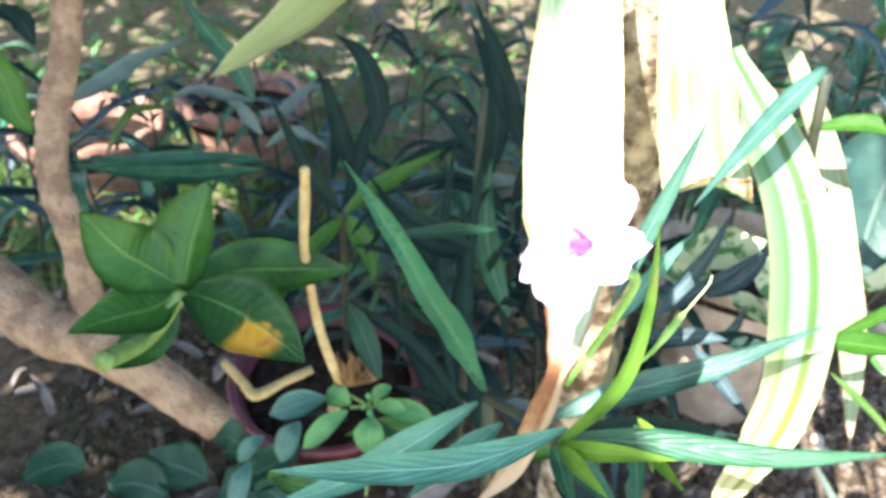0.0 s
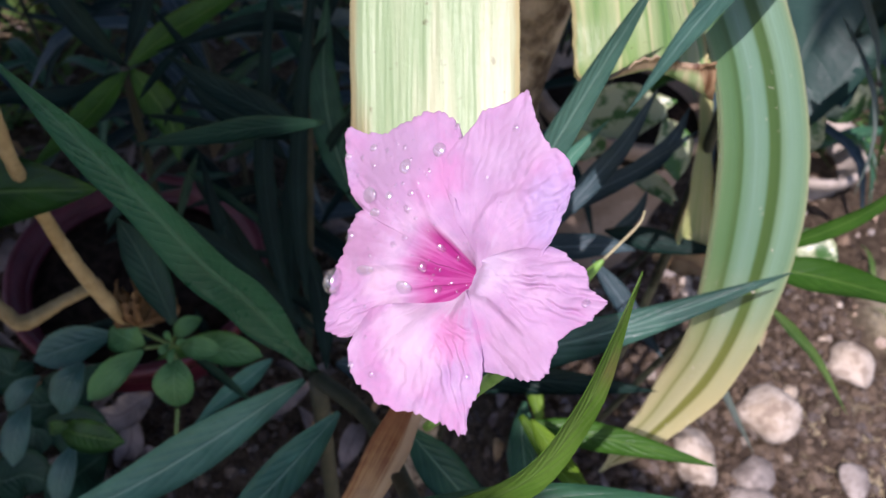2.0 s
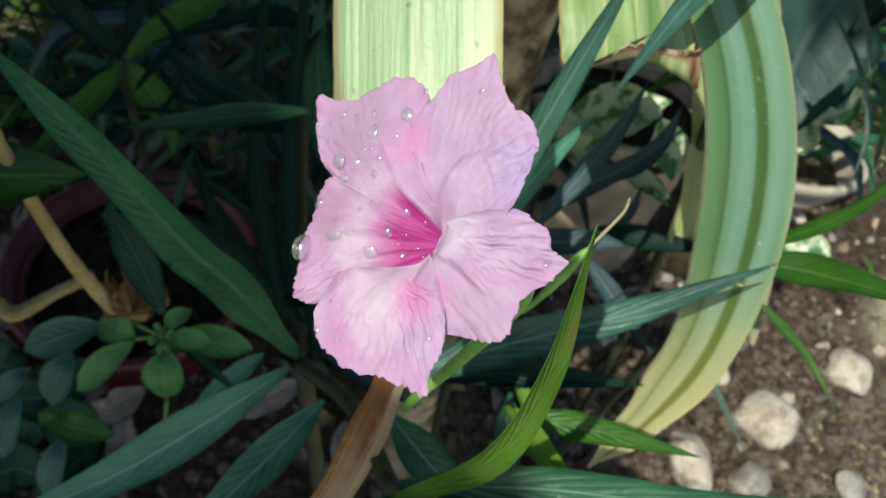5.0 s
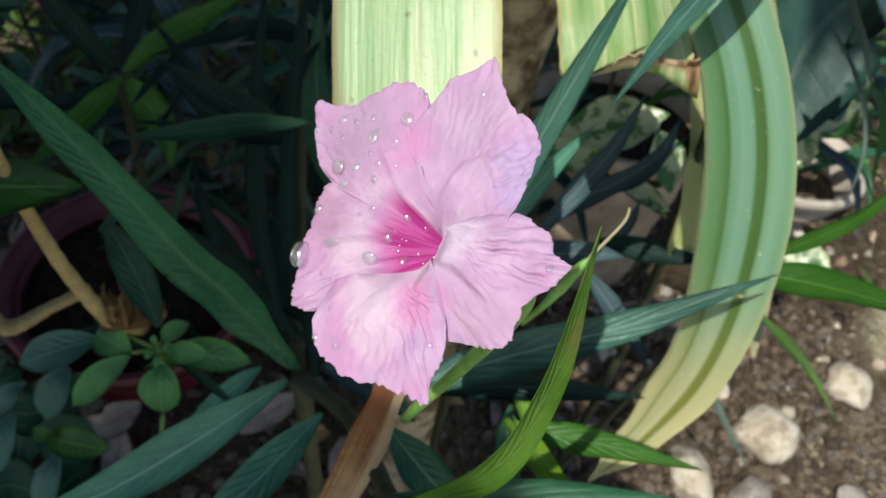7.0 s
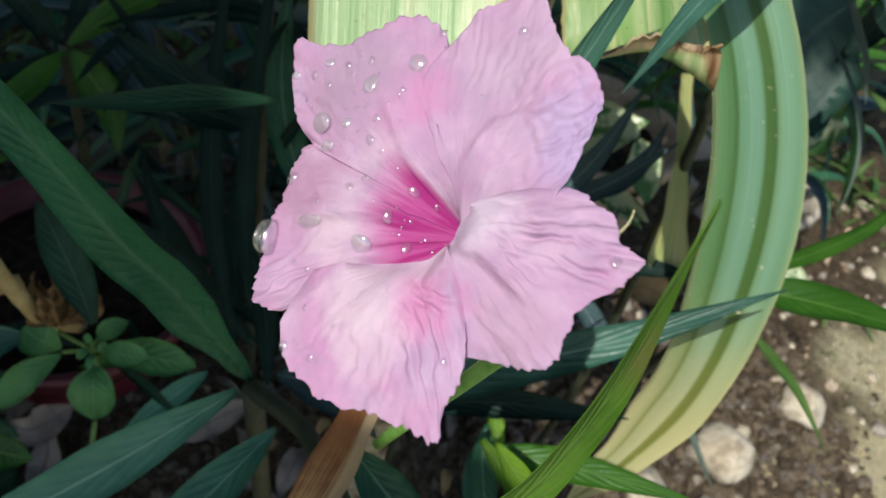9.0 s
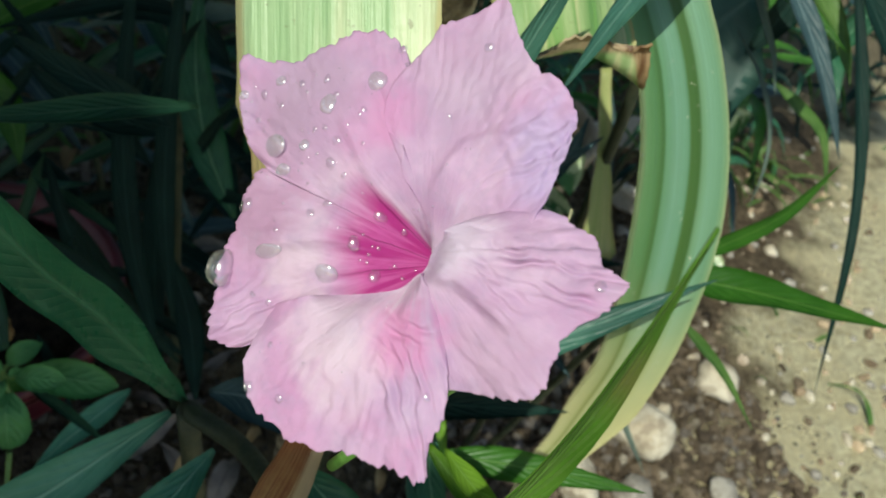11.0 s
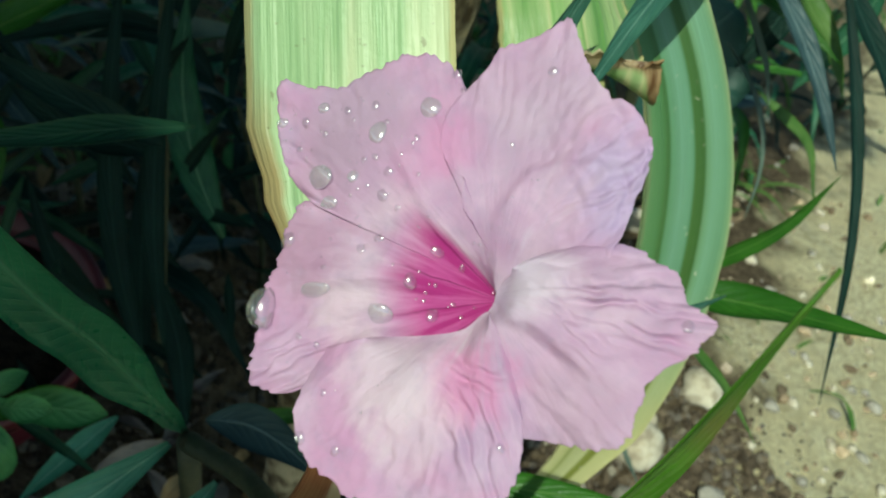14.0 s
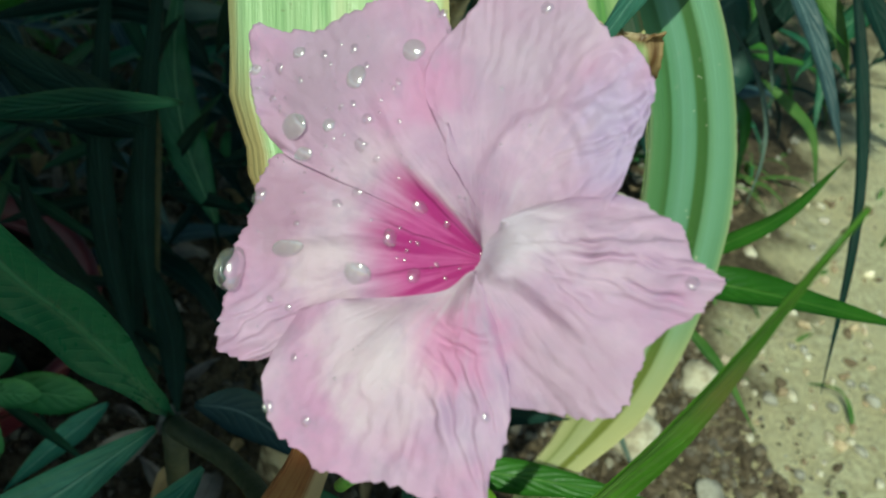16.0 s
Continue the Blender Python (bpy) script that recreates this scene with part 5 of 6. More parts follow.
leaf(cutting, M_BASIL, 0.0034, (0.0658, 0.5632, 0.4803), (0.0651, 0.5627, 0.4842), (0.0647, 0.5636, 0.4860), (0.0644, 0.5647, 0.4868), fold=0.18, wave=0.02, shape=(0.48, 0.1, 2.2), rows=26, teeth=0.05)
leaf(cutting, M_BROAD2, 0.0182, (-0.0098, 0.5706, 0.3885), (0.0040, 0.5617, 0.3963), (0.0185, 0.5566, 0.3979), (0.0312, 0.5536, 0.3971), fold=0.18, wave=0.02, shape=(0.48, 0.1, 2.2), rows=26, teeth=0.05)
leaf(cutting, M_BROAD2, 0.0085, (-0.0150, 0.5706, 0.3872), (-0.0105, 0.5657, 0.3963), (-0.0052, 0.5647, 0.3993), (-0.0004, 0.5652, 0.3997), fold=0.18, wave=0.02, shape=(0.48, 0.1, 2.2), rows=26, teeth=0.05)
leaf(cutting, M_BASIL2, 0.0155, (-0.0030, 0.5679, 0.3741), (-0.0073, 0.5556, 0.3695), (-0.0109, 0.5472, 0.3587), (-0.0137, 0.5413, 0.3473), fold=0.18, wave=0.02, shape=(0.48, 0.1, 2.2), rows=26, teeth=0.05)
leaf(cutting, M_BASIL2, 0.0132, (-0.0198, 0.5944, 0.4075), (-0.0272, 0.5871, 0.4067), (-0.0338, 0.5837, 0.3997), (-0.0393, 0.5822, 0.3916), fold=0.18, wave=0.02, shape=(0.48, 0.1, 2.2), rows=26, teeth=0.05)
leaf(cutting, M_BASIL2, 0.0172, (-0.0339, 0.5948, 0.3769), (-0.0381, 0.5824, 0.3723), (-0.0415, 0.5739, 0.3615), (-0.0441, 0.5679, 0.3500), fold=0.18, wave=0.02, shape=(0.48, 0.1, 2.2), rows=26, teeth=0.05)
rng = random.Random(8)
for _ in range(40):
    tuft = Vector((0.0530, 0.5646, 0.4920))
    lean = tuft + Vector((rng.uniform(-0.012, 0.018), rng.uniform(-0.004, 0.012), rng.uniform(0.002, 0.012)))
    leaf(cutting, M_DRYBROWN, rng.uniform(0.0016, 0.0034), tuft, lean, lean + Vector((-0.0008, 0.0016, 0.0046)), lean + Vector((rng.uniform(-0.004, 0.001), 0.003, 0.0092)),
         fold=0.9, wave=0.3, shape=(0.5, 0.2, 2.0), rows=8, cols=4, turn=rng.uniform(-2, 2), name="dry_bract")
tube(cutting, M_STEMG, (0.0012, 0.001), (0.0494, 0.5744, 0.4754), (0.0569, 0.5699, 0.4746), (0.0643, 0.5669, 0.4723), name="leaf_stalk", sides=8)
tube(cutting, M_STEMG, (0.0012, 0.001), (0.0643, 0.5669, 0.4723), (0.0660, 0.5631, 0.4708), (0.0677, 0.5609, 0.4677), name="leaf_stalk", sides=8)
tube(cutting, M_STEMG, (0.0012, 0.001), (0.0643, 0.5669, 0.4723), (0.0672, 0.5654, 0.4732), (0.0700, 0.5656, 0.4725), name="leaf_stalk", sides=8)
tube(cutting, M_STEMG, (0.0012, 0.001), (0.0643, 0.5669, 0.4723), (0.0580, 0.5663, 0.4717), (0.0517, 0.5672, 0.4694), name="leaf_stalk", sides=8)
tube(cutting, M_STEMG, (0.0012, 0.001), (0.0643, 0.5669, 0.4723), (0.0654, 0.5675, 0.4746), (0.0666, 0.5697, 0.4753), name="leaf_stalk", sides=8)
tube(cutting, M_STEMG, (0.0012, 0.001), (0.0676, 0.5419, 0.4505), (0.0670, 0.5314, 0.4424), (0.0664, 0.5226, 0.4327), name="leaf_stalk", sides=8)
leaf(petunia, M_TEAL, 0.0124, (0.1133, 0.5931, 0.4178), (0.0989, 0.5832, 0.4122), (0.0834, 0.5720, 0.4069), (0.0685, 0.5594, 0.4017), fold=0.3)

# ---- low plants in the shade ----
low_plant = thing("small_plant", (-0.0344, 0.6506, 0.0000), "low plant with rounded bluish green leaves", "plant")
leaf(low_plant, M_SHADE_TONE, 0.0374, (-0.0135, 0.6196, 0.2664), (-0.0245, 0.6025, 0.2751), (-0.0309, 0.5862, 0.2833), (-0.0416, 0.5722, 0.2800), fold=0.15, shape=(0.5, 0.1, 2.4), rows=12)
leaf(low_plant, M_SHADE_TONE, 0.0335, (-0.0103, 0.6306, 0.2717), (-0.0217, 0.6334, 0.2765), (-0.0400, 0.6319, 0.2813), (-0.0544, 0.6356, 0.2886), fold=0.15, shape=(0.5, 0.1, 2.4), rows=12)
leaf(low_plant, M_SHADE_TONE, 0.0353, (-0.0393, 0.6095, 0.3286), (-0.0262, 0.6092, 0.3238), (-0.0126, 0.6055, 0.3173), (0.0031, 0.6033, 0.3116), fold=0.15, shape=(0.5, 0.1, 2.4), rows=12)
leaf(low_plant, M_SHADE_TONE, 0.0383, (-0.0757, 0.6483, 0.3048), (-0.0650, 0.6395, 0.2950), (-0.0608, 0.6263, 0.2855), (-0.0630, 0.6089, 0.2767), fold=0.15, shape=(0.5, 0.1, 2.4), rows=12)
leaf(low_plant, M_SHADE_TONE, 0.0302, (-0.0428, 0.6335, 0.3653), (-0.0518, 0.6261, 0.3639), (-0.0609, 0.6276, 0.3688), (-0.0723, 0.6226, 0.3707), fold=0.15, shape=(0.5, 0.1, 2.4), rows=12)
leaf(low_plant, M_SHADE_TONE, 0.0383, (-0.0910, 0.5926, 0.2795), (-0.0754, 0.5975, 0.2755), (-0.0625, 0.6021, 0.2729), (-0.0448, 0.5965, 0.2638), fold=0.15, shape=(0.5, 0.1, 2.4), rows=12)
leaf(low_plant, M_SHADE_TONE, 0.0460, (-0.1499, 0.6577, 0.3115), (-0.1303, 0.6551, 0.3003), (-0.1156, 0.6546, 0.2938), (-0.0952, 0.6512, 0.2832), fold=0.15, shape=(0.5, 0.1, 2.4), rows=12)
leaf(low_plant, M_SHADE_TONE, 0.0460, (-0.1766, 0.6277, 0.3002), (-0.1596, 0.6343, 0.2968), (-0.1459, 0.6359, 0.2917), (-0.1264, 0.6329, 0.2808), fold=0.15, shape=(0.5, 0.1, 2.4), rows=12)
leaf(low_plant, M_SHADE_TONE, 0.0402, (-0.1955, 0.6333, 0.3150), (-0.2085, 0.6329, 0.3223), (-0.2236, 0.6241, 0.3245), (-0.2375, 0.6121, 0.3237), fold=0.15, shape=(0.5, 0.1, 2.4), rows=12)
leaf(low_plant, M_SHADE_TONE, 0.0362, (-0.0059, 0.6454, 0.3420), (-0.0233, 0.6321, 0.3350), (-0.0407, 0.6222, 0.3316), (-0.0591, 0.6223, 0.3377), fold=0.15, shape=(0.5, 0.1, 2.4), rows=12)
dead_leaf = thing("fallen_leaf", (0.0264, 0.6309, 0.3258), "curled dry grey brown leaf caught among the stems", "dead leaf", "dead leaves on the soil")
leaf(dead_leaf, M_DRY, 0.0224, (0.0264, 0.6309, 0.3258), (0.0159, 0.6235, 0.3237), (0.0039, 0.6160, 0.3224), (-0.0114, 0.6179, 0.3280), fold=0.35, wave=0.1, shape=(0.5, 0.1, 2.2), rows=14)
dead_leaf = thing("fallen_leaf", (-0.0053, 0.6521, 0.2660), "curled dry grey brown leaf caught among the stems", "dead leaf", "dead leaves on the soil")
leaf(dead_leaf, M_DRY, 0.0220, (-0.0053, 0.6521, 0.2660), (-0.0006, 0.6397, 0.2575), (-0.0030, 0.6261, 0.2505), (-0.0100, 0.6137, 0.2459), fold=0.35, wave=0.1, shape=(0.5, 0.1, 2.2), rows=14)
dead_leaf = thing("fallen_leaf", (0.1386, 0.6479, 0.3036), "curled dry grey brown leaf caught among the stems", "dead leaf", "dead leaves on the soil")
leaf(dead_leaf, M_DRY, 0.0212, (0.1386, 0.6479, 0.3036), (0.1219, 0.6413, 0.2996), (0.1054, 0.6330, 0.2952), (0.0904, 0.6232, 0.2906), fold=0.3, wave=0.1, shape=(0.5, 0.1, 2.2), rows=14)
dead_leaf = thing("fallen_leaf", (0.0457, 0.6211, 0.2378), "curled dry grey brown leaf caught among the stems", "dead leaf", "dead leaves on the soil")
leaf(dead_leaf, M_DRYTAN, 0.0144, (0.0457, 0.6211, 0.2378), (0.0621, 0.6288, 0.2394), (0.0791, 0.6308, 0.2385), (0.0920, 0.6364, 0.2404), fold=0.4, wave=0.1, shape=(0.5, 0.1, 2.2), rows=14)
dead_leaf = thing("fallen_leaf", (0.4218, 0.7043, 0.3720), "curled pinkish brown dead leaf under the strap leaf", "dead leaf", "dead leaves on the soil")
leaf(dead_leaf, M_DRYTAN, 0.0287, (0.4179, 0.7091, 0.3736), (0.4316, 0.7050, 0.3796), (0.4450, 0.6961, 0.3814), (0.4578, 0.6827, 0.3796), fold=0.3, wave=0.1, shape=(0.5, 0.1, 2.2), rows=14)

# ---- large leaves behind the strap leaf ----
pothos = thing("potted_plant", (0.6978, 0.9702, 0.2874), "variegated climbing plant with broad blue green leaves in a pot", "plant")
leaf(pothos, M_ELEPHANT, 0.0883, (0.5008, 0.7437, 0.6130), (0.4763, 0.7339, 0.5906), (0.4581, 0.7127, 0.5610), (0.4394, 0.6763, 0.5166), fold=0.2, shape=(0.45, 0.15, 2.2), rows=14)
leaf(pothos, M_ELEPHANT, 0.0736, (0.4539, 0.7915, 0.5763), (0.4747, 0.7690, 0.5603), (0.4912, 0.7324, 0.5488), (0.4991, 0.6991, 0.5366), fold=0.2, shape=(0.45, 0.15, 2.2), rows=14)
leaf(pothos, M_VARIEG, 0.0474, (0.5472, 0.7413, 0.5230), (0.5347, 0.7446, 0.5120), (0.5206, 0.7563, 0.5116), (0.5068, 0.7608, 0.5023), fold=0.2, shape=(0.45, 0.15, 2.2), rows=14)
leaf(pothos, M_VARIEG, 0.0383, (0.4657, 0.6952, 0.4956), (0.4718, 0.7005, 0.5082), (0.4777, 0.7054, 0.5208), (0.4861, 0.7110, 0.5379), fold=0.2, shape=(0.45, 0.15, 2.2), rows=14)
leaf(pothos, M_VARIEG, 0.0388, (0.3686, 0.6977, 0.5296), (0.3503, 0.7042, 0.5252), (0.3316, 0.7088, 0.5192), (0.3085, 0.7116, 0.5098), fold=0.2, shape=(0.45, 0.15, 2.2), rows=14)
leaf(pothos, M_VARIEG, 0.0259, (0.3325, 0.6936, 0.5005), (0.3247, 0.6984, 0.5019), (0.3089, 0.7037, 0.5000), (0.2929, 0.7086, 0.4984), fold=0.2, shape=(0.45, 0.15, 2.2), rows=14)
leaf(pothos, M_VARIEG, 0.0137, (0.3305, 0.6558, 0.5168), (0.3410, 0.6488, 0.5153), (0.3497, 0.6422, 0.5136), (0.3598, 0.6337, 0.5111), fold=0.2, shape=(0.45, 0.15, 2.2), rows=14)
leaf(pothos, M_VARIEG, 0.0264, (0.3739, 0.7042, 0.5195), (0.3781, 0.6951, 0.5109), (0.3804, 0.6864, 0.5019), (0.3826, 0.6747, 0.4899), fold=0.2, shape=(0.45, 0.15, 2.2), rows=14)
leaf(pothos, M_VARIEG, 0.0259, (0.4335, 0.6165, 0.4899), (0.4425, 0.6097, 0.4913), (0.4512, 0.6057, 0.4954), (0.4596, 0.5962, 0.4944), fold=0.2, shape=(0.45, 0.15, 2.2), rows=14)
leaf(pothos, M_VARIEG, 0.0390, (0.5837, 0.7894, 0.5293), (0.5734, 0.7867, 0.5078), (0.5629, 0.7865, 0.4916), (0.5493, 0.7911, 0.4795), fold=0.2, shape=(0.45, 0.15, 2.2), rows=14)
leaf(pothos, M_VARIEG, 0.0285, (0.5883, 0.7696, 0.5046), (0.5774, 0.7734, 0.4935), (0.5658, 0.7785, 0.4839), (0.5548, 0.7847, 0.4777), fold=0.2, shape=(0.45, 0.15, 2.2), rows=14)
leaf(pothos, M_VARIEG, 0.0105, (0.3584, 0.6962, 0.4764), (0.3680, 0.6893, 0.4756), (0.3765, 0.6824, 0.4743), (0.3865, 0.6716, 0.4705), fold=0.2, shape=(0.45, 0.15, 2.2), rows=14)
leaf(pothos, M_VARIEG, 0.0241, (0.3433, 0.7276, 0.5048), (0.3547, 0.7270, 0.5128), (0.3679, 0.7221, 0.5169), (0.3851, 0.7173, 0.5256), fold=0.2, shape=(0.45, 0.15, 2.2), rows=14)
leaf(petunia_right, M_BLUE, 0.0114, (0.3006, 0.6199, 0.5369), (0.3176, 0.6196, 0.5487), (0.3307, 0.6234, 0.5641), (0.3384, 0.6316, 0.5824), fold=0.3)
leaf(petunia_right, M_GREY, 0.0064, (0.3254, 0.6327, 0.4871), (0.3320, 0.6335, 0.4922), (0.3378, 0.6368, 0.4995), (0.3428, 0.6425, 0.5092), fold=0.3)

STALK = (0.1623, 0.4187, 0.6383)

BLACKPOT = Vector((1.0069, 1.2927, 0.0600))
TANPOT = Vector((0.5563, 1.1002, 0.2720))

# ---- the open flower ----
FLOWER = Vector((0.15468, 0.40031, 0.71744))
FU, FV, FN = Vector((0.7732, -0.4274, 0.4684)), Vector((0.0806, 0.7990, 0.5960)), Vector((-0.6290, -0.4231, 0.6522))
APEX = Vector((3.0, -0.6, 0))


def on_flower(a, b, h):
    """A place on the flower from millimetres across, up and towards the viewer."""
    return FLOWER + (FU * a + FV * b + FN * h) * 0.001


def smooth(x):
    x = min(max(x, 0.0), 1.0)
    return x * x * (3 - 2 * x)


def crease(q, line, height, left, right):
    """Height of a fold that follows a line, with its own width on either side, fading towards both ends."""
    best, total, run = None, sum((b - a).length for a, b in zip(line, line[1:])), 0.0
    for a, b in zip(line, line[1:]):
        d = b - a
        t = min(max((q - a).dot(d) / d.length_squared, 0.0), 1.0)
        gap = q - (a + d * t)
        if best is None or gap.length < best[0]:
            best = (gap.length, d.x * gap.y - d.y * gap.x, (run + t * d.length) / total)
        run += d.length
    gap, side, s = best
    wide = left if side > 0 else right
    return height * math.exp(-(gap / wide) ** 2) * smooth(s / 0.25) * smooth((1 - s) / 0.35)


# folds shared by the three lobes that run down into the throat: line, height, width on either side
FUNNEL = [([(-1, -0.2), (-7.8, 1.6), (-14.5, 1.5), (-21, 0.4)], 0.8, 0.8, 2.4), ([(-4, -3.2), (-10, -3.4), (-16, -6.0)], -0.7, 0.9, 1.6),
          ([(4.0, 1.0), (0.9, 3.8), (-2.2, 7.1), (-5.5, 13.0), (-7.6, 17.8), (-8.5, 22)], 0.7, 1.0, 3.2), ([(-7, 5.0), (-12, 8.2), (-19, 12.5)], -0.5, 2.0, 1.6),
          ([(18, 10.2), (10.5, 11.5), (8.0, 11.0), (5.8, 8.7), (3.3, 5.3), (2.7, 3.0)], 0.75, 3.0, 0.8), ([(1.0, 5.0), (0.2, 10.0), (-0.4, 15.0), (0.8, 20)], 0.5, 2.0, 1.4)]


def pleats(q, fields):
    """Fine crinkles in the soft petal. fields: middle, half lengths along and across, direction, spacing and height."""
    h = 0.0
    for x, y, long, wide, way, gap, height in fields:
        c, s = math.cos(radians(way)), math.sin(radians(way))
        u, v = (q.x - x) * c + (q.y - y) * s, (q.y - y) * c - (q.x - x) * s
        w = math.exp(-(u / long) ** 2 - (v / wide) ** 2)
        if w < 0.03:
            continue
        warp = 1.1 * noise.noise(Vector((u * 0.16, v * 0.35, gap * 9))) + 0.35 * noise.noise(Vector((u * 0.5, v * 0.7, gap * 5)))
        turn = 2 * math.pi * (v / gap + warp)
        ridge = 0.8 * math.sin(turn) + 0.2 * math.sin(2 * turn + 0.7)
        h += height * w * ridge * (0.65 + 0.7 * noise.noise(Vector((u * 0.45, v * 0.9, gap * 3))))
    return h


def petal(parent, rim, inner, layer, curl, seed, lip=None, folds=(), fields=(), bulge=0.0):
    """One lobe of the trumpet, from its inner edge by the throat out to its ruffled rim. rim: degrees and millimetres round the throat; inner: the
    inner edge; lip: how far out and how deep the inner edge is rolled under; folds: lines, heights and the widths of both their sides."""
    na, nr = 150, 76
    outer = spline([Vector((r * math.cos(radians(d)), r * math.sin(radians(d)), 0)) for d, r in rim], na)
    start = spline([Vector((x, y, 0)) for x, y in inner], na)
    folds = [([Vector((x, y, 0)) for x, y in line], height, left, right) for line, height, left, right in folds]
    verts, uvs = [], []
    for i, (p, q0) in enumerate(zip(outer, start)):
        a = i / na
        teeth = 0.022 * noise.noise(Vector((a * 26, seed, 0))) + 0.022 * noise.noise(Vector((a * 70, seed, 3)))
        for k in range(nr + 1):
            r = k / nr
            q = q0.lerp(p * (1 + teeth * smooth((r - 0.8) / 0.2)), r)
            d = q - APEX
            far, turn = d.length, math.degrees(math.atan2(d.y, d.x)) % 360
            ring = Vector((math.cos(radians(turn)), math.sin(radians(turn)), 0))
            up = Vector((0, 0, far))
            out = smooth((far - 6) / 10)
            if lip is None:
                steep = 0.34 + 0.66 * smooth((turn - 75) / 60) * smooth((330 - turn) / 60)
                h = layer * smooth((far - 3) / 6) - 7.2 * steep * max(0.0, 1 - far / 11.5) ** 1.25
                shade = far / 24.0 + 0.55 * smooth((132 - turn) / 22)
            else:
                h = layer * smooth(r / 0.2) - lip[1] * (1 - lip[2] * smooth(a)) * max(0.0, 1 - r / lip[0]) ** 1.8 + 0.8 * math.sin(math.pi * a) * smooth((r - 0.15) / 0.5)
                h += bulge * math.exp(-((far - 4.5) / 3.2) ** 2) * smooth(r / 0.15)
                shade = 0.56 + 0.44 * r
            h += out * (0.8 * noise.noise(ring * 2.4 + up * 0.07) + 0.3 * noise.noise(ring * 5 + up * 0.16))
            for line, height, left, right in folds:
                h += crease(q, line, height, left, right)
            h += pleats(q, fields) + 0.05 * out * noise.noise(ring * 34 + up * 0.8) + 0.10 * out * noise.noise(q * 0.9 + Vector((seed, 0, 0)))
            h -= curl * r ** 3
            h += 0.75 * smooth((r - 0.78) / 0.22) * noise.noise(Vector((a * 17, seed * 2, 7)))
            verts.append(on_flower(q.x, q.y, h))
            uvs.append((turn / 90.0, min(1.0, shade)))
    n, c = len(verts), nr + 1
    verts += [v - FN * 0.00022 for v in verts]
    faces = []
    for i in range(na):
        for k in range(nr):
            f = (i * c + k, i * c + k + 1, (i + 1) * c + k + 1, (i + 1) * c + k)
            faces += [f, tuple(x + n for x in f[::-1])]
        faces.append((i * c + nr, i * c + nr + n, (i + 1) * c + nr + n, (i + 1) * c + nr))
    for i in (0, na):
        for k in range(nr):
            faces.append((i * c + k, i * c + k + 1, i * c + k + 1 + n, i * c + k + n))
    return link_mesh("petal", verts, faces, M_PETAL, parent, uvs * 2)


flower = tube(petunia, M_BUD, (0.0012, 0.0016, 0.0022, 0.0034), STALK, on_flower(6, -8, -26), on_flower(4.5, -4, -17), on_flower(3.4, -1.2, -8.5),
              name="flower", label="open five lobed pink flower with a magenta throat")
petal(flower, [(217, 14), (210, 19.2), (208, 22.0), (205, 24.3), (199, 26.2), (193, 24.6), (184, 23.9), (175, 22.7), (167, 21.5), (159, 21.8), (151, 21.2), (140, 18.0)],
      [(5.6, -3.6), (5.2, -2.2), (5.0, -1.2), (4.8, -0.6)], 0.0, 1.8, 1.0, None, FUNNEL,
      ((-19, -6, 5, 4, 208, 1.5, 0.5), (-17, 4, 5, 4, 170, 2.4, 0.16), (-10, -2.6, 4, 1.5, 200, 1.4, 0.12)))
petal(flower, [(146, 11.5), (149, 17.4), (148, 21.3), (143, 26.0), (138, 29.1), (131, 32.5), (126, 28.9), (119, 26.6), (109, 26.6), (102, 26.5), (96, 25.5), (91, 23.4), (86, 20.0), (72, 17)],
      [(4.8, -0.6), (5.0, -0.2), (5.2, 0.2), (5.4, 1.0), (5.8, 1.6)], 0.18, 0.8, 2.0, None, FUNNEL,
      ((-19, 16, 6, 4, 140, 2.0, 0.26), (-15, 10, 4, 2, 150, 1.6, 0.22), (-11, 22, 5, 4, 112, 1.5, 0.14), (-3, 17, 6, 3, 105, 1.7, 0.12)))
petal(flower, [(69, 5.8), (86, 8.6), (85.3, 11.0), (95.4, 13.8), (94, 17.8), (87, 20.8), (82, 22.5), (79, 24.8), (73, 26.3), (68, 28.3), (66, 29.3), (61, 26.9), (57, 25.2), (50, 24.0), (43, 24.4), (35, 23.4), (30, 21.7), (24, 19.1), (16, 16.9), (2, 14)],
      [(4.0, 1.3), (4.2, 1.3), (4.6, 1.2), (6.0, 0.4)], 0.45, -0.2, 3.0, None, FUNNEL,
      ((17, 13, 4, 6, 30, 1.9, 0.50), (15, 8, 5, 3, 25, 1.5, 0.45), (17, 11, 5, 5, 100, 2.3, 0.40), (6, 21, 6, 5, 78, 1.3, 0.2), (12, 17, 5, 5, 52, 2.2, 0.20)))
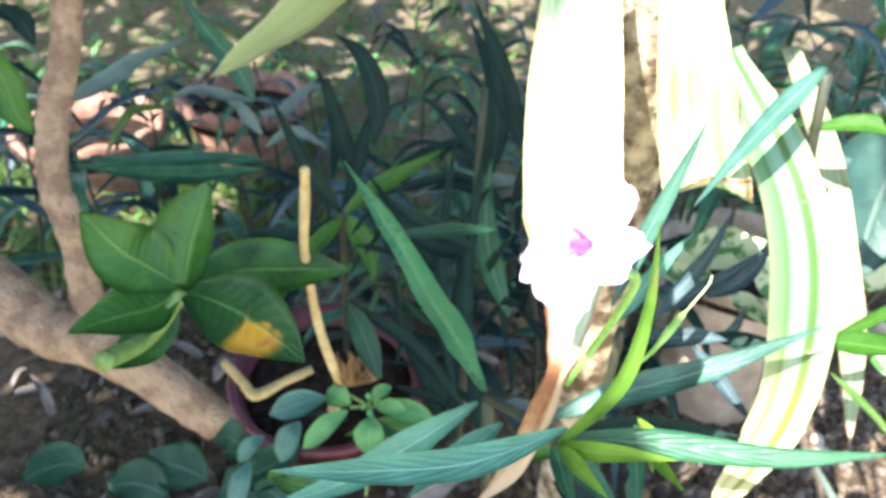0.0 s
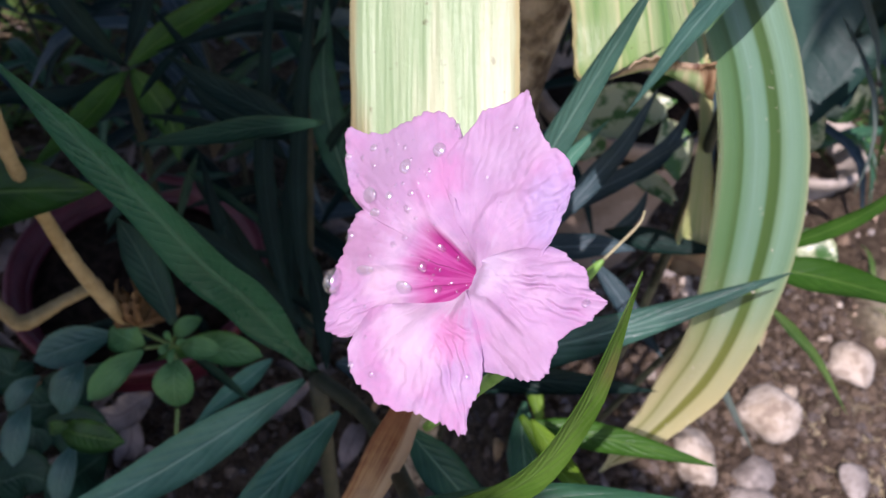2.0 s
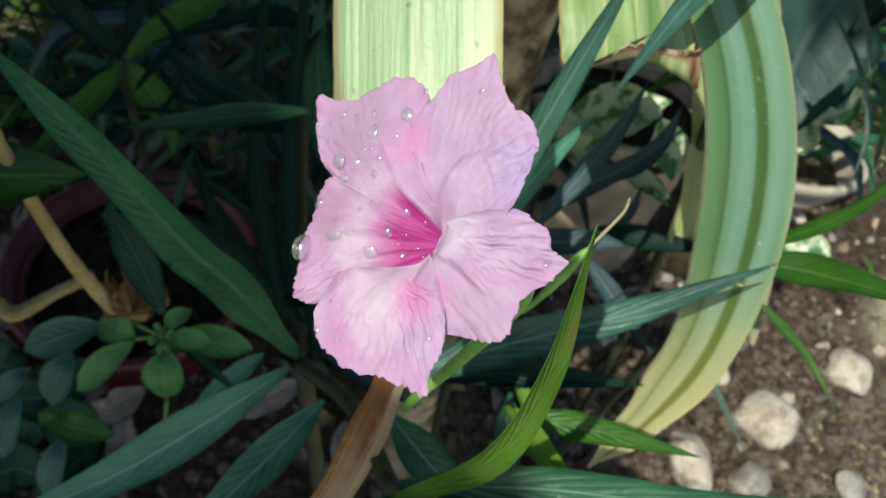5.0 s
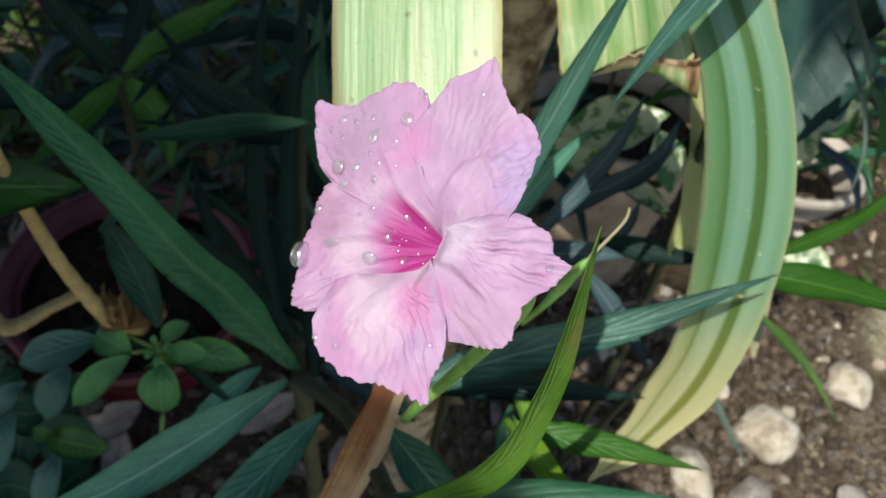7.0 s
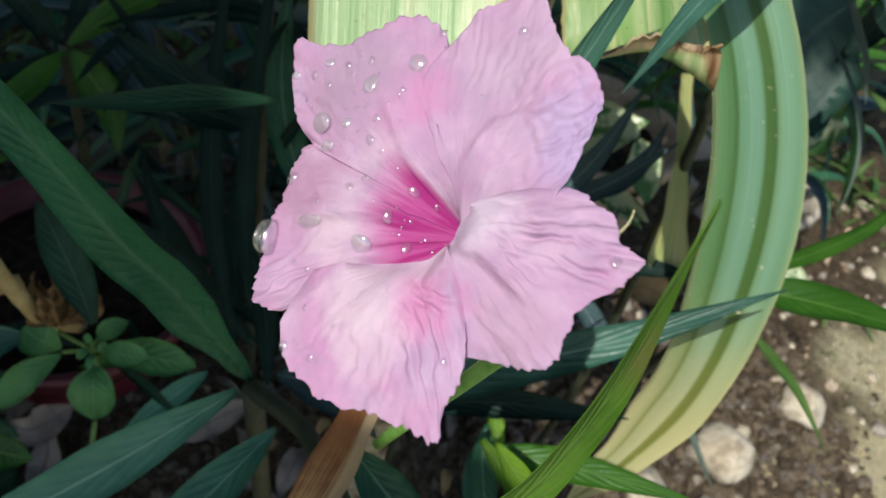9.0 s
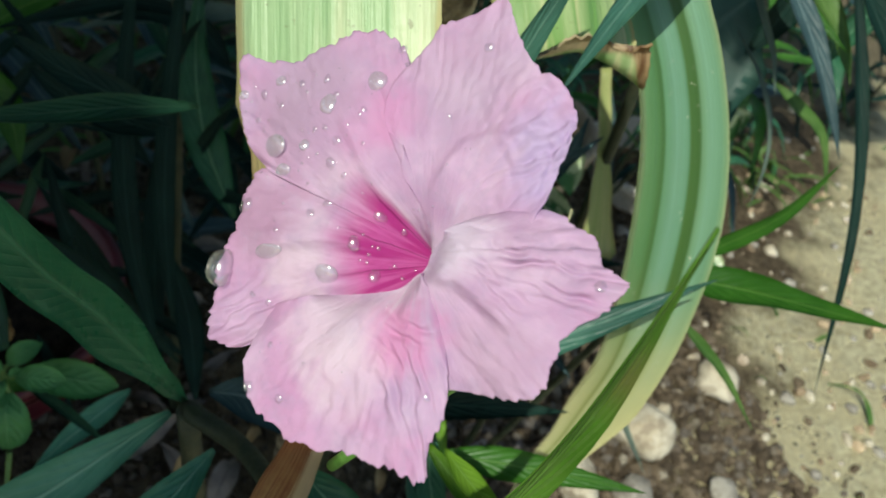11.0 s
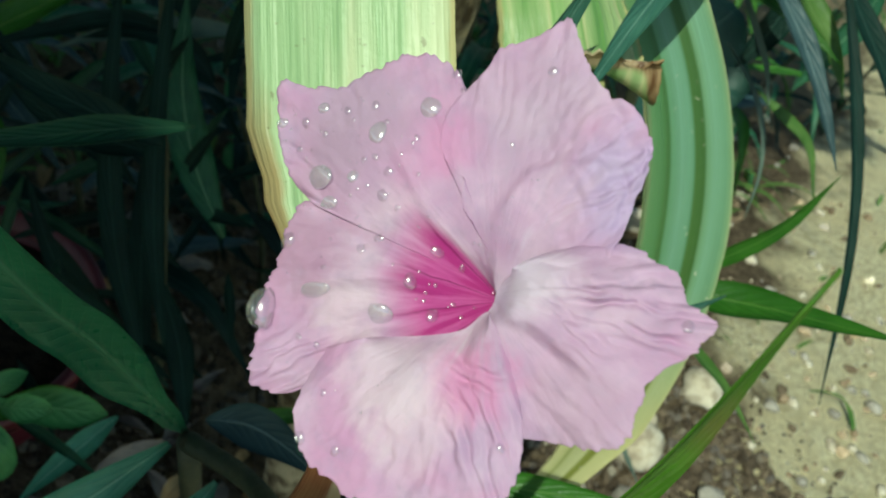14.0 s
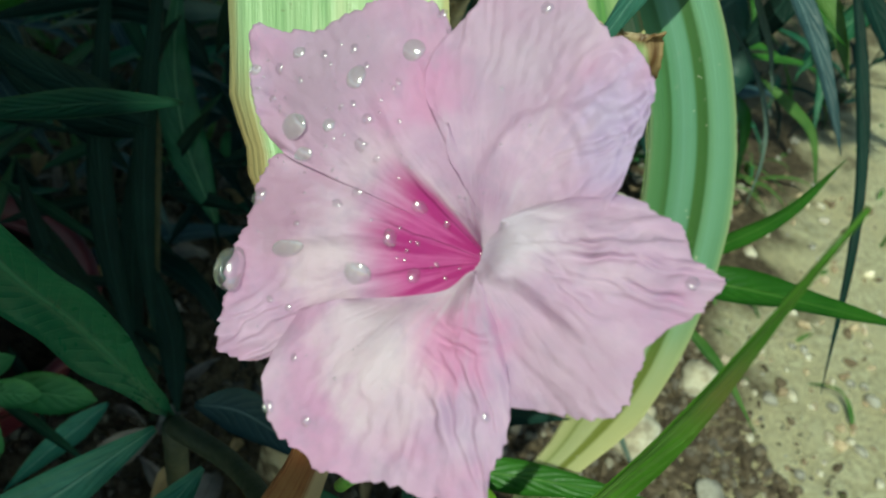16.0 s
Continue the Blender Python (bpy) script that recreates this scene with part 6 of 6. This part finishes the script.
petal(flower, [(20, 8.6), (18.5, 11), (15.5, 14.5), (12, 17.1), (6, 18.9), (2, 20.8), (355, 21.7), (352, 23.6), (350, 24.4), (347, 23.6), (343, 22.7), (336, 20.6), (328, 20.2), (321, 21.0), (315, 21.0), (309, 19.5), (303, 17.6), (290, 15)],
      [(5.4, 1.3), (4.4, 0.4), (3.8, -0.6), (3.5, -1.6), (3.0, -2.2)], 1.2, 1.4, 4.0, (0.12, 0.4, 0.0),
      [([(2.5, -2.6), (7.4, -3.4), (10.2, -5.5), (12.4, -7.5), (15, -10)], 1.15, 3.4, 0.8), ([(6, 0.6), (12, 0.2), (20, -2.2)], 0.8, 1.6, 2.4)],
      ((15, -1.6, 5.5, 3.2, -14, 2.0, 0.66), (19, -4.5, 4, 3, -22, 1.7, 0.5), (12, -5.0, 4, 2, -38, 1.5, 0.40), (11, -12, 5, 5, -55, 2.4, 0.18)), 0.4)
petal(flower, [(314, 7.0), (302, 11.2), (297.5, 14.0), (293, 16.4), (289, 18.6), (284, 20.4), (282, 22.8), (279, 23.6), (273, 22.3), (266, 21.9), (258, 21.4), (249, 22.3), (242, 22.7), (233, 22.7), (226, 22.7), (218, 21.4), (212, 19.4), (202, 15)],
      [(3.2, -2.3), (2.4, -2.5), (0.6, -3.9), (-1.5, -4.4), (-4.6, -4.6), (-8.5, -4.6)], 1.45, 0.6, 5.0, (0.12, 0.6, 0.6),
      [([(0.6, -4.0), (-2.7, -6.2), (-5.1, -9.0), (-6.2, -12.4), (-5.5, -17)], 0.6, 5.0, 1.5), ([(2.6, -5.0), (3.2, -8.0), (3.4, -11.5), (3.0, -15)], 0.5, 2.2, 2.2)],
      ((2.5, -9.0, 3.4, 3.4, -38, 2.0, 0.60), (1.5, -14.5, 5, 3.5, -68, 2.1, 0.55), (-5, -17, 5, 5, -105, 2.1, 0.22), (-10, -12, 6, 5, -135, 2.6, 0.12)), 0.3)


def droplet(a, b, size, tall=0.55, long=1.2, turn=None, water=M_WATER):
    """A bead of water that sits on the petals at a, b."""
    origin, way = on_flower(a, b, 12), -FN
    best = None
    for pet in flower.children:
        inv = pet.parent.matrix_basis.translation + petunia.matrix_basis.translation
        hit, place, normal, _ = pet.ray_cast(origin - inv, way)
        if hit and (best is None or (place + inv - origin).length < (best[0] - origin).length):
            best = (place + inv, normal)
    if best is None:
        return
    place, up = best
    turn = (a * 1.7 + b) % 3.14 if turn is None else turn
    if up.dot(FN) < 0:
        up = -up
    bm = bmesh.new()
    bmesh.ops.create_uvsphere(bm, u_segments=20, v_segments=12, radius=1.0)
    side = FU.cross(up).normalized()
    ahead = up.cross(side).normalized()
    for v in bm.verts:
        x, y, z = v.co
        uneven = 1 + 0.22 * noise.noise(Vector((x + a, y + b, z))) if size > 0.3 else 1
        z = z * tall if z > 0 else z * 0.25
        x, y = x * long * uneven, y * uneven
        x, y = x * math.cos(turn) - y * math.sin(turn), x * math.sin(turn) + y * math.cos(turn)
        v.co = (ahead * -x + side * y + up * z) * size * 0.001
    me = bpy.data.meshes.new("water_droplet")
    bm.to_mesh(me)
    bm.free()
    me.materials.append(water)
    me.polygons.foreach_set("use_smooth", [True] * len(me.polygons))
    ob = new("water_droplet", me)
    ob.location = place
    tagged(ob, "clear bead of water resting on a pink petal", "water droplet", "droplets on the flower")


bpy.context.view_layer.update()
# the large bright beads, then the clear ones, then the fine spray
for a, b, size, long, turn in ((-3.1, 19.4, 0.95, 1.0, 0), (-8.7, 17.0, 0.85, 1.15, 1.3), (-15.6, 12.7, 0.95, 1.75, 0.1), (-8.7, -2.2, 0.95, 1.15, 0), (-16.0, 0.5, 0.72, 2.2, 0.25),
                               (-11.5, 12.4, 0.5, 1.1, 0.6), (-15.5, 20.7, 0.5, 1.1, 0.3), (-21.0, 19.8, 0.48, 1.3, 0.2), (-14.6, 9.9, 0.55, 1.6, 0.2)):
    droplet(a, b, size * 1.3, 0.5, long, turn, M_WATER_BRIGHT)
for a, b, size in ((-8.2, 10.1, 0.52), (-7.4, 12.6, 0.45), (-8.8, 5.8, 0.45), (-10.6, 4.6, 0.42), (-14.8, 2.8, 0.26), (-3.5, -2.4, 0.55), (-2.8, 4.1, 0.55), (-5.3, 1.0, 0.6), (-20.0, 6.3, 0.75),
                   (-17.8, 19.3, 0.45), (-12.5, 19.9, 0.36), (-9.2, 20.1, 0.4), (-15.2, 17.6, 0.32), (-18.7, 16.3, 0.36), (-8.9, 14.2, 0.28), (-7.7, 18.0, 0.26), (-0.4, 22.9, 0.5),
                   (0.7, 20.8, 0.45), (-0.6, 2.6, 0.32), (2.1, 0.1, 0.2), (-13.5, -10.2, 0.26), (-16.1, -14.7, 0.5), (-12.1, -15.9, 0.4), (4.6, -15.1, 0.32), (10.1, 21.4, 0.42),
                   (5.8, 14.2, 0.22), (-4.3, 16.0, 0.28), (-10.2, 14.1, 0.22), (-15.8, -5.4, 0.3), (-18.2, -4.4, 0.32), (21.5, -4.2, 0.5), (-6.5, 8.6, 0.3)):
    droplet(a, b, size * 1.25)
rng = random.Random(17)
for _ in range(60):
    a, b = rng.uniform(-21, -3), rng.uniform(5, 22)
    droplet(a, b, 0.09 + 0.16 * rng.random() ** 2)
for _ in range(16):
    a, b = rng.uniform(-7, 3), rng.uniform(-4, 5)
    droplet(a, b, rng.uniform(0.12, 0.34))
for _ in range(24):
    a, b = rng.uniform(-22, 12), rng.uniform(-17, 12)
    droplet(a, b, rng.uniform(0.08, 0.18))
droplet(-22.9, -1.2, 1.75, 1.0, 1.35, 1.45)


# ---- pots ----
def pot(name, rim_at, radius, height, wall, material, label, ribs=0, scallop=0.0, fill=0.02, tilt=(0, 0), foot=0.74, lip=0.020):
    """An open flower pot with a thick lip, filled with soil to a little below the rim."""
    base = rim_at - pose(0, 0, 0, tilt[0], tilt[1], 0) @ Vector((0, 0, height))
    holder = thing(name, tuple(base), label, "flower pot")
    outer = [(radius * 0.02, 0.0), (radius * (foot - 0.02), 0.0), (radius * foot, 0.004)]
    steps = 14
    for k in range(1, steps):
        s = k / steps
        bump = 0.003 * math.sin(s * math.pi * 2 * ribs) if ribs else 0
        outer.append((radius * (foot + (0.96 - foot) * s) + bump, height * s))
    outer += [(radius * 0.98, height - lip - 0.002), (radius * 1.05, height - lip), (radius * 1.06, height - 0.004), (radius * 1.04, height),
              (radius * 1.04 - wall, height), (radius * 0.98 - wall, height - 0.02), (radius * (0.98 + foot) * 0.5 - wall, height * 0.5), (radius * (foot - 0.04), 0.012), (0.002, 0.012)]
    lathe("pot_wall", outer, base, material, holder, tilt=tilt, scallop=scallop)
    soil = [(0.001, height - fill + 0.004)] + [(radius * 0.93 * k / 8, height - fill + 0.004 * math.sin(k * 2.3)) for k in range(1, 9)] + [(radius * 0.9, height - fill - 0.02)]
    lathe("soil", soil, base, M_DARKSOIL, holder, tilt=tilt, wobble=0.01)
    return holder


pot("flower_pot", POT, 0.092, 0.16, 0.006, M_REDPOT, "round dark red ribbed plastic pot filled with dark soil", ribs=9, fill=0.02, tilt=(6, 0), foot=0.62, lip=0.012)
pot("flower_pot", BLACKPOT, 0.135, BLACKPOT.z + 0.12, 0.009, M_CREAMPOT, "cream pot sunk into the soil under large leaves", fill=0.14)
pot("flower_pot", TANPOT, 0.12, TANPOT.z, 0.009, M_TANPOT, "tan grey pot with a ribbed wall behind the leaves", ribs=2, fill=0.03)
pot("flower_pot", Vector((-0.66, 1.68, 0.16)), 0.15, 0.16, 0.012, M_TERRA, "terracotta bowl with a scalloped rim", scallop=0.02, fill=0.03)
pot("flower_pot", Vector((-0.36, 1.86, 0.17)), 0.15, 0.17, 0.012, M_TERRA, "terracotta bowl with a scalloped rim", scallop=0.02, fill=0.03)

# ---- stones ----
STONE = "pale rough garden stone half sunk in the soil"
rock("stone", (0.7193, 0.7485, 0.030), (0.046, 0.040, 0.034), M_STONE, 1, STONE, turn=20)
rock("stone", (0.5980, 0.7052, 0.020), (0.028, 0.044, 0.028), M_STONE, 2, STONE, turn=-10)
rock("stone", (0.8904, 0.8277, 0.018), (0.034, 0.032, 0.026), M_STONE, 3, STONE, turn=50)
rock("stone", (0.7734, 0.7862, 0.012), (0.015, 0.011, 0.010), M_STONE, 4, "small pale stone on the soil", turn=30)
rock("stone", (0.6706, 0.6743, 0.012), (0.036, 0.024, 0.018), M_STONE2, 5, "flat grey brown stone on the soil", turn=25)
rock("stone", (0.6572, 0.6366, 0.012), (0.038, 0.026, 0.020), M_STONE2, 6, "flat grey brown stone on the soil", turn=-20)
rock("stone", (0.8751, 0.8705, 0.008), (0.013, 0.009, 0.007), M_STONE, 7, "small pale stone on the soil", turn=10)
rock("stone", (0.80, 0.66, 0.008), (0.030, 0.020, 0.012), M_STONE2, 8, "flat grey brown stone on the soil", turn=60)
rng = random.Random(11)
for k in range(60):
    x, y, r = rng.uniform(0.45, 1.6), rng.uniform(0.55, 1.6), rng.uniform(0.006, 0.016)
    rock("stone", (x, y, ground_z(x, y) + r * 0.3), (r * rng.uniform(0.8, 1.3), r, r * 0.7), M_STONE if rng.random() < 0.55 else M_STONE2, k + 20, "small pale stone on the soil", turn=rng.uniform(0, 180), sub=2)

for k in range(70):
    x, y, r = rng.uniform(0.88, 1.4), rng.uniform(0.55, 1.15), rng.uniform(0.003, 0.010)
    rock("stone", (x, y, ground_z(x, y) + r * 0.3), (r * rng.uniform(0.8, 1.4), r, r * 0.7), M_STONE if rng.random() < 0.8 else M_STONE2, k + 90, "small pale stone on the pale ground", turn=rng.uniform(0, 180), sub=2)

# ---- fallen leaves ----
def fallen(x, y, size, material, seed, label):
    rng = random.Random(seed)
    a = rng.uniform(0, 6.28)
    d = Vector((math.cos(a), math.sin(a), 0))
    z = ground_z(x, y) + 0.006
    p = [Vector((x, y, z)) + d * size * s + Vector((0, 0, 0.012 * math.sin(s * 3.1) + 0.004 * rng.random())) for s in (0, 0.35, 0.7, 1)]
    holder = thing("fallen_leaf", p[0], label, "dead leaf", "dead leaves on the soil")
    leaf(holder, material, size * 0.42, *p, face=(0.1, -0.1, 1), fold=0.35, wave=0.10, shape=(0.5, 0.1, 2.0), rows=12)


rng = random.Random(3)
for k in range(40):
    x, y = rng.uniform(-0.25, 0.45), rng.uniform(0.62, 1.15)
    fallen(x, y, rng.uniform(0.02, 0.055), M_DRY if rng.random() < 0.55 else M_DRYTAN, k, "curled dry grey brown leaf on the soil")

# ---- shoots and weeds around ----
def shoot(x, y, height, nodes, size, seed, label, materials, low=0.25):
    """A petunia shoot: a thin stem with pairs of narrow leaves, each pair crosswise to the last."""
    rng = random.Random(seed)
    z = ground_z(x, y)
    lean = Vector((rng.uniform(-0.2, 0.2), rng.uniform(-0.25, 0.1), 1)).normalized()
    holder = thing("petunia_plant", (x, y, z), label, "plant", "petunia shoots in the bed")
    root = Vector((x, y, z - 0.01))
    tube(holder, M_STEM, (0.004, 0.002), root, root + lean * height * 0.5 + Vector((0.01, 0, 0)), root + lean * height, sides=8, steps=6)
    turn = rng.uniform(0, 3.14)
    for k in range(nodes):
        s = low + (1 - low) * k / max(nodes - 1, 1)
        at = root + lean * height * s
        for flip in (0, math.pi):
            a = turn + k * 1.57 + flip + rng.uniform(-0.3, 0.3)
            d = Vector((math.cos(a), math.sin(a), 0))
            n = size * rng.uniform(0.7, 1.15) * (1 - 0.35 * s)
            rise = rng.uniform(0.1, 0.75)
            p = [at, at + d * n * 0.35 + Vector((0, 0, n * 0.35 * rise)), at + d * n * 0.7 + Vector((0, 0, n * 0.4 * rise)), at + d * n + Vector((0, 0, n * (0.3 * rise - 0.3)))]
            leaf(holder, rng.choice(materials), n * 0.13, *p, face=(0, 0, 1), rows=10, cols=4, fold=0.3)


SHADED = "petunia shoot with narrow dark leaves in the shaded bed"
for k, (x, y, h) in enumerate(((-0.42, 1.05, 0.34), (-0.18, 1.22, 0.42), (0.10, 1.15, 0.40), (0.28, 1.30, 0.45), (0.48, 1.45, 0.5), (0.05, 1.55, 0.45), (-0.62, 1.30, 0.36), (0.22, 1.75, 0.5), (0.62, 1.80, 0.5),
                               (0.16, 0.98, 0.30), (0.36, 1.02, 0.34), (-0.02, 1.02, 0.22),
                               (-0.30, 0.95, 0.25), (0.08, 0.86, 0.24), (0.24, 0.88, 0.26), (-0.45, 1.45, 0.4), (-0.10, 1.42, 0.45), (0.36, 1.22, 0.42), (-0.25, 1.7, 0.4), (-0.8, 1.55, 0.35),
                               (0.45, 1.2, 0.4), (0.75, 1.35, 0.4), (0.9, 1.75, 0.5), (0.4, 2.1, 0.5), (0.0, 2.2, 0.5), (0.8, 2.2, 0.5), (1.3, 2.4, 0.5), (-0.95, 1.1, 0.3))):
    shoot(x, y, h, 6, 0.21, k, SHADED, (M_DEEP_SHADE, M_DEEP_SHADE, M_BLUE, M_MID))
for k, (x, y, h) in enumerate(((0.98, 1.22, 0.30), (1.12, 1.42, 0.36), (1.35, 1.50, 0.36), (1.55, 1.75, 0.40), (0.86, 1.50, 0.42), (1.75, 1.55, 0.36), (1.9, 1.9, 0.4), (1.2, 2.0, 0.45))):
    shoot(x, y, h, 6, 0.22, k + 40, "petunia shoot with green leaves at the edge of the bare soil", (M_DEEP_SHADE, M_MID, M_MID, M_GREEN))

for k, (x, y, h) in enumerate(((0.53, 1.09, 0.60), (0.43, 1.02, 0.64), (0.57, 0.98, 0.56), (0.66, 1.20, 0.62), (0.48, 1.20, 0.66), (0.74, 1.10, 0.56))):
    shoot(x, y, h, 6, 0.24, k + 60, "tall petunia shoot with leaves crowded at its top", (M_MID, M_MID, M_GREEN, M_BLUE), 0.66)


def blades(name, count, area, size, width, material, seed, label, category):
    """Many thin arching blades in one mesh."""
    rng = random.Random(seed)
    verts, faces, uvs = [], [], []
    for _ in range(count):
        x, y = rng.uniform(area[0], area[1]), rng.uniform(area[2], area[3])
        a, n, w = rng.uniform(0, 6.28), size * rng.uniform(0.4, 1.3), width * rng.uniform(0.6, 1.3)
        d = Vector((math.cos(a), math.sin(a), 0))
        side = Vector((-d.y, d.x, 0))
        at = Vector((x, y, ground_z(x, y)))
        lie = rng.uniform(0.3, 1.0)
        o = len(verts)
        for k in range(6):
            s = k / 5
            p = at + d * n * s * lie + Vector((0, 0, n * (s * (1.2 - lie * 0.6) - 0.55 * s * s)))
            half = side * w * (0.35 + 0.65 * math.sin(math.pi * min(s + 0.2, 1)) if s < 1 else 0.05)
            verts += [p - half, p + Vector((0, 0, -w * 0.4)), p + half]
            uvs += [(0, s), (0.5, s), (1, s)]
        for k in range(5):
            for j in (0, 1):
                q = o + k * 3 + j
                faces.append((q, q + 1, q + 4, q + 3))
    tagged(link_mesh(name, verts, faces, material, None, uvs), label, category, kind="stuff")


blades("weeds", 1500, (-1.9, 1.4, 1.30, 3.0), 0.13, 0.006, M_GRASS, 1, "low light green weeds and grass on the soil", "weeds")
blades("weeds", 700, (-1.1, -0.25, 1.25, 2.3), 0.16, 0.005, M_GRASS, 3, "low light green weeds and grass on the soil", "weeds")
blades("weeds", 900, (-1.9, 1.4, 1.3, 3.0), 0.07, 0.011, M_BASIL, 2, "small leafy weeds on the soil", "weeds")
blades("weeds", 90, (0.9, 2.2, 0.55, 2.2), 0.07, 0.004, M_GRASS, 4, "sparse grass on the open soil", "weeds")
blades("leaf_litter", 500, (-0.6, 0.6, 0.6, 1.8), 0.05, 0.006, M_DRY, 6, "dry litter of thin leaves under the plants", "litter")


def foliage(name, count, place, size, material, seed, label, category, keep=None, parent=None):
    """A mass of small leaves, each bent along its rib, in one mesh."""
    rng = random.Random(seed)
    verts, faces, uvs = [], [], []
    for _ in range(count):
        p = place(rng)
        a, b = rng.uniform(0, 6.28), rng.uniform(-0.9, 0.9)
        d = Vector((math.cos(a) * math.cos(b), math.sin(a) * math.cos(b), math.sin(b)))
        side = d.cross(Vector((rng.uniform(-1, 1), rng.uniform(-1, 1), 1.2))).normalized()
        up = side.cross(d)
        n = size * rng.uniform(0.6, 1.3)
        if keep is not None and not (keep(p + d * n * 0.2) and keep(p + d * n * 0.8)):
            continue
        o = len(verts)
        for s, w in ((0, 0.02), (0.3, 0.17), (0.65, 0.14), (1, 0.01)):
            mid = p + d * n * s - up * n * 0.25 * s * s
            verts += [mid - side * w * n + up * w * n * 0.3, mid, mid + side * w * n + up * w * n * 0.3]
            uvs += [(0, s), (0.5, s), (1, s)]
        for k in range(3):
            for j in (0, 1):
                q = o + k * 3 + j
                faces.append((q, q + 1, q + 4, q + 3))
    ob = link_mesh(name, verts, faces, material, parent, uvs)
    if parent is None:
        tagged(ob, label, category, kind="stuff")


def hedge_place(rng):
    s = rng.uniform(0, 1)
    x = -4 + 9 * s
    return Vector((x, 3.3 + rng.uniform(0, 0.8) + 0.3 * math.sin(x * 2), rng.uniform(0.0, 1.7)))


foliage("hedge", 4200, hedge_place, 0.17, M_BROAD2, 21, "dense dark green shrubs closing the garden bed", "shrubs")

# unseen tree added to shade the bed, with gaps cut over each sunlit spot
SUNNY = ((FLOWER, 0.0), (Vector((0.288, 0.505, 0.65)), 0.03), (Vector((1.22, 1.22, 0.0)), 0.20), (Vector((0.355, 0.715, 0.52)), -0.02), (Vector((0.167, 0.499, 0.691)), 0.02), (Vector((0.74, 0.76, 0.03)), 0.07), (Vector((0.416, 0.767, 0.431)), -0.04), (Vector((-0.47, 1.60, 0.05)), 0.03), (Vector((0.60, 0.90, 0.25)), 0.0), (Vector((1.18, 0.68, 0.0)), 0.30), (Vector((1.6, 0.98, 0.0)), 0.38), (Vector((1.45, 0.5, 0.0)), 0.35), (Vector((1.02, 0.70, 0.0)), 0.12), (Vector((-0.62, 1.75, 0.0)), 0.14))
CROWN = Vector((0.35, 0.75, 0.4)) + SUN * 1.7


tree = thing("tree", (-1.0, -0.75, 0.0), "unseen leafy tree with a leaning trunk, added to shade the bed", "tree")
tube(tree, M_BARK, (0.075, 0.060, 0.050), (-1.0, -0.75, -0.05), (-0.98, -0.62, 0.8), (-0.86, -0.42, 1.5), name="trunk", knots=0.06, sides=20)
tube(tree, M_BARK, (0.040, 0.030, 0.015), (-0.88, -0.45, 1.42), (-0.66, -0.34, 1.62), (-0.45, -0.26, 1.70), name="limb", knots=0.06)
tube(tree, M_BARK, (0.042, 0.030, 0.012), (-0.88, -0.45, 1.42), (-0.80, 0.10, 1.75), (-0.66, 0.70, 1.95), (-0.58, 1.15, 2.05), name="limb", knots=0.06)
tube(tree, M_BARK, (0.034, 0.024, 0.012), (-0.88, -0.45, 1.42), (-0.80, -0.20, 1.58), (-0.69, 0.04, 1.66), name="limb", knots=0.06)


def crown_place(rng):
    u = SUN.cross(Vector((1, 0, 0))).normalized()
    v = SUN.cross(u)
    r, a = 1.25 * math.sqrt(rng.random()), rng.uniform(0, 6.28)
    return CROWN + u * r * math.cos(a) + v * r * math.sin(a) + SUN * rng.uniform(-0.12, 0.12)


def crown_keep(p):
    for centre, radius in SUNNY:
        d = p - centre
        if (d - SUN * d.dot(SUN)).length < radius + 0.06:
            return False
    foot = p - SUN * ((p.z - 0.4) / SUN.z)
    return foot.y > 0.25


foliage("crown", 2100, crown_place, 0.15, M_BROAD2, 31, "leafy crown added out of view to shade the bed", "tree", crown_keep, tree)


# second crown added out of view, to shade the ground behind the bed
def back_place(rng):
    r, a = 1.5 * math.sqrt(rng.random()), rng.uniform(0, 6.28)
    return Vector((0.1, 2.3, 0.3)) + SUN * 2.2 + Vector((r * math.cos(a) * 1.3, r * math.sin(a), rng.uniform(-0.15, 0.15)))


foliage("crown", 3400, back_place, 0.17, M_BROAD2, 33, "leafy crown added out of view to shade the ground behind", "tree", crown_keep, tree)


# foliage added above view to block sky light on the left side
def shrub_place(rng):
    return Vector((rng.uniform(-1.0, 0.10), rng.uniform(0.55, 1.7), rng.uniform(1.0, 1.45)))


foliage("foliage", 850, shrub_place, 0.16, M_BROAD2, 35, "foliage added above the shrub, out of view, to shade the bed", "shrub", crown_keep, broad_shrub)


# extra leaves out of view, added to keep sun off the left
def left_place(rng):
    u = SUN.cross(Vector((1, 0, 0))).normalized()
    v = SUN.cross(u)
    r, a = 0.55 * math.sqrt(rng.random()), rng.uniform(0, 6.28)
    return Vector((-0.28, 0.74, 0.55)) + SUN * 1.35 + u * r * math.cos(a) + v * r * math.sin(a) + SUN * rng.uniform(-0.1, 0.1)


foliage("crown", 560, left_place, 0.15, M_BROAD2, 37, "leaves added out of view to shade the left of the bed", "tree", crown_keep, tree)


# leaves added out of view, to keep the sun off the branch below
def branch_place(rng):
    u = SUN.cross(Vector((1, 0, 0))).normalized()
    v = SUN.cross(u)
    r, a = 0.30 * math.sqrt(rng.random()), rng.uniform(0, 6.28)
    return Vector((-0.10, 0.52, 0.62)) + SUN * 0.95 + u * r * math.cos(a) + v * r * math.sin(a) + SUN * rng.uniform(-0.08, 0.08)


foliage("foliage", 420, branch_place, 0.14, M_BROAD2, 39, "leaves added out of view to shade the shrub's branch", "shrub", crown_keep, broad_shrub)
